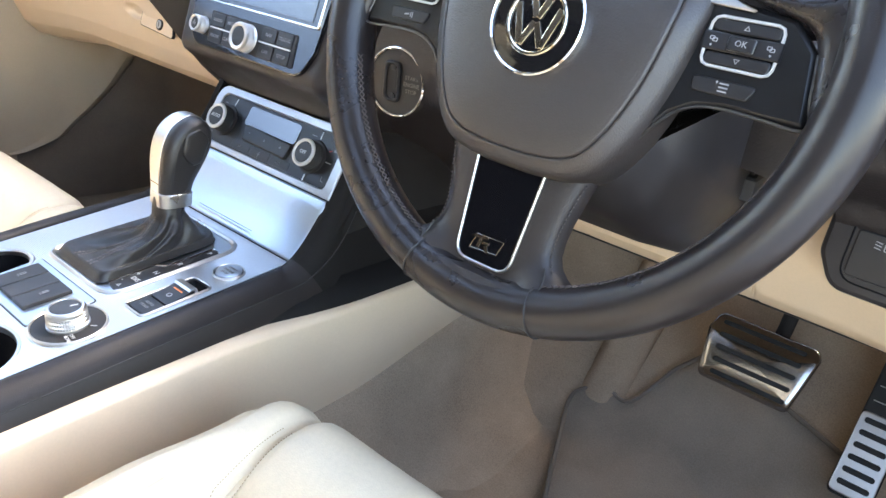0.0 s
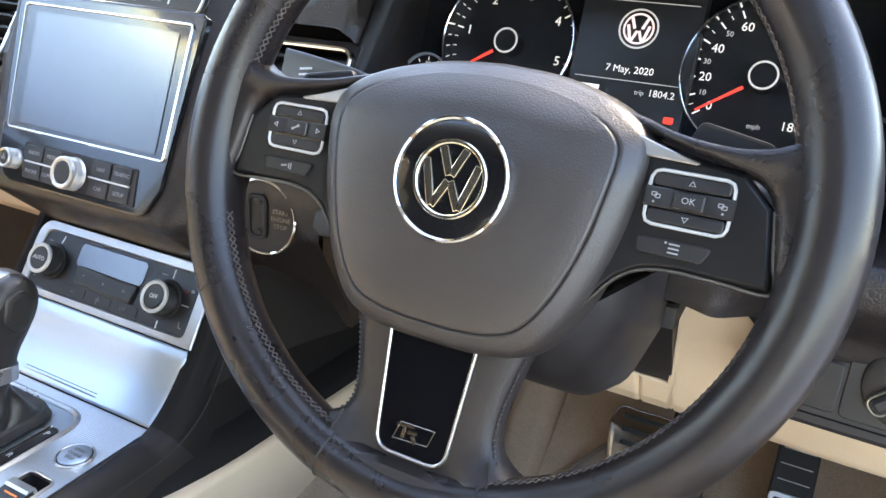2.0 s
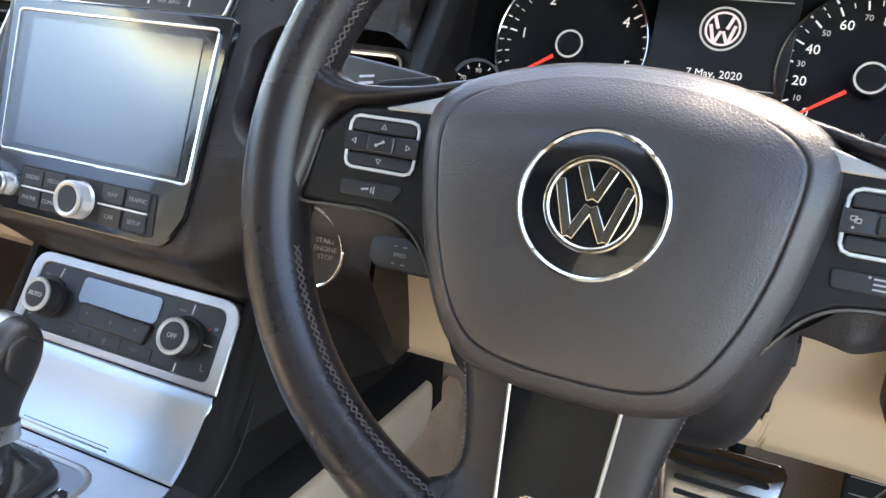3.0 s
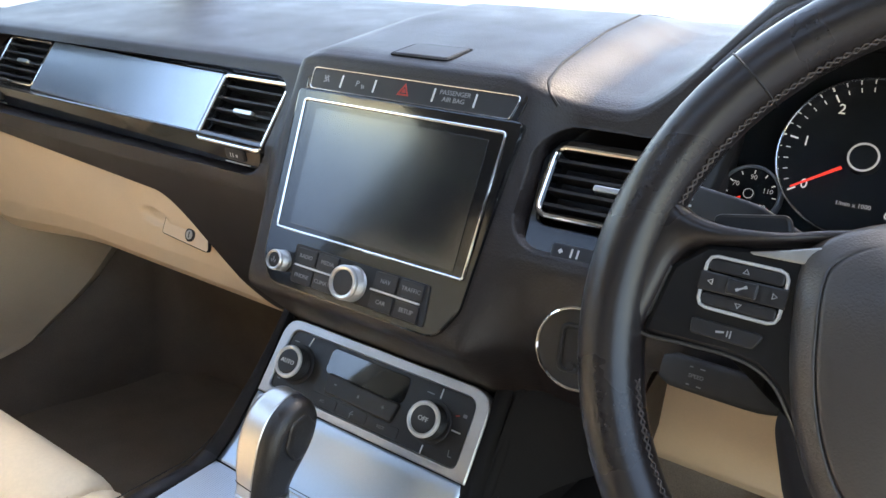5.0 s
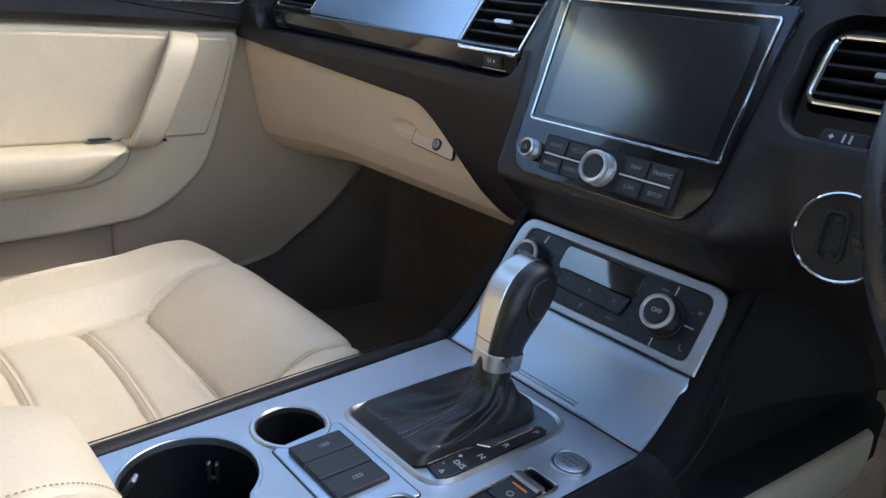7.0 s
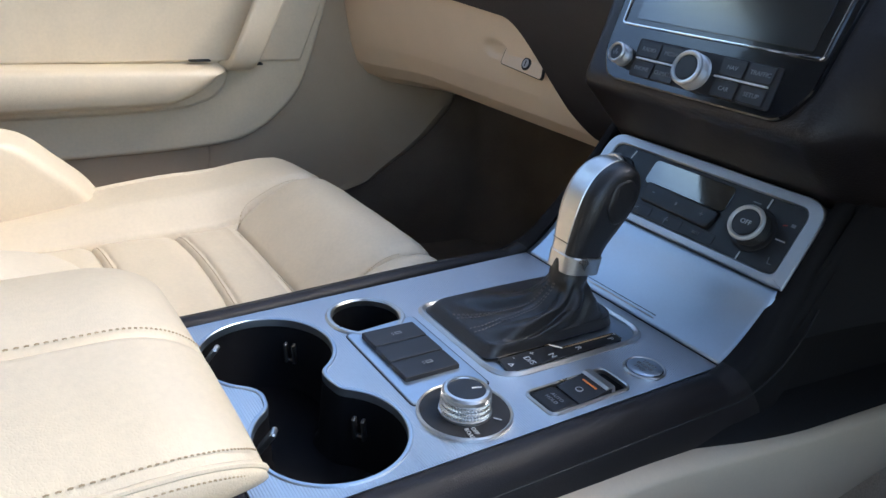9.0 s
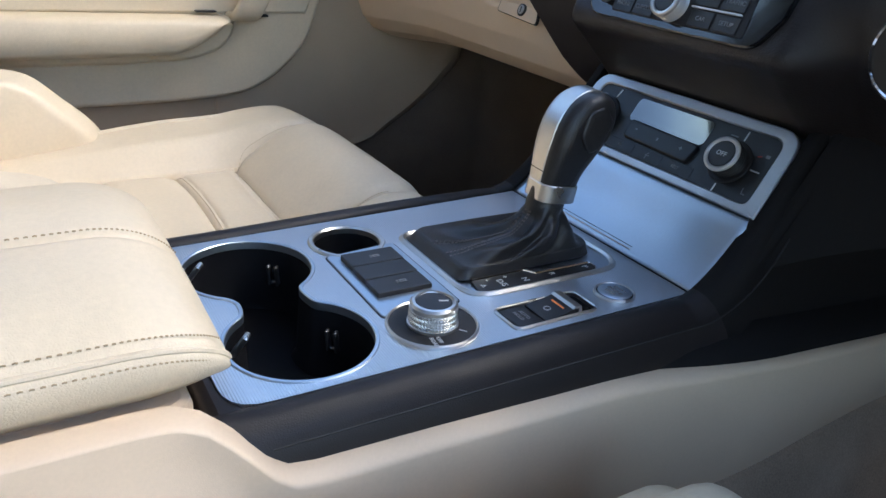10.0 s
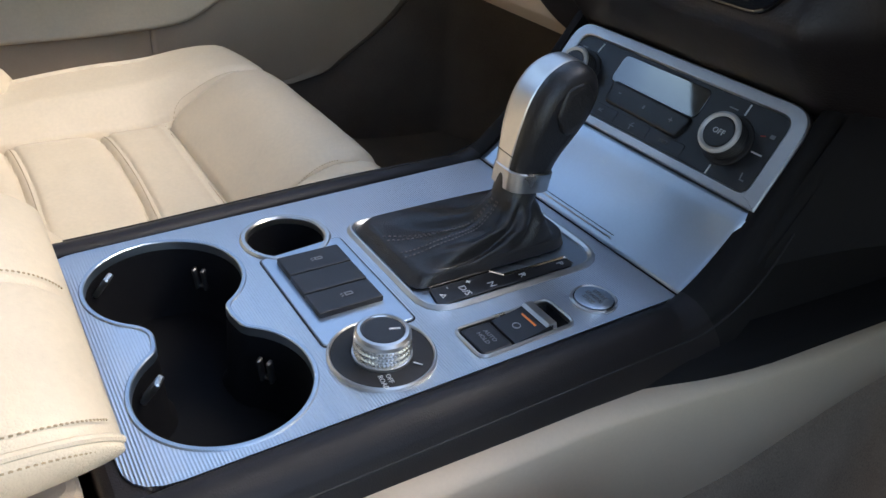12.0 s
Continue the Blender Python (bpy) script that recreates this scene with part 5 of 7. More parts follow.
def wheel():
    w = thing("steering_wheel", WM, "dark brown leather three-spoke steering wheel with black switch pods", "steering wheel")
    R = 0.1725
    secs = []
    for k in range(96):
        a = 2 * math.pi * k / 96
        c, s = math.cos(a), math.sin(a)
        grip = 1 + 0.10 * max(0, math.cos(2 * (a - radians(0)))) ** 4 * 0.6
        row = []
        for j in range(18):
            b = 2 * math.pi * j / 18
            rr = R + 0.0165 * grip * math.cos(b)
            row.append((rr * c, rr * s, -0.004 + 0.0185 * grip * math.sin(b)))
        secs.append(row)
    part("rim", loft(secs + [secs[0]], cap=False), RIML, w, "worn dark leather rim", smooth=80)
    # seams across the rim
    for deg in (140, 40, 254, 286):
        a = radians(deg)
        pts = [((R + 0.0168 * math.cos(b)) * math.cos(a), (R + 0.0168 * math.cos(b)) * math.sin(a), -0.004 + 0.0188 * math.sin(b)) for b in [2 * math.pi * j / 24 for j in range(24)]]
        part("rim_seam", tube(pts, 0.0006, 5, closed=True, up=(-math.sin(a), math.cos(a), 0)), SHADE, w)
    # crossed lacing along the inside of the rim
    bm = bmesh.new()

    def on_rim(a, b):
        return ((R + 0.0170 * math.cos(b)) * math.cos(a), (R + 0.0170 * math.cos(b)) * math.sin(a), -0.004 + 0.0190 * math.sin(b))
    step = 0.027
    for k in range(int(2 * math.pi / step)):
        a = step * k
        deg = math.degrees(a)
        if 255 < deg < 285 or min(deg, 360 - deg) < 17 or abs(deg - 180) < 17:
            continue
        b0, b1 = radians(155), radians(167)
        for p, q in ((b0, b1), (b1, b0)):
            tube([on_rim(a, p), on_rim(a + step * 0.5, (p + q) / 2), on_rim(a + step, q)], 0.00048, 4, bm, up=(0.3, 0.2, 1))
    tagged(part("lacing", bm, THREADW, w, "crossed pale stitching"), kind="stuff")
    # leather spokes
    for s in (-1, 1):
        upper = [(0.072, 0.0485), (0.084, 0.0455), (0.100, 0.0400), (0.118, 0.0375), (0.135, 0.0380), (0.150, 0.0430), (0.165, 0.0540), (0.1725, 0.038), (0.1745, 0.02), (0.1745, 0.0), (0.1735, -0.018), (0.172, -0.034), (0.164, -0.062)]
        lower = [(0.066, 0.0425), (0.084, 0.0388), (0.102, 0.0335), (0.118, 0.0298), (0.130, 0.0270), (0.138, 0.0245), (0.1435, 0.0200), (0.1470, 0.013), (0.149, 0.004), (0.151, -0.006), (0.1535, -0.018), (0.1560, -0.032), (0.160, -0.060)]
        ups, lows = spline([(x, y, 0) for x, y in upper], 40), spline([(x, y, 0) for x, y in lower], 40)
        secs = []
        for p, q in zip(ups, lows):
            row = []
            for k, z in ((0.0, -0.018), (0.0, -0.001), (0.06, 0.0022), (0.18, 0.0044), (0.4, 0.0058), (0.62, 0.0056), (0.85, 0.0040), (0.95, 0.0020), (1.0, -0.001), (1.0, -0.018)):
                c = q.lerp(p, k)
                row.append((s * c.x, c.y, z - 0.010 * (1 - smooth01(0.078, 0.112, c.x))))
            secs.append(row)
        part("spoke", loft(secs), RIML, w, "leather spoke", smooth=60)
        # gloss switch pod that runs on down the flank of the hub
        low_edge = [(s * 0.1545, -0.0245), (s * 0.132, -0.0243), (s * 0.112, -0.0238), (s * 0.097, -0.0262), (s * 0.086, -0.0330), (s * 0.076, -0.0460), (s * 0.066, -0.0600), (s * 0.055, -0.0760)]
        o = rounded([(s * 0.064, 0.0395), (s * 0.102, 0.0310), (s * 0.133, 0.0268), (s * 0.1475, 0.013)] + low_edge + [(s * 0.045, -0.070), (s * 0.052, 0.0)], 0.004, 4)
        part("switch_pod", slab(o, [(0.010, -0.022), (0.002, -0.008), (0, -0.003), (0.001, -0.0008), (0.003, 0.0002)]), PODG, w, "glossy black switch pod")
        part("pod_edge", tube([(p.x, p.y, -0.0006) for p in spline([(s * 0.1480, 0.012, 0), (s * 0.1520, -0.010, 0)] + [(x, y, 0) for x, y in low_edge], 40)], 0.0010, 6), SMOKE, w, "smoked metal edge of the pod")
        cx, cy = s * 0.1115, 0.0088

        def key(x, y):
            """Places on the block of keys, from its own middle."""
            return (cx + 0.91 * x, cy + 0.93 * (y - 0.00625))
        o = rounded([key(-0.0215, -0.0075), key(0.0215, -0.0075), key(0.0205, 0.0200), key(-0.0205, 0.0200)], 0.0045)
        part("key_field", block(inset(o, 0.0014), -0.001, 0.0012, 0.0005), GLOSS, w)
        # two open brackets of satin metal round the keys
        for k in (1, -1):
            h = 0.0200 if k > 0 else -0.0075
            e = 0.0115 if k > 0 else 0.0010
            pts = [key(-0.0208, e), key(-0.0206, h - 0.004 * k), key(-0.0192, h - 0.0012 * k), key(-0.0160, h), key(0, h), key(0.0160, h), key(0.0192, h - 0.0012 * k), key(0.0206, h - 0.004 * k), key(0.0208, e)]
            part("pod_bracket", tube([(x, y, 0.0022) for x, y in pts], 0.0009, 6), SILVER, w, "bright satin bracket")
        for y0, y1, nm in ((0.0122, 0.0188, "rocker_up"), (-0.0062, 0.0004, "rocker_down")):
            o = rounded([key(-0.0192, y0), key(0.0192, y0), key(0.0192, y1), key(-0.0192, y1)], 0.002, 3)
            part(nm, block(o, 0.0, 0.0026, 0.0008), BUTTON, w)
        # middle band, dished towards the centre key
        secs = []
        for k in range(9):
            x = 0.0222 * (k / 4 - 1)
            dish = 0.0016 * math.exp(-(x / 0.010) ** 2)
            (px, y0), (_, y1) = key(x, 0.0012), key(x, 0.0114)
            secs.append([(px, y0, 0.0), (px, y0, 0.0028 - dish), (px, y0 + 0.0008, 0.0034 - dish), (px, y1 - 0.0008, 0.0034 - dish), (px, y1, 0.0028 - dish), (px, y1, 0.0)])
        part("rocker_middle", loft(secs), BUTTON, w, smooth=35)
        o = rounded([key(-0.0078, 0.0023), key(0.0078, 0.0023), key(0.0078, 0.0103), key(-0.0078, 0.0103)], 0.0012, 3)
        ok = part("centre_key", block(o, 0.001, 0.0044, 0.0008), BUTTON, w)
        part("key_outline", ring(o, inset(o, 0.0005), 0.003, 0.0040, 0.0002), SMOKE, ok)
        mx = cx - 0.0030
        part("menu_key", block(rounded([(mx - 0.0160, -0.0178), (mx + 0.0140, -0.0178), (mx + 0.0185, -0.0098), (mx - 0.0170, -0.0098)], 0.0022, 3), 0.0, 0.0016, 0.0007), BUTTON, w)
        for y, up in ((0.0154, 1), (-0.0027, -1)):
            tx, ty = key(0, y)
            t = [(tx - 0.0017, ty - 0.0011 * up), (tx + 0.0017, ty - 0.0011 * up), (tx, ty + 0.0016 * up)]
            t = t if up > 0 else t[::-1]
            t2 = [(tx + (x - tx) * 0.62, ty + (v - ty) * 0.62 - 0.0001 * up) for x, v in t]
            part("arrow_mark", ring(t, t2, 0.0022, 0.0028, 0.0001), DIMW, w, smooth=0)
        kx, ky = key(0, 0.0064)
        if s > 0:
            words("OK", 0.0044, kx, ky, 0.0045, DIMW, ok)
            for d in (-0.0150, 0.0150):
                # two overlapping frames and a small arrow
                for u, v in ((-0.0008, 0.0004), (0.0008, -0.0004)):
                    q = rrect(0.0026, 0.0020, 0.0003, kx + d + u, ky + v + 0.0006, 1)
                    part("page_mark", ring(q, inset(q, 0.0004), 0.0030, 0.0037, 0.0001), DIMW, w, smooth=0)
                bars(w, DIMW, [(kx + d + math.copysign(0.0006, d), ky - 0.0026, 0.0010, 0.0010, 45)], 0.0034)
            bars(w, DIMW, [(mx + 0.0010, -0.0116, 0.0050, 0.0007, 0), (mx + 0.0010, -0.0136, 0.0050, 0.0007, 0), (mx + 0.0010, -0.0156, 0.0050, 0.0007, 0), (mx - 0.0030, -0.0112, 0.0010, 0.0010, 45)], 0.0016)
        else:
            bars(ok, DIMW, [(kx, ky, 0.0044, 0.0008, 30), (kx - 0.0018, ky - 0.0010, 0.0014, 0.0014, 30), (kx + 0.0018, ky + 0.0010, 0.0014, 0.0014, 30)], 0.0044)
            for d in (-1, 1):
                t = [(kx + d * 0.0165, ky), (kx + d * 0.0138, ky + 0.0016), (kx + d * 0.0138, ky - 0.0016)][::d]
                part("arrow_mark", ring(t, [(kx + d * 0.0148 + (x - kx - d * 0.0148) * 0.6, ky + (y - ky) * 0.6) for x, y in t], 0.0030, 0.0037, 0.0001), DIMW, w, smooth=0)
            bars(w, DIMW, [(mx - 0.002, -0.0138, 0.0040, 0.0010, 10), (mx + 0.0015, -0.0138, 0.0006, 0.0030, 0), (mx + 0.0030, -0.0138, 0.0006, 0.0038, 0)], 0.0016)
        part("pod_blade", slab(rounded([(s * 0.078, 0.0272), (s * 0.111, 0.0262), (s * 0.113, 0.0272), (s * 0.096, 0.0318), (s * 0.078, 0.0375)][::s], 0.001, 2), [(0, -0.004), (0, 0.0020), (0.0006, 0.0025)]), SATIN, w, "bright chrome accent")
    # lower spoke, flaring into the rim, with its inlay
    ys = [-0.070, -0.090, -0.110, -0.122, -0.132, -0.139, -0.145, -0.150, -0.156, -0.164]
    ws = [0.0560, 0.0495, 0.0450, 0.0435, 0.0440, 0.0470, 0.0540, 0.0660, 0.0760, 0.0820]
    zs = [-0.0010, 0.0, 0.0, 0.0, 0.0004, 0.0012, 0.0028, 0.0050, 0.0085, 0.0110]
    secs = []
    for k in range(48):
        y = -0.070 - 0.094 * k / 47
        hw, z = float(np.interp(-y, [-v for v in ys], ws)), float(np.interp(-y, [-v for v in ys], zs))
        row = [(-hw, y, -0.018)]
        for j in range(17):
            u = j / 8 - 1
            row.append((hw * u, y, z * (1 if y < -0.157 else smooth01(0.023, 0.042, abs(hw * u))) - 0.0065 * abs(u) ** 7 - 0.0006 * smooth01(0.62, 0.72, abs(u)) * (1 - smooth01(0.72, 0.82, abs(u)))))
        secs.append(row + [(hw, y, -0.018)])
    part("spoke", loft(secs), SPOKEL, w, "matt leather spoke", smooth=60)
    for d in (-1, 1):
        bm = bmesh.new()
        line = spline([(d * (float(np.interp(-y, [-v for v in ys], ws)) - 0.0006), y, -0.0050 + float(np.interp(-y, [-v for v in ys], zs))) for y in [-0.085 - 0.0065 * k for k in range(10)]], 44)
        for k in range(0, 42, 2):
            tube([line[k], line[k].lerp(line[k + 1], 0.5) + Vector((d * 0.0004, 0, 0.0003)), line[k + 1]], 0.00045, 4, bm)
        tagged(part("stitching", bm, THREADW, w, "pale stitching along the spoke"), kind="stuff")
    for d in (-1, 1):
        part("rim_seam", tube(spline([(d * 0.0450, -0.1395, 0.0006), (d * 0.0470, -0.1470, 0.0028), (d * 0.0485, -0.1560, 0.0086), (d * 0.0490, -0.1660, 0.0132)], 12), 0.0007, 5), SHADE, w)
    o = rounded([(-0.0265, -0.085), (-0.0215, -0.154), (0.0215, -0.154), (0.0265, -0.085)], [0.001, 0.012, 0.012, 0.001], 6)
    part("inlay", block(o, -0.003, 0.0008, 0.0006), INLAY, w, "piano black inlay")
    part("inlay_frame", ring(o, inset(o, 0.0018), -0.003, 0.0022, 0.0006), SATIN, w, "satin metal frame of the inlay")
    # plain emblem on the inlay
    bars(w, GOLDC, [(-0.0050, -0.1365, 0.0110, 0.0018, 6), (-0.0005, -0.1395, 0.0055, 0.0016, 6), (-0.0055, -0.1405, 0.0022, 0.0060, -8), (0.0010, -0.1430, 0.0022, 0.0045, 30)], 0.0008, "emblem", high=0.0005)
    eo = [(-0.012, -0.1455), (0.0095, -0.1440), (0.0125, -0.1345), (-0.0085, -0.1350)]
    part("emblem_outline", ring(eo, inset(eo, 0.0005), 0.0005, 0.0012, 0.0001), GOLDC, w, smooth=0)
    # hub
    half = [(0.0, 0.0645), (0.030, 0.0625), (0.056, 0.0565), (0.077, 0.0462), (0.088, 0.0365), (0.0905, 0.0260), (0.0885, 0.0050), (0.0830, -0.0240), (0.0730, -0.0530), (0.0600, -0.0750), (0.0450, -0.0850), (0.022, -0.0890), (0.0, -0.0895)]
    line = spline([(x, y, 0) for x, y in half], 40)
    o = [(p.x, p.y) for p in line] + [(-p.x, p.y) for p in line[-2:0:-1]]
    o = o[::-1]
    crown = [(1.0, -0.002), (0.985, 0.0038), (0.955, 0.0080), (0.90, 0.0114), (0.85, 0.0138), (0.75, 0.0158), (0.6, 0.0172), (0.45, 0.0180), (0.36, 0.0182), (0.2, 0.0182)]
    bm, loops = bmesh.new(), []
    for sc in [1.0, 1.012, 1.004, 1.0, 0.994, 0.985, 0.972, 0.955, 0.93, 0.90, 0.875, 0.863, 0.856, 0.850, 0.844, 0.837, 0.825, 0.80, 0.76, 0.72, 0.65, 0.56, 0.46, 0.36]:
        row = []
        for x, y in o:
            top = smooth01(0.010, 0.056, y) * (1 - 0.45 * smooth01(0.045, 0.080, abs(x)))
            z = float(np.interp(-sc, [-c[0] for c in crown], [c[1] for c in crown]))
            z -= 0.0016 * math.exp(-((sc - 0.850) / 0.006) ** 2) * (1 - smooth01(0.3, 0.7, top))
            z -= 0.017 * top * smooth01(0.42, 1.0, sc) ** 1.7
            if not loops:
                z = -0.034
            elif len(loops) == 1:
                z -= 0.012
            elif len(loops) == 2:
                z -= 0.004
            row.append(bm.verts.new((x * sc, -0.008 + (y + 0.008) * sc, z)))
        loops.append(row)
    for lo, hi in zip(loops, loops[1:]):
        for i in range(len(o)):
            bm.faces.new((lo[i], lo[(i + 1) % len(o)], hi[(i + 1) % len(o)], hi[i]))
    bm.faces.new(loops[-1])
    part("hub", bm, HUBL, w, "grained brown airbag cover", smooth=60)
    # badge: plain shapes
    bk, low = 0.885, pose(-0.0005, -0.0030, 0.0028)
    part("badge_disc", lathe([(0.0310, 0.010), (0.0310, 0.0182), (0.0292, 0.0186), (0.009, 0.0180)], 56, m=low), GLOSS, w, "piano black badge disc")
    part("badge_ring", ring(circ(0.0318, n=56), circ(0.0298, n=56), 0.010, 0.0203, 0.0009), CHROME, w, "chrome ring").matrix_basis = low
    part("badge_ring", ring(circ(0.0203, n=48), circ(0.0178, n=48), 0.017, 0.0198, 0.0007), GOLDC, w, "chrome ring").matrix_basis = low
    for x0, y0, x1, y1 in ((-0.0075, 0.0178, -0.0005, 0.0020), (0.0075, 0.0178, 0.0005, 0.0020), (-0.0168, 0.0098, -0.0085, -0.0165), (0.0168, 0.0098, 0.0085, -0.0165), (-0.0085, -0.0165, -0.0006, -0.0010), (0.0085, -0.0165, 0.0006, -0.0010)):
        x0, y0, x1, y1 = x0 * bk, y0 * bk, x1 * bk, y1 * bk
        L, a = math.hypot(x1 - x0, y1 - y0), math.degrees(math.atan2(y1 - y0, x1 - x0))
        part("badge_bar", block(rrect(L, 0.0045, 0.0005, 0, 0, 2), 0.0175, 0.0190, 0.0004, m=low @ pose((x0 + x1) / 2, (y0 + y1) / 2, 0, 0, 0, a)), GOLDC, w)
    # shift paddle behind the spoke
    for s in (-1, 1):
        part("shift_paddle", block(rounded([(s * 0.098, 0.034), (s * 0.138, 0.030), (s * 0.142, 0.045), (s * 0.104, 0.052)][::s], 0.005), -0.036, -0.031, 0.002), BUTTON, w, "black shift paddle")
    words("+", 0.008, 0.128, 0.039, -0.0307, PRINT, w)
    return w


wheel()


def column():
    c = thing("steering_column", WM, "dark plastic steering column shroud with control stalks", "steering column")
    secs = []
    for z, hw, top, bot in ((-0.018, 0.072, 0.040, -0.084), (-0.030, 0.081, 0.045, -0.096), (-0.050, 0.088, 0.048, -0.104), (-0.10, 0.092, 0.046, -0.116), (-0.17, 0.090, 0.040, -0.122), (-0.24, 0.080, 0.036, -0.126), (-0.30, 0.066, 0.030, -0.128)):
        o = rounded([(-hw * 0.80, bot), (hw * 0.80, bot), (hw, bot * 0.55), (hw, top), (-hw, top), (-hw, bot * 0.55)], 0.028, 5)
        secs.append([(x, y, z) for x, y in o])
    part("shroud", loft(secs), DARKS, c, "dark column shroud", smooth=60)
    # light stalk, upper left
    pts = [(-0.060, 0.030, -0.068), (-0.110, 0.038, -0.074), (-0.150, 0.044, -0.080), (-0.196, 0.050, -0.088)]
    secs = []
    for i, p in enumerate(spline(pts, 12)):
        s = i / 11
        hh, ht = 0.010 + 0.008 * smooth01(0.2, 0.5, s), 0.006 + 0.003 * smooth01(0.2, 0.5, s)
        o = rounded([(-ht, -hh), (ht, -hh), (ht, hh), (-ht, hh)], 0.003, 3)
        secs.append([(p.x, p.y + b, p.z + a) for a, b in o])
    st = part("light_stalk", loft(secs), BUTTON, c, "black light stalk with white symbols", smooth=40)
    bars(st, PRINT, [(-0.170, 0.054, 0.010, 0.0014, 8), (-0.170, 0.050, 0.010, 0.0014, 8), (-0.170, 0.044, 0.010, 0.0014, 8), (-0.150, 0.046, 0.0014, 0.010, 30), (-0.135, 0.040, 0.012, 0.0014, 8), (-0.135, 0.044, 0.008, 0.0014, 30)], -0.0720)
    # cruise stalk, lower left
    pts = [(-0.050, -0.048, -0.116), (-0.090, -0.050, -0.118), (-0.130, -0.051, -0.120), (-0.170, -0.051, -0.122)]
    secs = []
    for i, p in enumerate(spline(pts, 16)):
        s = i / 15
        end = math.sqrt(max(1 - max((s - 0.93) / 0.07, 0) ** 2, 0.08))
        hh, ht = (0.007 + 0.0040 * smooth01(0.25, 0.5, s)) * (0.6 + 0.4 * end), (0.005 + 0.0015 * smooth01(0.25, 0.5, s)) * (0.5 + 0.5 * end)
        o = rounded([(-ht, -hh), (ht, -hh), (ht, hh), (-ht, hh)], 0.004, 3)
        secs.append([(p.x, p.y + b, p.z + a) for a, b in o])
    st = part("cruise_stalk", loft(secs), SHADE, c, "black cruise control stalk", smooth=40)
    words("SPEED", 0.0036, -0.146, -0.0512, -0.1138, DIM, st)
    bars(st, DIM, [(-0.143, -0.0455, 0.003, 0.0007, 0), (-0.150, -0.0455, 0.002, 0.0007, 0), (-0.143, -0.0570, 0.003, 0.0007, 0), (-0.150, -0.0570, 0.002, 0.0007, 0)], -0.1138)
    # right stalk
    part("wiper_stalk", tube(spline([(0.060, 0.010, -0.062), (0.12, 0.018, -0.068), (0.19, 0.026, -0.078)], 8), [0.008, 0.009, 0.010, 0.012, 0.012, 0.012, 0.012, 0.011], 10), BUTTON, c, "black wiper stalk")


column()


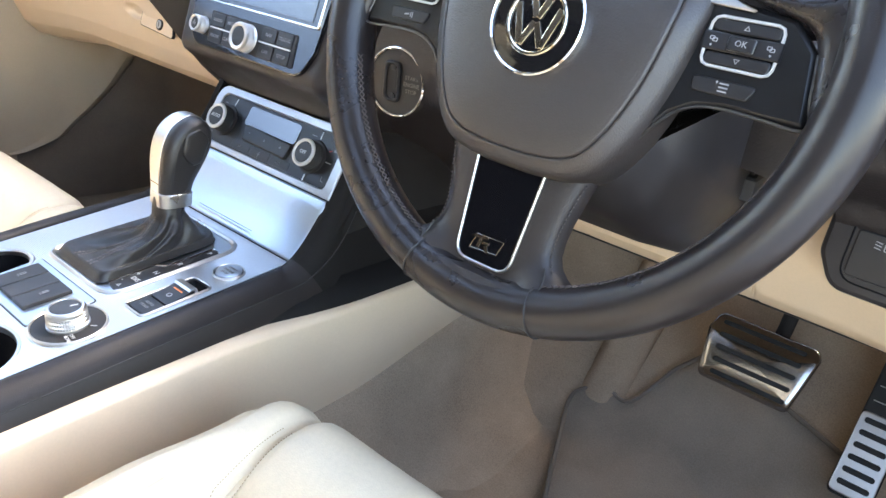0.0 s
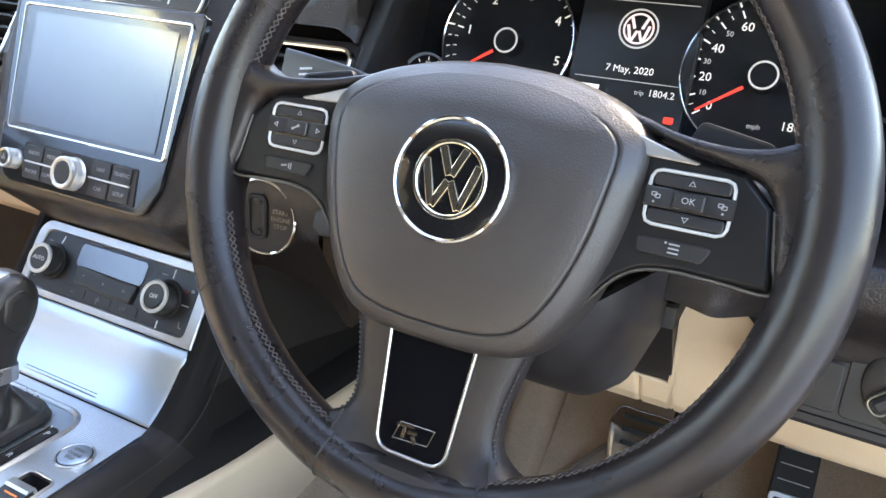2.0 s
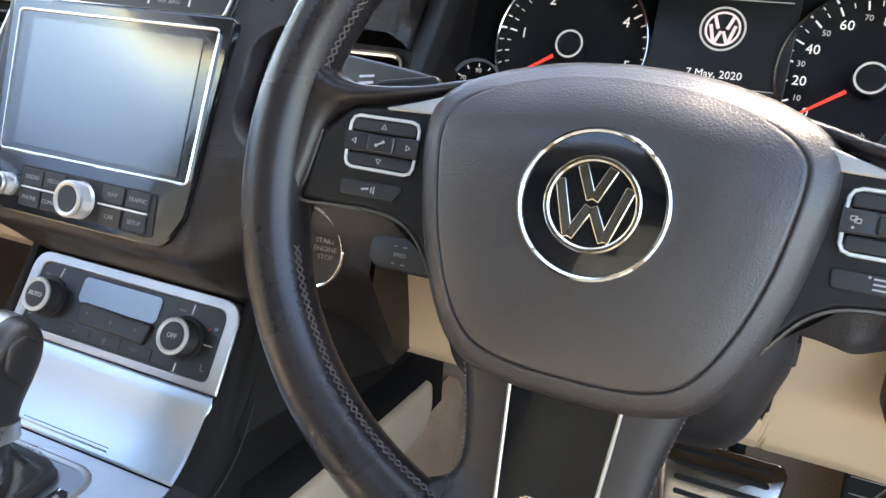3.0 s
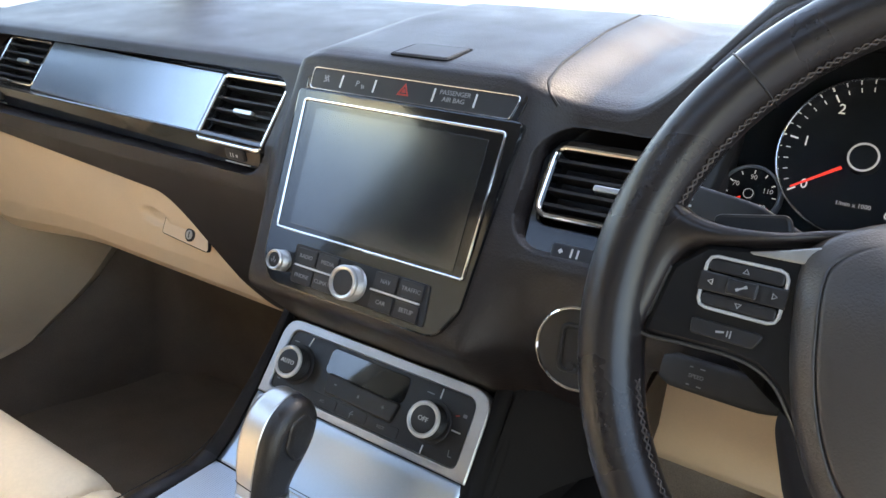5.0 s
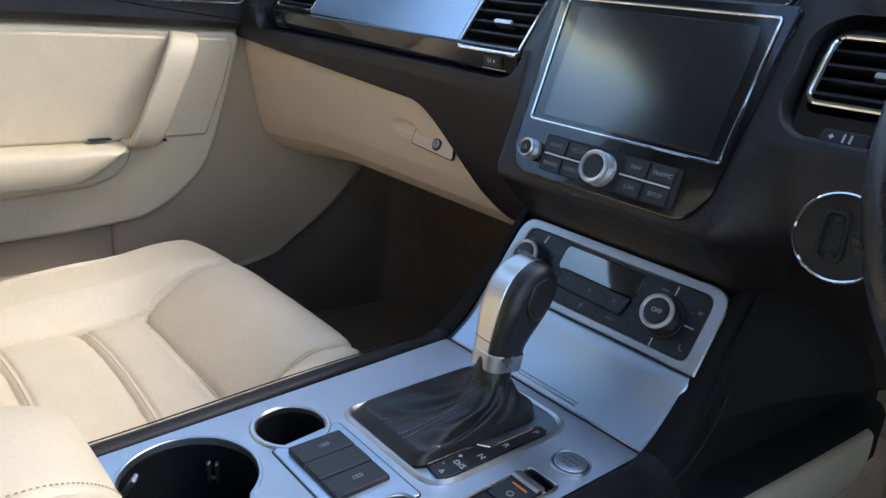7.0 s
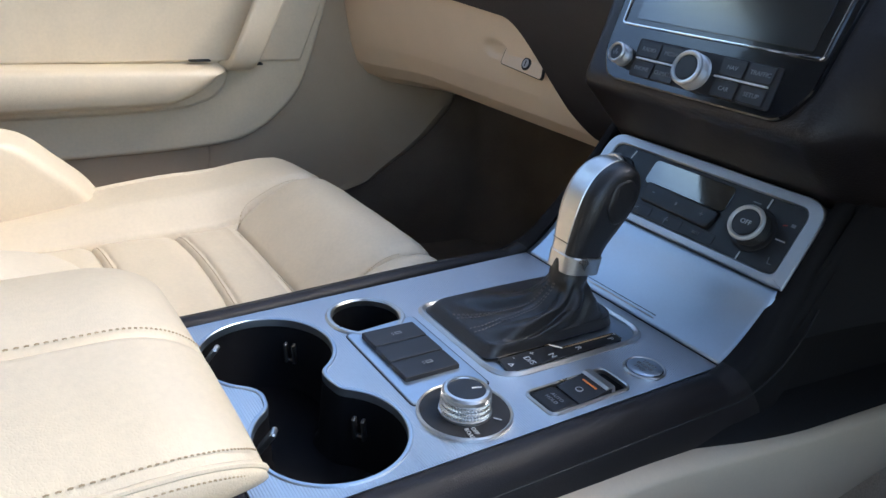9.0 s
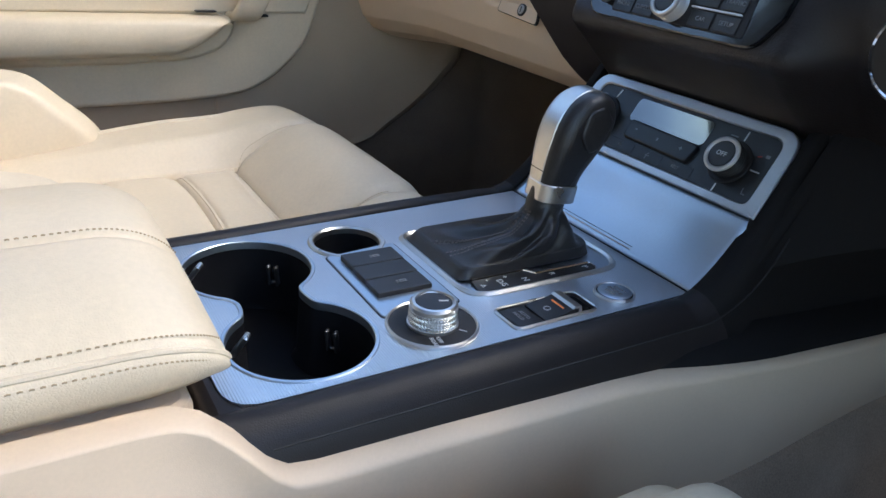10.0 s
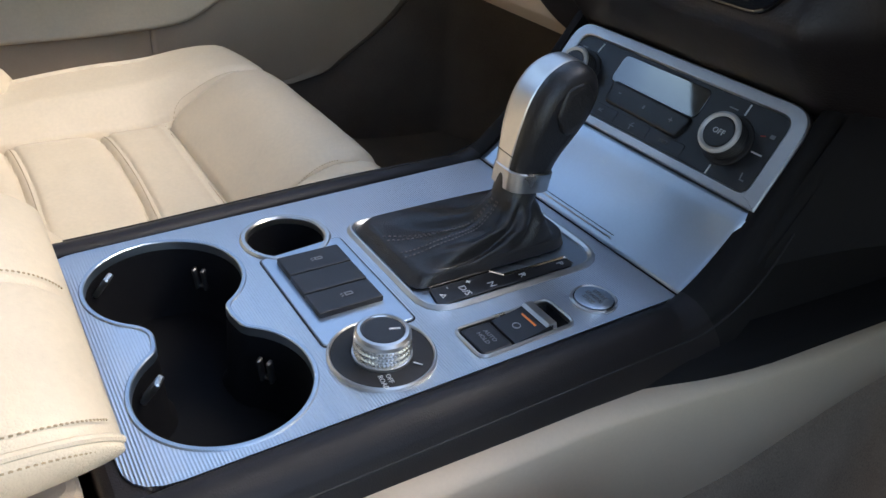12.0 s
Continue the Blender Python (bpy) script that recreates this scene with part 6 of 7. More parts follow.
# ---- instrument cluster ----
def cluster():
    m = plane((0.46, 0.760, 0.690), 20)
    c = thing("instrument_cluster", m, "black instrument cluster with two chrome-ringed gauges and a display", "instrument cluster")
    o = rounded([(-0.232, -0.085), (0.232, -0.085), (0.236, 0.04), (0.20, 0.09), (-0.20, 0.09), (-0.236, 0.04)], 0.03)
    part("face", block(o, -0.04, -0.0165, 0.002), DIAL, c, "matt black face")
    # hood lining that frames the face
    part("hood_lining", loft([[(x * k, y * j, z) for x, y in inset(o, -0.002)] for k, j, z in ((0.875, 1.08, 0.085), (0.955, 1.04, 0.04), (1.0, 1.0, -0.01), (1.0, 1.0, -0.022))], cap=False), SHADE, c)
    part("lens_edge", tube([(-0.215, 0.050, 0.022), (-0.224, 0.02, 0.014), (-0.230, -0.02, 0.008), (-0.224, -0.056, 0.004), (-0.205, -0.066, 0.002)], 0.0014, 6), GLOSS, c)
    o = rounded([(-0.222, -0.078), (0.222, -0.078), (0.228, 0.04), (0.19, 0.080), (-0.19, 0.080), (-0.228, 0.04)], 0.03)
    part("lens", block(o, 0.0, 0.0022, 0.0004, m=pose(0, 0, 0.012, -4)), LENS, c, "clear plastic lens").visible_shadow = False
    part("display", block(rrect(0.100, 0.150, 0.004, 0.004, 0.010), -0.018, -0.0025, 0.0005), SCREEN3, c, "dark multifunction display")
    words("15:34", 0.0080, 0.006, 0.056, -0.0023, LIT, c)
    bars(c, LITDIM, [(0.004, 0.0455, 0.090, 0.0006, 0), (0.004, -0.0195, 0.090, 0.0006, 0)], -0.0026)
    words("7 May, 2020", 0.0082, 0.004, -0.0105, -0.0023, LIT, c)
    words("trip", 0.0055, 0.016, -0.0280, -0.0023, LITDIM, c)
    words("1804.2", 0.0080, 0.034, -0.0275, -0.0023, LIT, c)
    bars(c, LIT, [(-0.030, -0.0275, 0.024, 0.0040, 0)], -0.0026, "odometer_bar")
    part("display_symbol", ring(circ(0.0165, 0.004, 0.0235, 32), circ(0.0150, 0.004, 0.0235, 32), -0.003, -0.0022, 0.0002), LITDIM, c)
    part("display_symbol", ring(circ(0.0128, 0.004, 0.0235, 32), circ(0.0112, 0.004, 0.0235, 32), -0.003, -0.0022, 0.0002), LITPINK, c, "pale plain round symbol")
    bars(c, LITPINK, [(-0.0012, 0.0285, 0.0024, 0.0110, 22), (0.0092, 0.0285, 0.0024, 0.0110, -22), (-0.0030, 0.0195, 0.0024, 0.0140, 16), (0.0110, 0.0195, 0.0024, 0.0140, -16), (0.0015, 0.0175, 0.0022, 0.0090, -22), (0.0065, 0.0175, 0.0022, 0.0090, 22)], -0.0026)
    part("warning_light", block(rrect(0.0080, 0.0055, 0.0015, 0.044, -0.047), -0.004, -0.0022, 0.0003), NEEDLE, c, "lit red warning light")

    def gauge(cx, cy, r, marks, nums, needle, big=True, red=()):
        d = 0.011 if big else 0.0
        g = part("gauge_ring", ring(circ(r + 0.0022, cx, cy, 72), circ(r, cx, cy, 72), -0.018, 0.0030 if big else 0.001, 0.0008), CHROME if big else DIM, c, "chrome gauge ring" if big else "")
        part("gauge_dish", lathe([(r, -0.018), (r, -0.0030 - d), (r * 0.85, -0.0042 - d), (r * 0.3, -0.0044 - d)], 64, m=pose(cx, cy, 0)), DIAL, g)
        for a, length, wid in marks:
            rr = r - 0.0015 - length / 2
            mat = RED if any(lo <= a <= hi for lo, hi in red) else LIT
            part("tick", slab([(-length / 2, -wid / 2), (length / 2, -wid / 2), (length / 2, wid / 2), (-length / 2, wid / 2)], [(0, 0), (0, 0.0004)], m=pose(cx + rr * math.cos(radians(a)), cy + rr * math.sin(radians(a)), -0.0036 - d, 0, 0, a)), mat, g, smooth=0)
        for txt, a, size, rad, mat in nums:
            words(txt, size, cx + rad * math.cos(radians(a)), cy + rad * math.sin(radians(a)), -0.0036 - d, mat, g)
        L = r * 0.92 if big else r * 0.85
        st = r * 0.27 if big else r * 0.3
        nd = pose(cx, cy, 0, 0, 0, needle)
        part("needle", slab([(st, -0.0013 if big else -0.0007), (L, -0.0007), (L, 0.0007), (st, 0.0013 if big else 0.0007)], [(0, 0.0005 - 0.6 * d), (0, 0.0015 - 0.6 * d)], m=nd), NEEDLE, g, "red needle", smooth=0)
        part("needle_cap", lathe([(r * 0.19, -0.004 - d), (r * 0.19, 0.0018), (r * 0.16, 0.0022)], 32, m=pose(cx, cy, 0)), DIAL, g)
        part("cap_ring", ring(circ(r * 0.185, cx, cy, 32), circ(r * 0.160, cx, cy, 32), 0.001, 0.0026, 0.0001), LITDIM, g)

    tm = [(213 - 45 * i / 5, 0.0065 if i % 5 == 0 else 0.0035, 0.0012 if i % 5 == 0 else 0.0007) for i in range(31)]
    gauge(-0.108, 0.001, 0.0600, tm, [(str(k), 213 - 45 * k, 0.0115, 0.0455, LIT) for k in range(7)], 213, red=((-70, -8),))
    table = [(0, 215), (20, 184), (40, 153), (60, 118), (80, 82), (100, 50), (120, 20), (140, -10), (160, -30), (180, -52)]
    sm, nums = [], []
    for (v0, a0), (v1, a1) in zip(table, table[1:]):
        for k in range(4):
            a = a0 + (a1 - a0) * k / 4
            sm.append((a, 0.0065 if k % 2 == 0 else 0.0035, 0.0012 if k % 2 == 0 else 0.0007))
    for v, a in table:
        if v != 160:
            nums.append((str(v), a, 0.0100, 0.0445 if v < 100 else 0.0430, LIT))
    for v in (10, 30, 50, 70, 90, 110, 130, 160):
        a = np.interp(v, [r[0] for r in table], [r[1] for r in table])
        nums.append((str(v), float(a), 0.0060, 0.0465, LITDIM))
    gauge(0.107, -0.003, 0.0600, sm, nums, 215)
    words("mph", 0.0058, 0.107, -0.040, -0.0146, LITDIM, c)
    words("1/min x 1000", 0.0048, -0.108, -0.034, -0.0146, LITDIM, c)
    gauge(-0.1822, -0.0415, 0.0220, [(210 - 30 * i, 0.003, 0.0008) for i in range(9)], [("70", 150, 0.0055, 0.0145, LITDIM), ("90", 90, 0.0055, 0.0145, LITDIM), ("110", 20, 0.0055, 0.0140, LITDIM), ("130", -40, 0.0055, 0.0135, LITDIM)], 212, False, red=((-31, -29),))
    gauge(0.183, -0.046, 0.0235, [(210 - 30 * i, 0.003, 0.0008) for i in range(9)], [("1/4", 150, 0.0055, 0.0145, LITDIM), ("1/2", 90, 0.0055, 0.0145, LITDIM), ("1/1", -30, 0.0055, 0.0140, LITDIM)], 190, False)


SCREEN3 = material("display_black", (0.010, 0.009, 0.009), 0.35, tint=0.1)
cluster()


# ---- driver's lower fascia ----
def ignition():
    i = thing("ignition_switch", plane((0.2085, 0.5985, 0.5435), 4, 6) @ Matrix.Scale(1.17, 4), "round black ignition slot in a chrome ring", "ignition switch")
    part("bezel", ring(circ(0.0290, n=48), circ(0.0268, n=48), -0.006, 0.0035, 0.001), CHROME, i, "chrome ring")
    part("face", lathe([(0.027, -0.006), (0.027, 0.0010), (0.025, 0.0014), (0.004, 0.0014)], 40), BUTTON, i)
    part("key_slot", ring(rrect(0.017, 0.034, 0.005, -0.004, 0), rrect(0.011, 0.028, 0.004, -0.004, 0), 0.0, 0.0040, 0.001), SHADE, i)
    part("slot_floor", block(rrect(0.012, 0.029, 0.004, -0.004, 0), 0.0, 0.0017, 0.0002), SHADE, i)
    for y in (0.012, -0.012):
        part("slot_grip", lathe([(0.0028, 0.001), (0.0028, 0.0030), (0.001, 0.0034)], 14, m=pose(-0.003, y, 0)), SHADE, i)
    for k, txt in enumerate(("START", "ENGINE", "STOP")):
        words(txt, 0.0046, 0.0155, 0.0055 - 0.0055 * k, 0.0016, SMOKE, i)


ignition()


def knee_panel():
    k = thing("knee_panel", Matrix(), "beige moulded knee panel below the steering column", "trim panel")
    prof = [(0.56, 0.650), (0.52, 0.668), (0.48, 0.684), (0.44, 0.700), (0.410, 0.716), (0.392, 0.735), (0.384, 0.760), (0.380, 0.800), (0.378, 0.90)]

    def top(x):
        z = 0.568
        z += (0.436 - z) * smooth01(0.360, 0.372, x)
        z += (0.562 - z) * smooth01(0.5480, 0.5535, x)
        return z

    def at(z):
        for (z0, y0), (z1, y1) in zip(prof, prof[1:]):
            if z >= z1:
                return y1 + (y0 - y1) * (z - z1) / (z0 - z1)
        return prof[-1][1]

    def skin(x, s):
        zt = top(x)
        z = zt + (0.378 - zt) * s
        y = at(z) + (0.10 * smooth01(0.93, 1.0, s))
        y -= 0.012 * smooth01(0.60, 0.70, x) * (1 - smooth01(0.8, 1.0, s))
        y += 0.0025 * math.exp(-((x - 0.5225) / 0.0015) ** 2)
        return (x, y, z)
    ob = part("panel", grid(skin, [0.16 + 0.0025 * i for i in range(280)], [i / 40 for i in range(41)]), CREAM, k, "beige plastic", smooth=50)
    mod = ob.modifiers.new("thick", "SOLIDIFY")
    mod.thickness = -0.004
    part("inner_cover", box(0.46, 0.80, 0.47, 0.55, 0.02, 0.22), SHADE, k)
    part("upper_strip", box(0.455, 0.70, 0.535, 0.20, 0.16, 0.02), SHADE, k)
    part("column_cheek", loft([[(x, 0.632, 0.552), (x, 0.628, 0.545), (x, 0.700, 0.444), (x, 0.706, 0.4365), (x, 0.85, 0.4365), (x, 0.85, 0.552)] for x in (0.486, 0.490, 0.546, 0.550)]), DARKS, k, "dark cheek between the column and the beige panel")


knee_panel()


def light_switch():
    s = thing("light_switch", plane((0.672, 0.632, 0.524), 12, -2), "rotary headlight switch in a dark panel", "light switch")
    o = rounded([(-0.050, -0.044), (0.11, -0.044), (0.11, 0.050), (-0.050, 0.050), (-0.064, 0.02), (-0.064, -0.02)], 0.018)
    part("panel", block(o, -0.03, 0.0020, 0.004), DARKS, s, "dark plastic panel")
    o = rounded([(-0.046, -0.034), (0.10, -0.034), (0.10, 0.036), (-0.046, 0.036)], 0.012)
    part("gap", ring(inset(o, -0.0012), o, 0.0, 0.0026, 0.0003), WELL, s)
    for y0, y1 in ((0.0065, 0.0335), (-0.0300, 0.0045)):
        part("fog_key", block(rounded([(-0.0435, y0), (-0.008, y0), (-0.008, y1), (-0.0435, y1)], 0.004), 0.0, 0.0034, 0.0010), BUTTON, s)
    part("inset", block(rounded([(-0.006, -0.031), (0.098, -0.031), (0.098, 0.034), (-0.006, 0.034)], 0.006), 0.0, 0.0030, 0.0008), BUTTON, s)
    dial = pose(0.030, 0.0, 0)
    part("dial", lathe([(0.028, 0.002), (0.0275, 0.0050), (0.0255, 0.0062), (0.01, 0.0058)], 40, m=dial), BUTTON, s, "black rotary dial")
    part("grip", block(rrect(0.050, 0.011, 0.0045, 0, 0), 0.005, 0.015, 0.003, m=dial @ pose(0, 0, 0, 0, 0, 42)), BUTTON, s, "black grip bar")
    part("grip_outline", ring(rrect(0.054, 0.0145, 0.006), rrect(0.050, 0.0110, 0.0045), 0.005, 0.0125, 0.0008), SATIN, s, "satin metal edge of the grip").matrix_basis = dial @ pose(0, 0, 0, 0, 0, 42)
    # fog lamp symbols: a lamp outline and its rays
    for y in (0.0135, -0.0030):
        lamp = rounded([(-0.0245, y - 0.0030), (-0.0215, y - 0.0030), (-0.0195, y), (-0.0215, y + 0.0030), (-0.0245, y + 0.0030)], 0.0012, 3)
        part("symbol", ring(lamp, inset(lamp, 0.0006), 0.0030, 0.0040, 0.0001), DIMW, s, smooth=0)
        bars(s, DIMW, [(-0.0285, y + d, 0.0045, 0.0006, -8) for d in (0.0022, 0.0, -0.0022)], 0.0035)
    bars(s, DIMW, [(0.0045, 0.015, 0.0035, 0.0006, 0), (0.0045, 0.013, 0.0035, 0.0006, 0), (0.008, 0.014, 0.0006, 0.0040, 0)], 0.0031)


light_switch()


# ---- glovebox ----
def glovebox():
    g = thing("glovebox", Matrix(), "closed beige glovebox with a small key lock", "glovebox")
    prof = [(0.60, 0.634), (0.55, 0.646), (0.50, 0.662), (0.455, 0.676), (0.425, 0.692), (0.405, 0.715), (0.393, 0.75), (0.388, 0.80), (0.384, 0.95)]

    def at(z):
        for (z0, y0), (z1, y1) in zip(prof, prof[1:]):
            if z >= z1:
                return y1 + (y0 - y1) * (z - z1) / (z0 - z1)
        return prof[-1][1]

    def skin(x, s):
        zt = dash_bottom(x) + 0.001
        zl = 0.384
        z = zt + (zl - zt) * (1 - (1 - s) ** 1.7)
        end = smooth01(0.0, 1.0, (-0.60 - x) / 0.26)
        y = at(z) + 0.003 - 0.03 * end * s
        # finger scoop beside the catch
        e = ((x + 0.408) / 0.030) ** 2 + ((z - 0.503) / 0.0135) ** 2
        y += 0.008 * (1 - smooth01(0.25, 1.0, e))
        return (x, y, z - 0.02 * end * s)
    ob = part("door", grid(skin, [-0.86 + 0.004 * i for i in range(161)], [i / 90 for i in range(91)]), CREAM, g, "beige glovebox lid", smooth=60)
    mod = ob.modifiers.new("thick", "SOLIDIFY")
    mod.thickness = -0.004
    m = plane((-0.355, 0.6655, 0.499), 18)
    o = rounded([(-0.034, -0.0120), (0.055, -0.0180), (0.047, 0.0105), (-0.032, 0.0138)], 0.004)
    part("catch_gap", ring(inset(o, -0.0010), o, -0.004, 0.0006, 0.0002), SHADE, g)
    part("catch_plate", block(o, -0.004, 0.0010, 0.0008), CREAM, g, "beige catch plate")
    l = part("lock", lathe([(0.0085, 0.0), (0.0085, 0.0022), (0.0070, 0.0028), (0.002, 0.0026)], 28, m=pose(0.019, -0.0040, 0)), SHADE, g, "dark key lock")
    part("lock_face", lathe([(0.0058, 0.002), (0.0058, 0.0032), (0.005, 0.0034)], 24, m=pose(0.019, -0.0040, 0)), SATIN2, l, "metal lock barrel")
    part("lock_slot", block(rrect(0.0014, 0.008, 0.0005, 0.019, -0.0040, 2), 0.003, 0.0038, 0.0002), SHADE, l)
    for ob in g.children:
        if ob.name.startswith(("catch", "lock")):
            ob.matrix_basis = m


glovebox()


# ---- passenger door ----
def door():
    d = thing("door_1", pose(0, 0.017, 0), "closed passenger door with cream leather panel and grab handle", "car door", kind="structure")

    def wall(outline, x0, rings, mat, name, label="", smooth=50):
        """A pad on the door: outline in y, z; rings of (inset, how far it stands into the cabin from x0)."""
        m = Matrix(((0, 0, 1, x0), (1, 0, 0, 0), (0, 1, 0, 0), (0, 0, 0, 1)))
        return part(name, slab(outline, rings, m=m), mat, d, label, smooth)
    wall(rounded([(-0.36, 0.0), (0.60, 0.0), (0.63, 0.70), (-0.36, 0.72)], 0.02), -0.93, [(0, 0), (0, 0.055), (0.003, 0.058)], CREAM_DIM, "lower_panel", "beige lower door panel")
    sweep = spline([(0.06, 0.262, 0), (0.235, 0.263, 0), (0.323, 0.265, 0), (0.422, 0.273, 0), (0.477, 0.295, 0), (0.511, 0.320, 0), (0.540, 0.350, 0), (0.559, 0.382, 0), (0.578, 0.437, 0), (0.597, 0.501, 0), (0.608, 0.545, 0)], 44)
    main = [(-0.34, 0.250)] + [(p.x, p.y) for p in sweep] + rounded([(0.608, 0.545), (0.618, 0.590), (0.30, 0.598)], 0.016, 6)[7:-6] + [(0.30, 0.597), (-0.34, 0.602)]
    wall(main, -0.90, [(0, 0), (0, 0.034), (0.0015, 0.040), (0.004, 0.0445), (0.008, 0.0465), (0.012, 0.0460)], BEIGE, "upper_panel", "cream leather door panel")
    insert = rounded([(-0.33, 0.4215), (0.548, 0.4140), (0.582, 0.498), (0.600, 0.560), (0.592, 0.578), (0.30, 0.584), (-0.33, 0.589)], [0.004, 0.006, 0.06, 0.02, 0.012, 0.1, 0.004], 6)
    wall(insert, -0.857, [(0, 0), (0, 0.0035), (0.0012, 0.0058), (0.004, 0.0070)], BEIGE, "insert", "padded cream leather insert")
    secs = []
    for t in [0.0, 0.3, 0.6, 0.86] + [0.86 + 0.14 * k / 24 for k in range(1, 25)]:
        y = -0.34 + 0.742 * t
        e = max(0.0, (t - 0.86) / 0.14)
        r = math.sqrt(max(1 - e * e, 0.0))
        zt, zb = 0.4265 - 0.014 * t, 0.353 + 0.003 * t + 0.052 * e ** 1.6
        xi = -0.852 + 0.064 * (0.60 + 0.40 * r)
        secs.append([(-0.862, y, zt), (xi - 0.016, y, zt), (xi - 0.005, y, zt - 0.003), (xi, y, zt - 0.009), (xi + 0.001, y, (zt + zb) / 2), (xi - 0.002, y, zb + 0.010 * r), (xi - 0.010, y, zb + 0.003 * r), (xi - 0.020, y, zb), (-0.862, y, zb)])
    part("armrest", loft(secs), BEIGE, d, "cream padded door armrest", smooth=60)
    base = rounded([(-0.34, 0.334), (0.24, 0.335), (0.345, 0.341), (0.388, 0.355), (0.412, 0.378), (0.418, 0.405), (-0.34, 0.420)], [0.002, 0.1, 0.06, 0.04, 0.04, 0.004, 0.002], 5)
    wall(base, -0.858, [(0, 0), (0, 0.010), (0.002, 0.0145), (0.006, 0.0165)], BEIGE, "armrest_base", "cream padded base of the armrest", 60)
    up = rounded([(-0.34, 0.604), (0.30, 0.601), (0.660, 0.592), (0.672, 0.70), (-0.34, 0.735)], 0.012)
    wall(up, -0.90, [(0, 0), (0, 0.045), (0.004, 0.053), (0.012, 0.056)], DARK, "upper_trim", "dark grained upper door trim")
    box_o = rounded([(-0.30, 0.640), (0.618, 0.634), (0.630, 0.692), (-0.30, 0.705)], 0.020)
    wall(box_o, -0.846, [(0, 0), (0, 0.0045), (0.0012, 0.0062)], CHROME, "trim_outline", "chrome outline")
    wall(inset(box_o, 0.0042), -0.8405, [(0, 0), (0, 0.0012), (0.0005, 0.0018)], DARKS, "trim_inlay", "dark brown inlay")
    wall(rounded([(0.10, 0.648), (0.37, 0.645), (0.385, 0.662), (0.35, 0.672), (0.10, 0.684)], 0.008), -0.840, [(0, 0), (0.001, 0.010), (0.004, 0.014)], SATIN, "door_opener", "satin metal door opener")
    wall(rounded([(0.42, 0.645), (0.52, 0.644), (0.52, 0.682), (0.42, 0.684)], 0.004), -0.842, [(0, 0), (0, 0.0050), (0.001, 0.006)], BUTTON, "lock_switch")
    for k in range(2):
        wall(rrect(0.014, 0.014, 0.002, 0.431, 0.657 + 0.017 * k, 3), -0.838, [(0, 0), (0, 0.0034), (0.0006, 0.0040)], PANELB, "lock_key")
        wall(rrect(0.0050, 0.0016, 0.0004, 0.431, 0.657 + 0.017 * k, 2), -0.8352, [(0, 0), (0, 0.0016)], PRINT, "lock_mark", smooth=0)
    # grab handle
    path = spline([(-0.848, 0.512, 0.580), (-0.822, 0.502, 0.572), (-0.806, 0.485, 0.545), (-0.802, 0.462, 0.495), (-0.803, 0.440, 0.445), (-0.815, 0.428, 0.418), (-0.850, 0.424, 0.410)], 26)
    secs = []
    for i, p in enumerate(path):
        t = (path[min(i + 1, 25)] - path[max(i - 1, 0)]).normalized()
        u = Vector((0, 1, 0)) - t * t.y
        u.normalize()
        v = t.cross(u)
        secs.append([p + u * a + v * b for a, b in rounded([(-0.023, -0.008), (0.023, -0.008), (0.023, 0.008), (-0.023, 0.008)], 0.007, 4)])
    part("grab_handle", loft(secs), BEIGE, d, "cream leather grab handle", smooth=60)
    wall(rrect(0.046, 0.0035, 0.001, 0.452, 0.4115), -0.853, [(0, 0), (0, 0.012)], SHADE, "handle_slot")
    wall(rrect(0.034, 0.0022, 0.001, 0.368, 0.4195), -0.85, [(0, 0), (0, 0.012)], SHADE, "handle_slot")
    wall(rounded([(0.46, 0.700), (0.70, 0.690), (0.70, 0.735), (0.64, 0.745)], 0.010), -0.885, [(0, 0), (0, 0.018), (0.004, 0.024)], DARK, "sail_panel", "dark corner panel before the side window")
    # window sill seal
    part("sill_seal", tube([(-0.862, -0.34, 0.737), (-0.862, 0.2, 0.722), (-0.862, 0.62, 0.702)], 0.006, 8), RUBBER, d)
    pane = part("window_glass", grid(lambda u, v: (-0.875 + 0.14 * v, u - 0.0 * v, 0.715 + 0.50 * v), [-0.36, 0.0, 0.3, 0.62], [0, 0.5, 1.0]), PANE, d, "clear side window")
    pane.visible_shadow = False
    mod = pane.modifiers.new("thick", "SOLIDIFY")
    mod.thickness = 0.004
    # speaker pocket in the lower panel
    wall(rounded([(-0.34, 0.06), (0.36, 0.06), (0.42, 0.12), (0.36, 0.200), (-0.34, 0.215)], 0.03), -0.875, [(0, 0), (0, 0.030), (0.006, 0.038)], CREAM, "door_pocket", "beige door pocket")


door()


# ---- seats ----
FLUTES = (0.044, 0.142, 0.240)


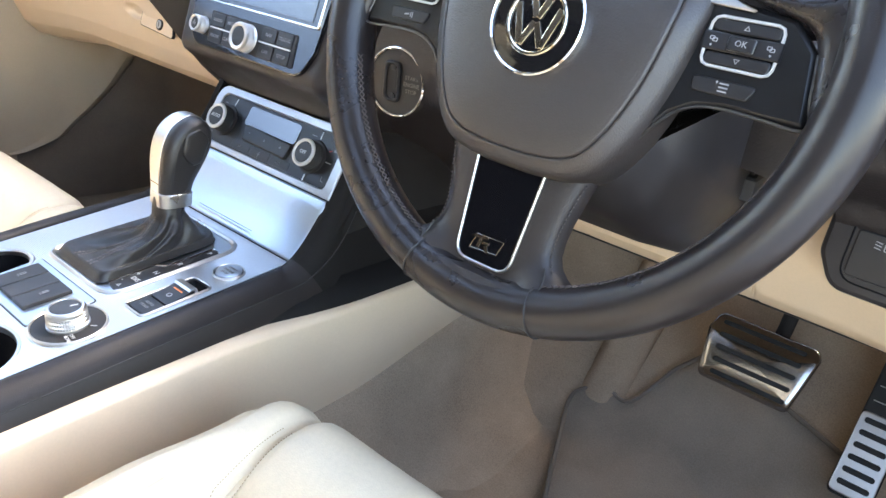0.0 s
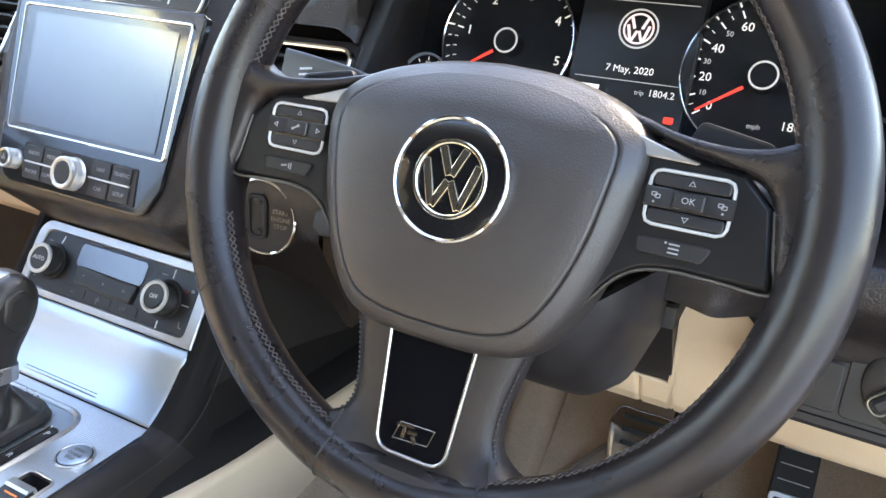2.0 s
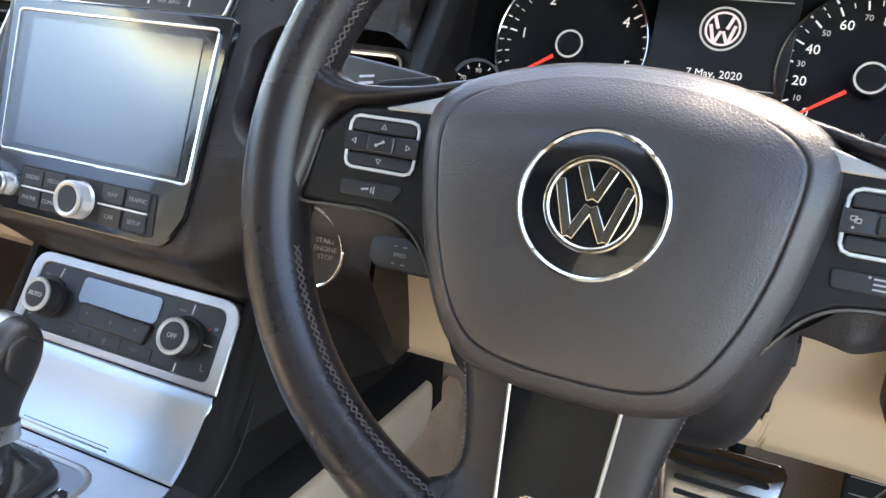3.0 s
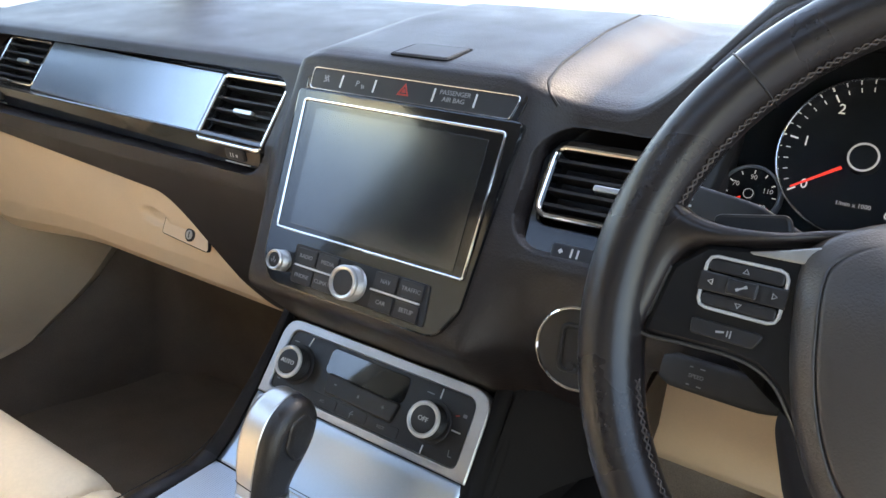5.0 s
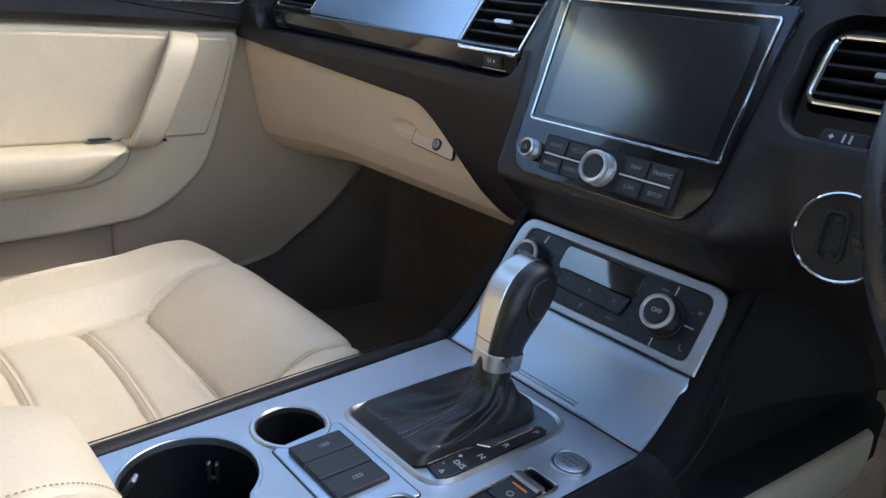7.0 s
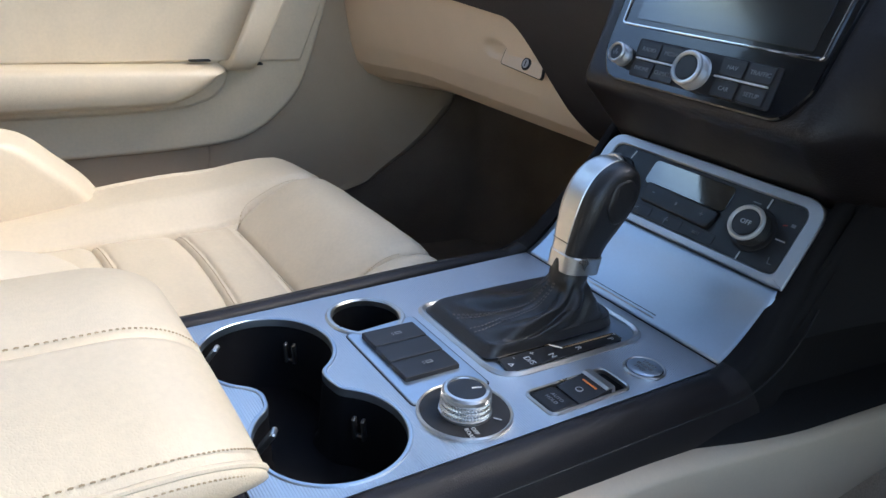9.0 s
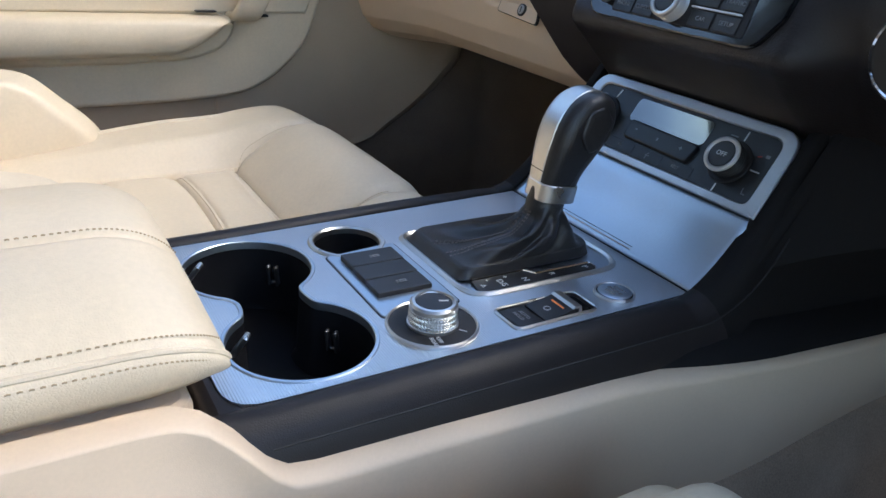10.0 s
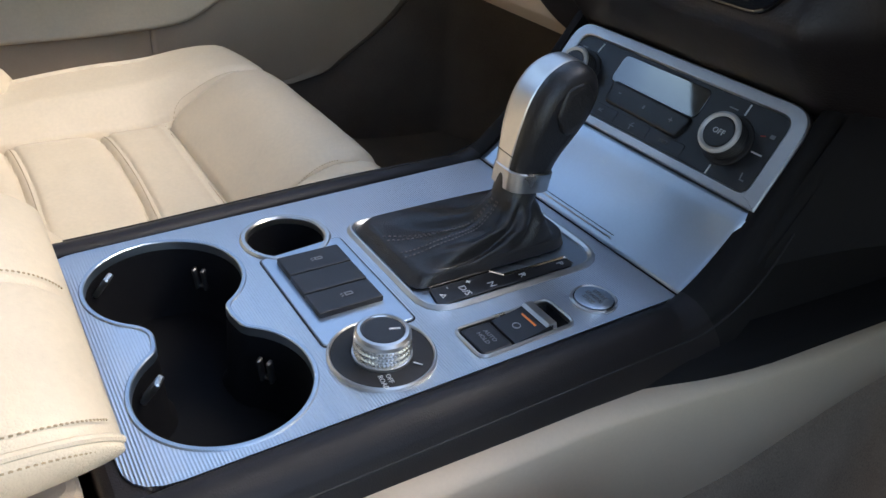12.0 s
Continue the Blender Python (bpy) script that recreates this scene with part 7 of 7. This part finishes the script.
def seat_mesh(mirror, side):
    """Cushion top: centre insert, raised front edge, side bolsters, seams pressed in."""
    W, L = 0.245, 0.465

    def groove(d, w=0.0028):
        return math.exp(-((d / w) ** 2))

    def top(x, y):
        ax, mx = abs(x), abs(x - 0.045 * side)
        front = smooth01(0.290, 0.405, y)
        bolster = (0.014 + 0.020 * smooth01(0.02, 0.30, y) if side > 0 else 0.072) * smooth01(0.125, 0.190, mx)
        z = 0.268 + bolster * (1 - front) + front * (0.060 - 0.013 * smooth01(0.02, 0.22, -x * side))
        z -= 0.022 * smooth01(0.215, 0.245, ax) ** 2
        z += 0.012 * (1 - smooth01(0.0, 0.13, ax)) * math.sin(math.pi * min(max((y - 0.02) / 0.3, 0), 1)) * 0.5
        edge = 0.135 + 0.010 * smooth01(0.25, 0.42, y)
        g = groove(mx - edge, 0.0020) * 0.0042 + groove(mx - edge, 0.012) * 0.0040
        if mx < edge:
            for yy in FLUTES:
                d = y - yy + 0.006 * (mx / edge) ** 2
                g += groove(d, 0.0019) * 0.0046 + groove(d, 0.011) * 0.0050 + groove(d - 0.010, 0.0016) * 0.0022
        # stitched line round the front pad
        rx, ry = 0.146, 0.313
        if y > ry - 0.01:
            dd = abs(mx - rx) if y > ry + 0.03 else (math.hypot(max(mx - (rx - 0.03), 0), (ry + 0.03) - y) - 0.03 if mx > rx - 0.03 else y - ry)
            g += groove(dd, 0.0021) * 0.0058 + groove(dd, 0.010) * 0.0052
        # welt along the top of each bolster
        g += (groove(ax - 0.216, 0.0018) * 0.0040 - groove(ax - 0.220, 0.0026) * 0.0022) * (1 - smooth01(0.30, 0.36, y))
        z -= g
        z += 0.0011 * noise.noise((x * 16 + mirror, y * 13, 1.5)) + 0.0005 * noise.noise((x * 34 + 40 * y, y * 30 - 22 * x, 4 + mirror))
        return z

    def skin(u, v):
        # u across with rolled-down sides, v along with a rolled-down front
        x = max(-W, min(W, u))
        y = min(v, L * 0.90)
        z = top(x, y)
        du, dv = abs(u) - W, v - L * 0.90
        if du > 0:
            a = min(du / 0.03, 1) * math.pi / 2
            x = math.copysign(W + 0.018 * math.sin(a), u)
            z -= 0.018 * (1 - math.cos(a)) + max(du - 0.03, 0) * 1.2
        if dv > 0:
            a = min(dv / 0.06, 1) * math.pi / 2
            y = L * 0.90 + 0.040 * math.sin(a)
            z -= 0.040 * (1 - math.cos(a)) + max(dv - 0.06, 0) * 1.2
        # rounded front corners
        k = smooth01(0.14, W + 0.02, abs(x))
        y -= 0.014 * k * k * smooth01(0.20, 0.42, y)
        return (x, y, max(z, 0.11))
    us = [-0.36, -0.32, -0.29, -0.275, -0.268, -0.26, -0.252] + [-W + 2 * W * i / 300 for i in range(301)] + [0.252, 0.26, 0.268, 0.275, 0.29, 0.32, 0.36]
    vs = [-0.06 + 0.475 * i / 290 for i in range(291)] + [0.425, 0.435, 0.445, 0.455, 0.465, 0.475, 0.495, 0.525, 0.565]
    return grid(skin, us, vs), skin


def seat(name, x, y, label, mirror, back):
    s = thing(name, pose(x, y, -0.020 if x > 0 else 0.0), label, "car seat", "front seats")
    bm, skin = seat_mesh(mirror, -1 if x > 0 else 1)
    part("cushion", bm, BEIGE, s, "cream leather cushion with pressed seams", smooth=70)
    # stitching along the pressed seams
    c0 = 0.045 if x < 0 else -0.045
    runs = [[(c0 + 0.133 * (2 * k / 40 - 1), yy + 0.006 - 0.006 * (2 * k / 40 - 1) ** 2) for k in range(41)] for yy in FLUTES]
    for o in (-0.005, 0.005):
        r = 0.030 - o
        w = 0.146 + o
        u = [(c0 - w, 0.41 - 0.0045 * k) for k in range(15)]
        u += [(c0 - w + r - r * math.cos(a), 0.343 - r * math.sin(a)) for a in [math.pi / 2 * k / 8 for k in range(9)]]
        u += [(c0 + w - r + r * math.sin(a), 0.343 - r * math.cos(a)) for a in [math.pi / 2 * k / 8 for k in range(9)]]
        u += [(c0 + w, 0.347 + 0.0045 * k) for k in range(15)]
        runs.append(u)
    for run in runs:
        line = spline([Vector(skin(a, b)) + Vector((0, 0, 0.0002)) for a, b in run], 160)
        bm = bmesh.new()
        for k in range(0, 158, 2):
            tube([line[k], line[k].lerp(line[k + 1], 0.5) + Vector((0, 0, 0.0003)), line[k + 1]], 0.0005, 4, bm)
        tagged(part("stitching", bm, THREADB, s, "tan stitching"), kind="stuff")
    # hidden base, pale so that it bounces light onto the console side
    part("seat_base", box(0, 0.18, 0.115, 0.46, 0.40, 0.19, 0.02), CREAM, s, "hidden seat base, made beige to bounce light")
    # backrest with bolsters
    secs = []
    front = [(0.20, 0.185), (0.26, 0.185), (0.30, 0.170), (0.34, 0.131), (0.372, 0.095), (0.388, 0.045), (0.44, 0.0), (0.55, -0.035), (0.68, -0.085), (0.80, -0.14), (0.86, -0.18)]
    for z, yf, k in [tuple(p) for p in spline([(z, yf, k) for k, (z, yf) in enumerate(front)], 41)]:
        w = 0.262 - 0.03 * k / 10
        yc = min(yf - 0.05, 0.0 - 0.022 * k)
        yb = -0.12 - 0.028 * k
        o = rounded([(-w, yb), (w, yb), (w, yf), (w * 0.70, yf - 0.02), (w * 0.56, yc), (-w * 0.56, yc), (-w * 0.70, yf - 0.02), (-w, yf)], 0.026, 6)
        secs.append([(a, b + back, z) for a, b in o])
    part("backrest", loft(secs), BEIGE, s, "cream leather backrest", smooth=60)
    part("headrest", box(0, -0.40 + back, 0.97, 0.26, 0.09, 0.16, 0.03), BEIGE, s)


seat("car_seat", -0.395, 0.008, "cream leather front passenger seat with pressed seams", 0.0, 0.0)
seat("car_seat", 0.497, -0.03, "cream leather driver's seat with pressed seams", 7.0, -0.16)


# ---- footwell ----
PEDAL = material("scuffed_pedal_metal", (0.40, 0.38, 0.36), 0.20, metal=1.0, grain=0.1, cell=0.001, tint=0.05, blotch=0.05, rough_var=0.03)


def pedals():
    b = thing("brake_pedal", plane((0.530, 0.900, 0.228), 32, 0), "wide brake pedal with metal cap and black rubber strips", "pedal")

    def bow(y):
        return 0.008 - 5.5 * (y + 0.004) ** 2
    o = rounded([(-0.058, -0.042), (0.052, -0.042), (0.064, 0.030), (0.058, 0.042), (-0.060, 0.042), (-0.066, 0.02)], 0.010)
    bm = pillow(o, [(0.95, -0.012), (1.0, -0.008), (1.0, -0.003), (0.985, 0.0), (0.95, 0.0012)] + [(0.95 - 0.09 * k, 0.0015) for k in range(1, 11)])
    for v in bm.verts:
        v.co.z += bow(v.co.y)
    part("cap", bm, PEDAL, b, "brushed metal cap", smooth=50)
    for k in range(5):
        y = 0.0300 - 0.0150 * k
        hw = 0.0500 - 0.0012 * k
        m = pose(-0.002 + 0.001 * k, y, bow(y) - 0.0012, math.degrees(math.atan(11 * (y + 0.004))) * -1)
        part("rubber_strip", block(rrect(2 * hw, 0.0060, 0.0028, 0, 0, 3), 0.0, 0.0040, 0.0014, m=m), RUBBER, b)
    part("arm", tube([(0.01, 0.0, -0.006), (0.01, 0.05, -0.03), (0.01, 0.14, -0.03), (0.0, 0.24, 0.0)], 0.009, 8, flat=0.5), SHADE, b)
    a = thing("accelerator_pedal", plane((0.672, 0.915, 0.200), 38, 0), "narrow accelerator pedal with metal cap and rubber strips", "pedal")
    o = rounded([(-0.024, -0.085), (0.024, -0.085), (0.022, 0.085), (-0.022, 0.085)], 0.008)
    part("cap", pillow(o, [(0.95, -0.012), (1.0, -0.008), (1.0, 0.0), (0.96, 0.0030), (0.88, 0.0036)]), RUBBER, a)
    part("plate", block(rounded([(-0.0225, -0.082), (0.0225, -0.082), (0.0222, 0.016), (-0.0222, 0.016)], 0.007), 0.0, 0.0050, 0.0015), SATIN, a, "brushed metal plate")
    for k in range(6):
        part("rubber_strip", block(rrect(0.034, 0.0068, 0.003, 0, 0.006 - 0.015 * k, 3), 0.003, 0.0072, 0.0018), RUBBER, a)
    for k in range(3):
        part("metal_strip", block(rrect(0.034, 0.0012, 0.0004, 0, 0.030 + 0.018 * k, 2), 0.0, 0.0050, 0.0005), SATIN, a)
    part("stem", box(0, 0.0, -0.03, 0.03, 0.10, 0.04, 0.006), SHADE, a)


pedals()


def foot_rest():
    secs = []
    for k in range(16):
        t = k / 15
        y, z = 0.885 + 0.16 * t, 0.035 + 0.19 * t
        hw, up = 0.034 + 0.004 * t, 0.026 * math.sqrt(max(1 - (1 - min(t * 4, 1)) ** 2, 0.02))
        secs.append([Vector((0.338 + hw * u, y, z)) + Vector((0, -0.74, 0.67)) * (up * (1 - abs(u) ** 3.5) - 0.012) for u in [j / 8 - 1 for j in range(17)]])
    f = solid("foot_rest", loft(secs, closed=False, cap=False), CARPET, "carpeted rest for the driver's foot on the toe board", "foot rest", kind="structure", smooth=70)
    mod = f.modifiers.new("thick", "SOLIDIFY")
    mod.thickness = 0.006


foot_rest()


def mat_piece():
    o = rounded([(0.500, 0.45), (0.74, 0.45), (0.74, 0.80), (0.66, 0.95), (0.46, 0.99), (0.420, 0.955), (0.385, 0.905), (0.345, 0.915), (0.298, 0.895)], [0.03, 0.03, 0.05, 0.05, 0.04, 0.03, 0.03, 0.02, 0.02], 6)

    def lift(p):
        x, y, z = p
        g = 0.0 if y < 0.86 else (y - 0.86) * 1.1
        return (x, y, z + g + 0.006 + 0.006 * smooth01(0.2, 0.8, noise.noise((x * 6, y * 6, 9)) + 0.4))
    bm = slab(o, [(0.0, 0.004), (0.0, 0.012), (0.004, 0.016)], cap=False)
    # filled top as a fine sheet
    edges = [e for e in bm.edges if e.is_boundary and all(v.co.z > 0.015 for v in e.verts)]
    bmesh.ops.triangle_fill(bm, use_beauty=True, edges=edges)
    for _ in range(4):
        bmesh.ops.subdivide_edges(bm, edges=[e for e in bm.edges if e.calc_length() > 0.04], cuts=1)
    bmesh.ops.triangulate(bm, faces=bm.faces)
    for v in bm.verts:
        v.co = lift(v.co)
    m = thing("floor_mat", Matrix(), "grey velour driver's floor mat on the carpet", "floor mat")
    part("mat_sheet", bm, MAT, m, smooth=60)
    part("edging", tube([lift((x, y, 0.014)) for x, y in o], 0.0032, 6, closed=True), MAT2, m, "bound edge")


MAT2 = material("dark_binding", (0.16, 0.13, 0.105), 0.9, grain=0.5, cell=0.001)
mat_piece()
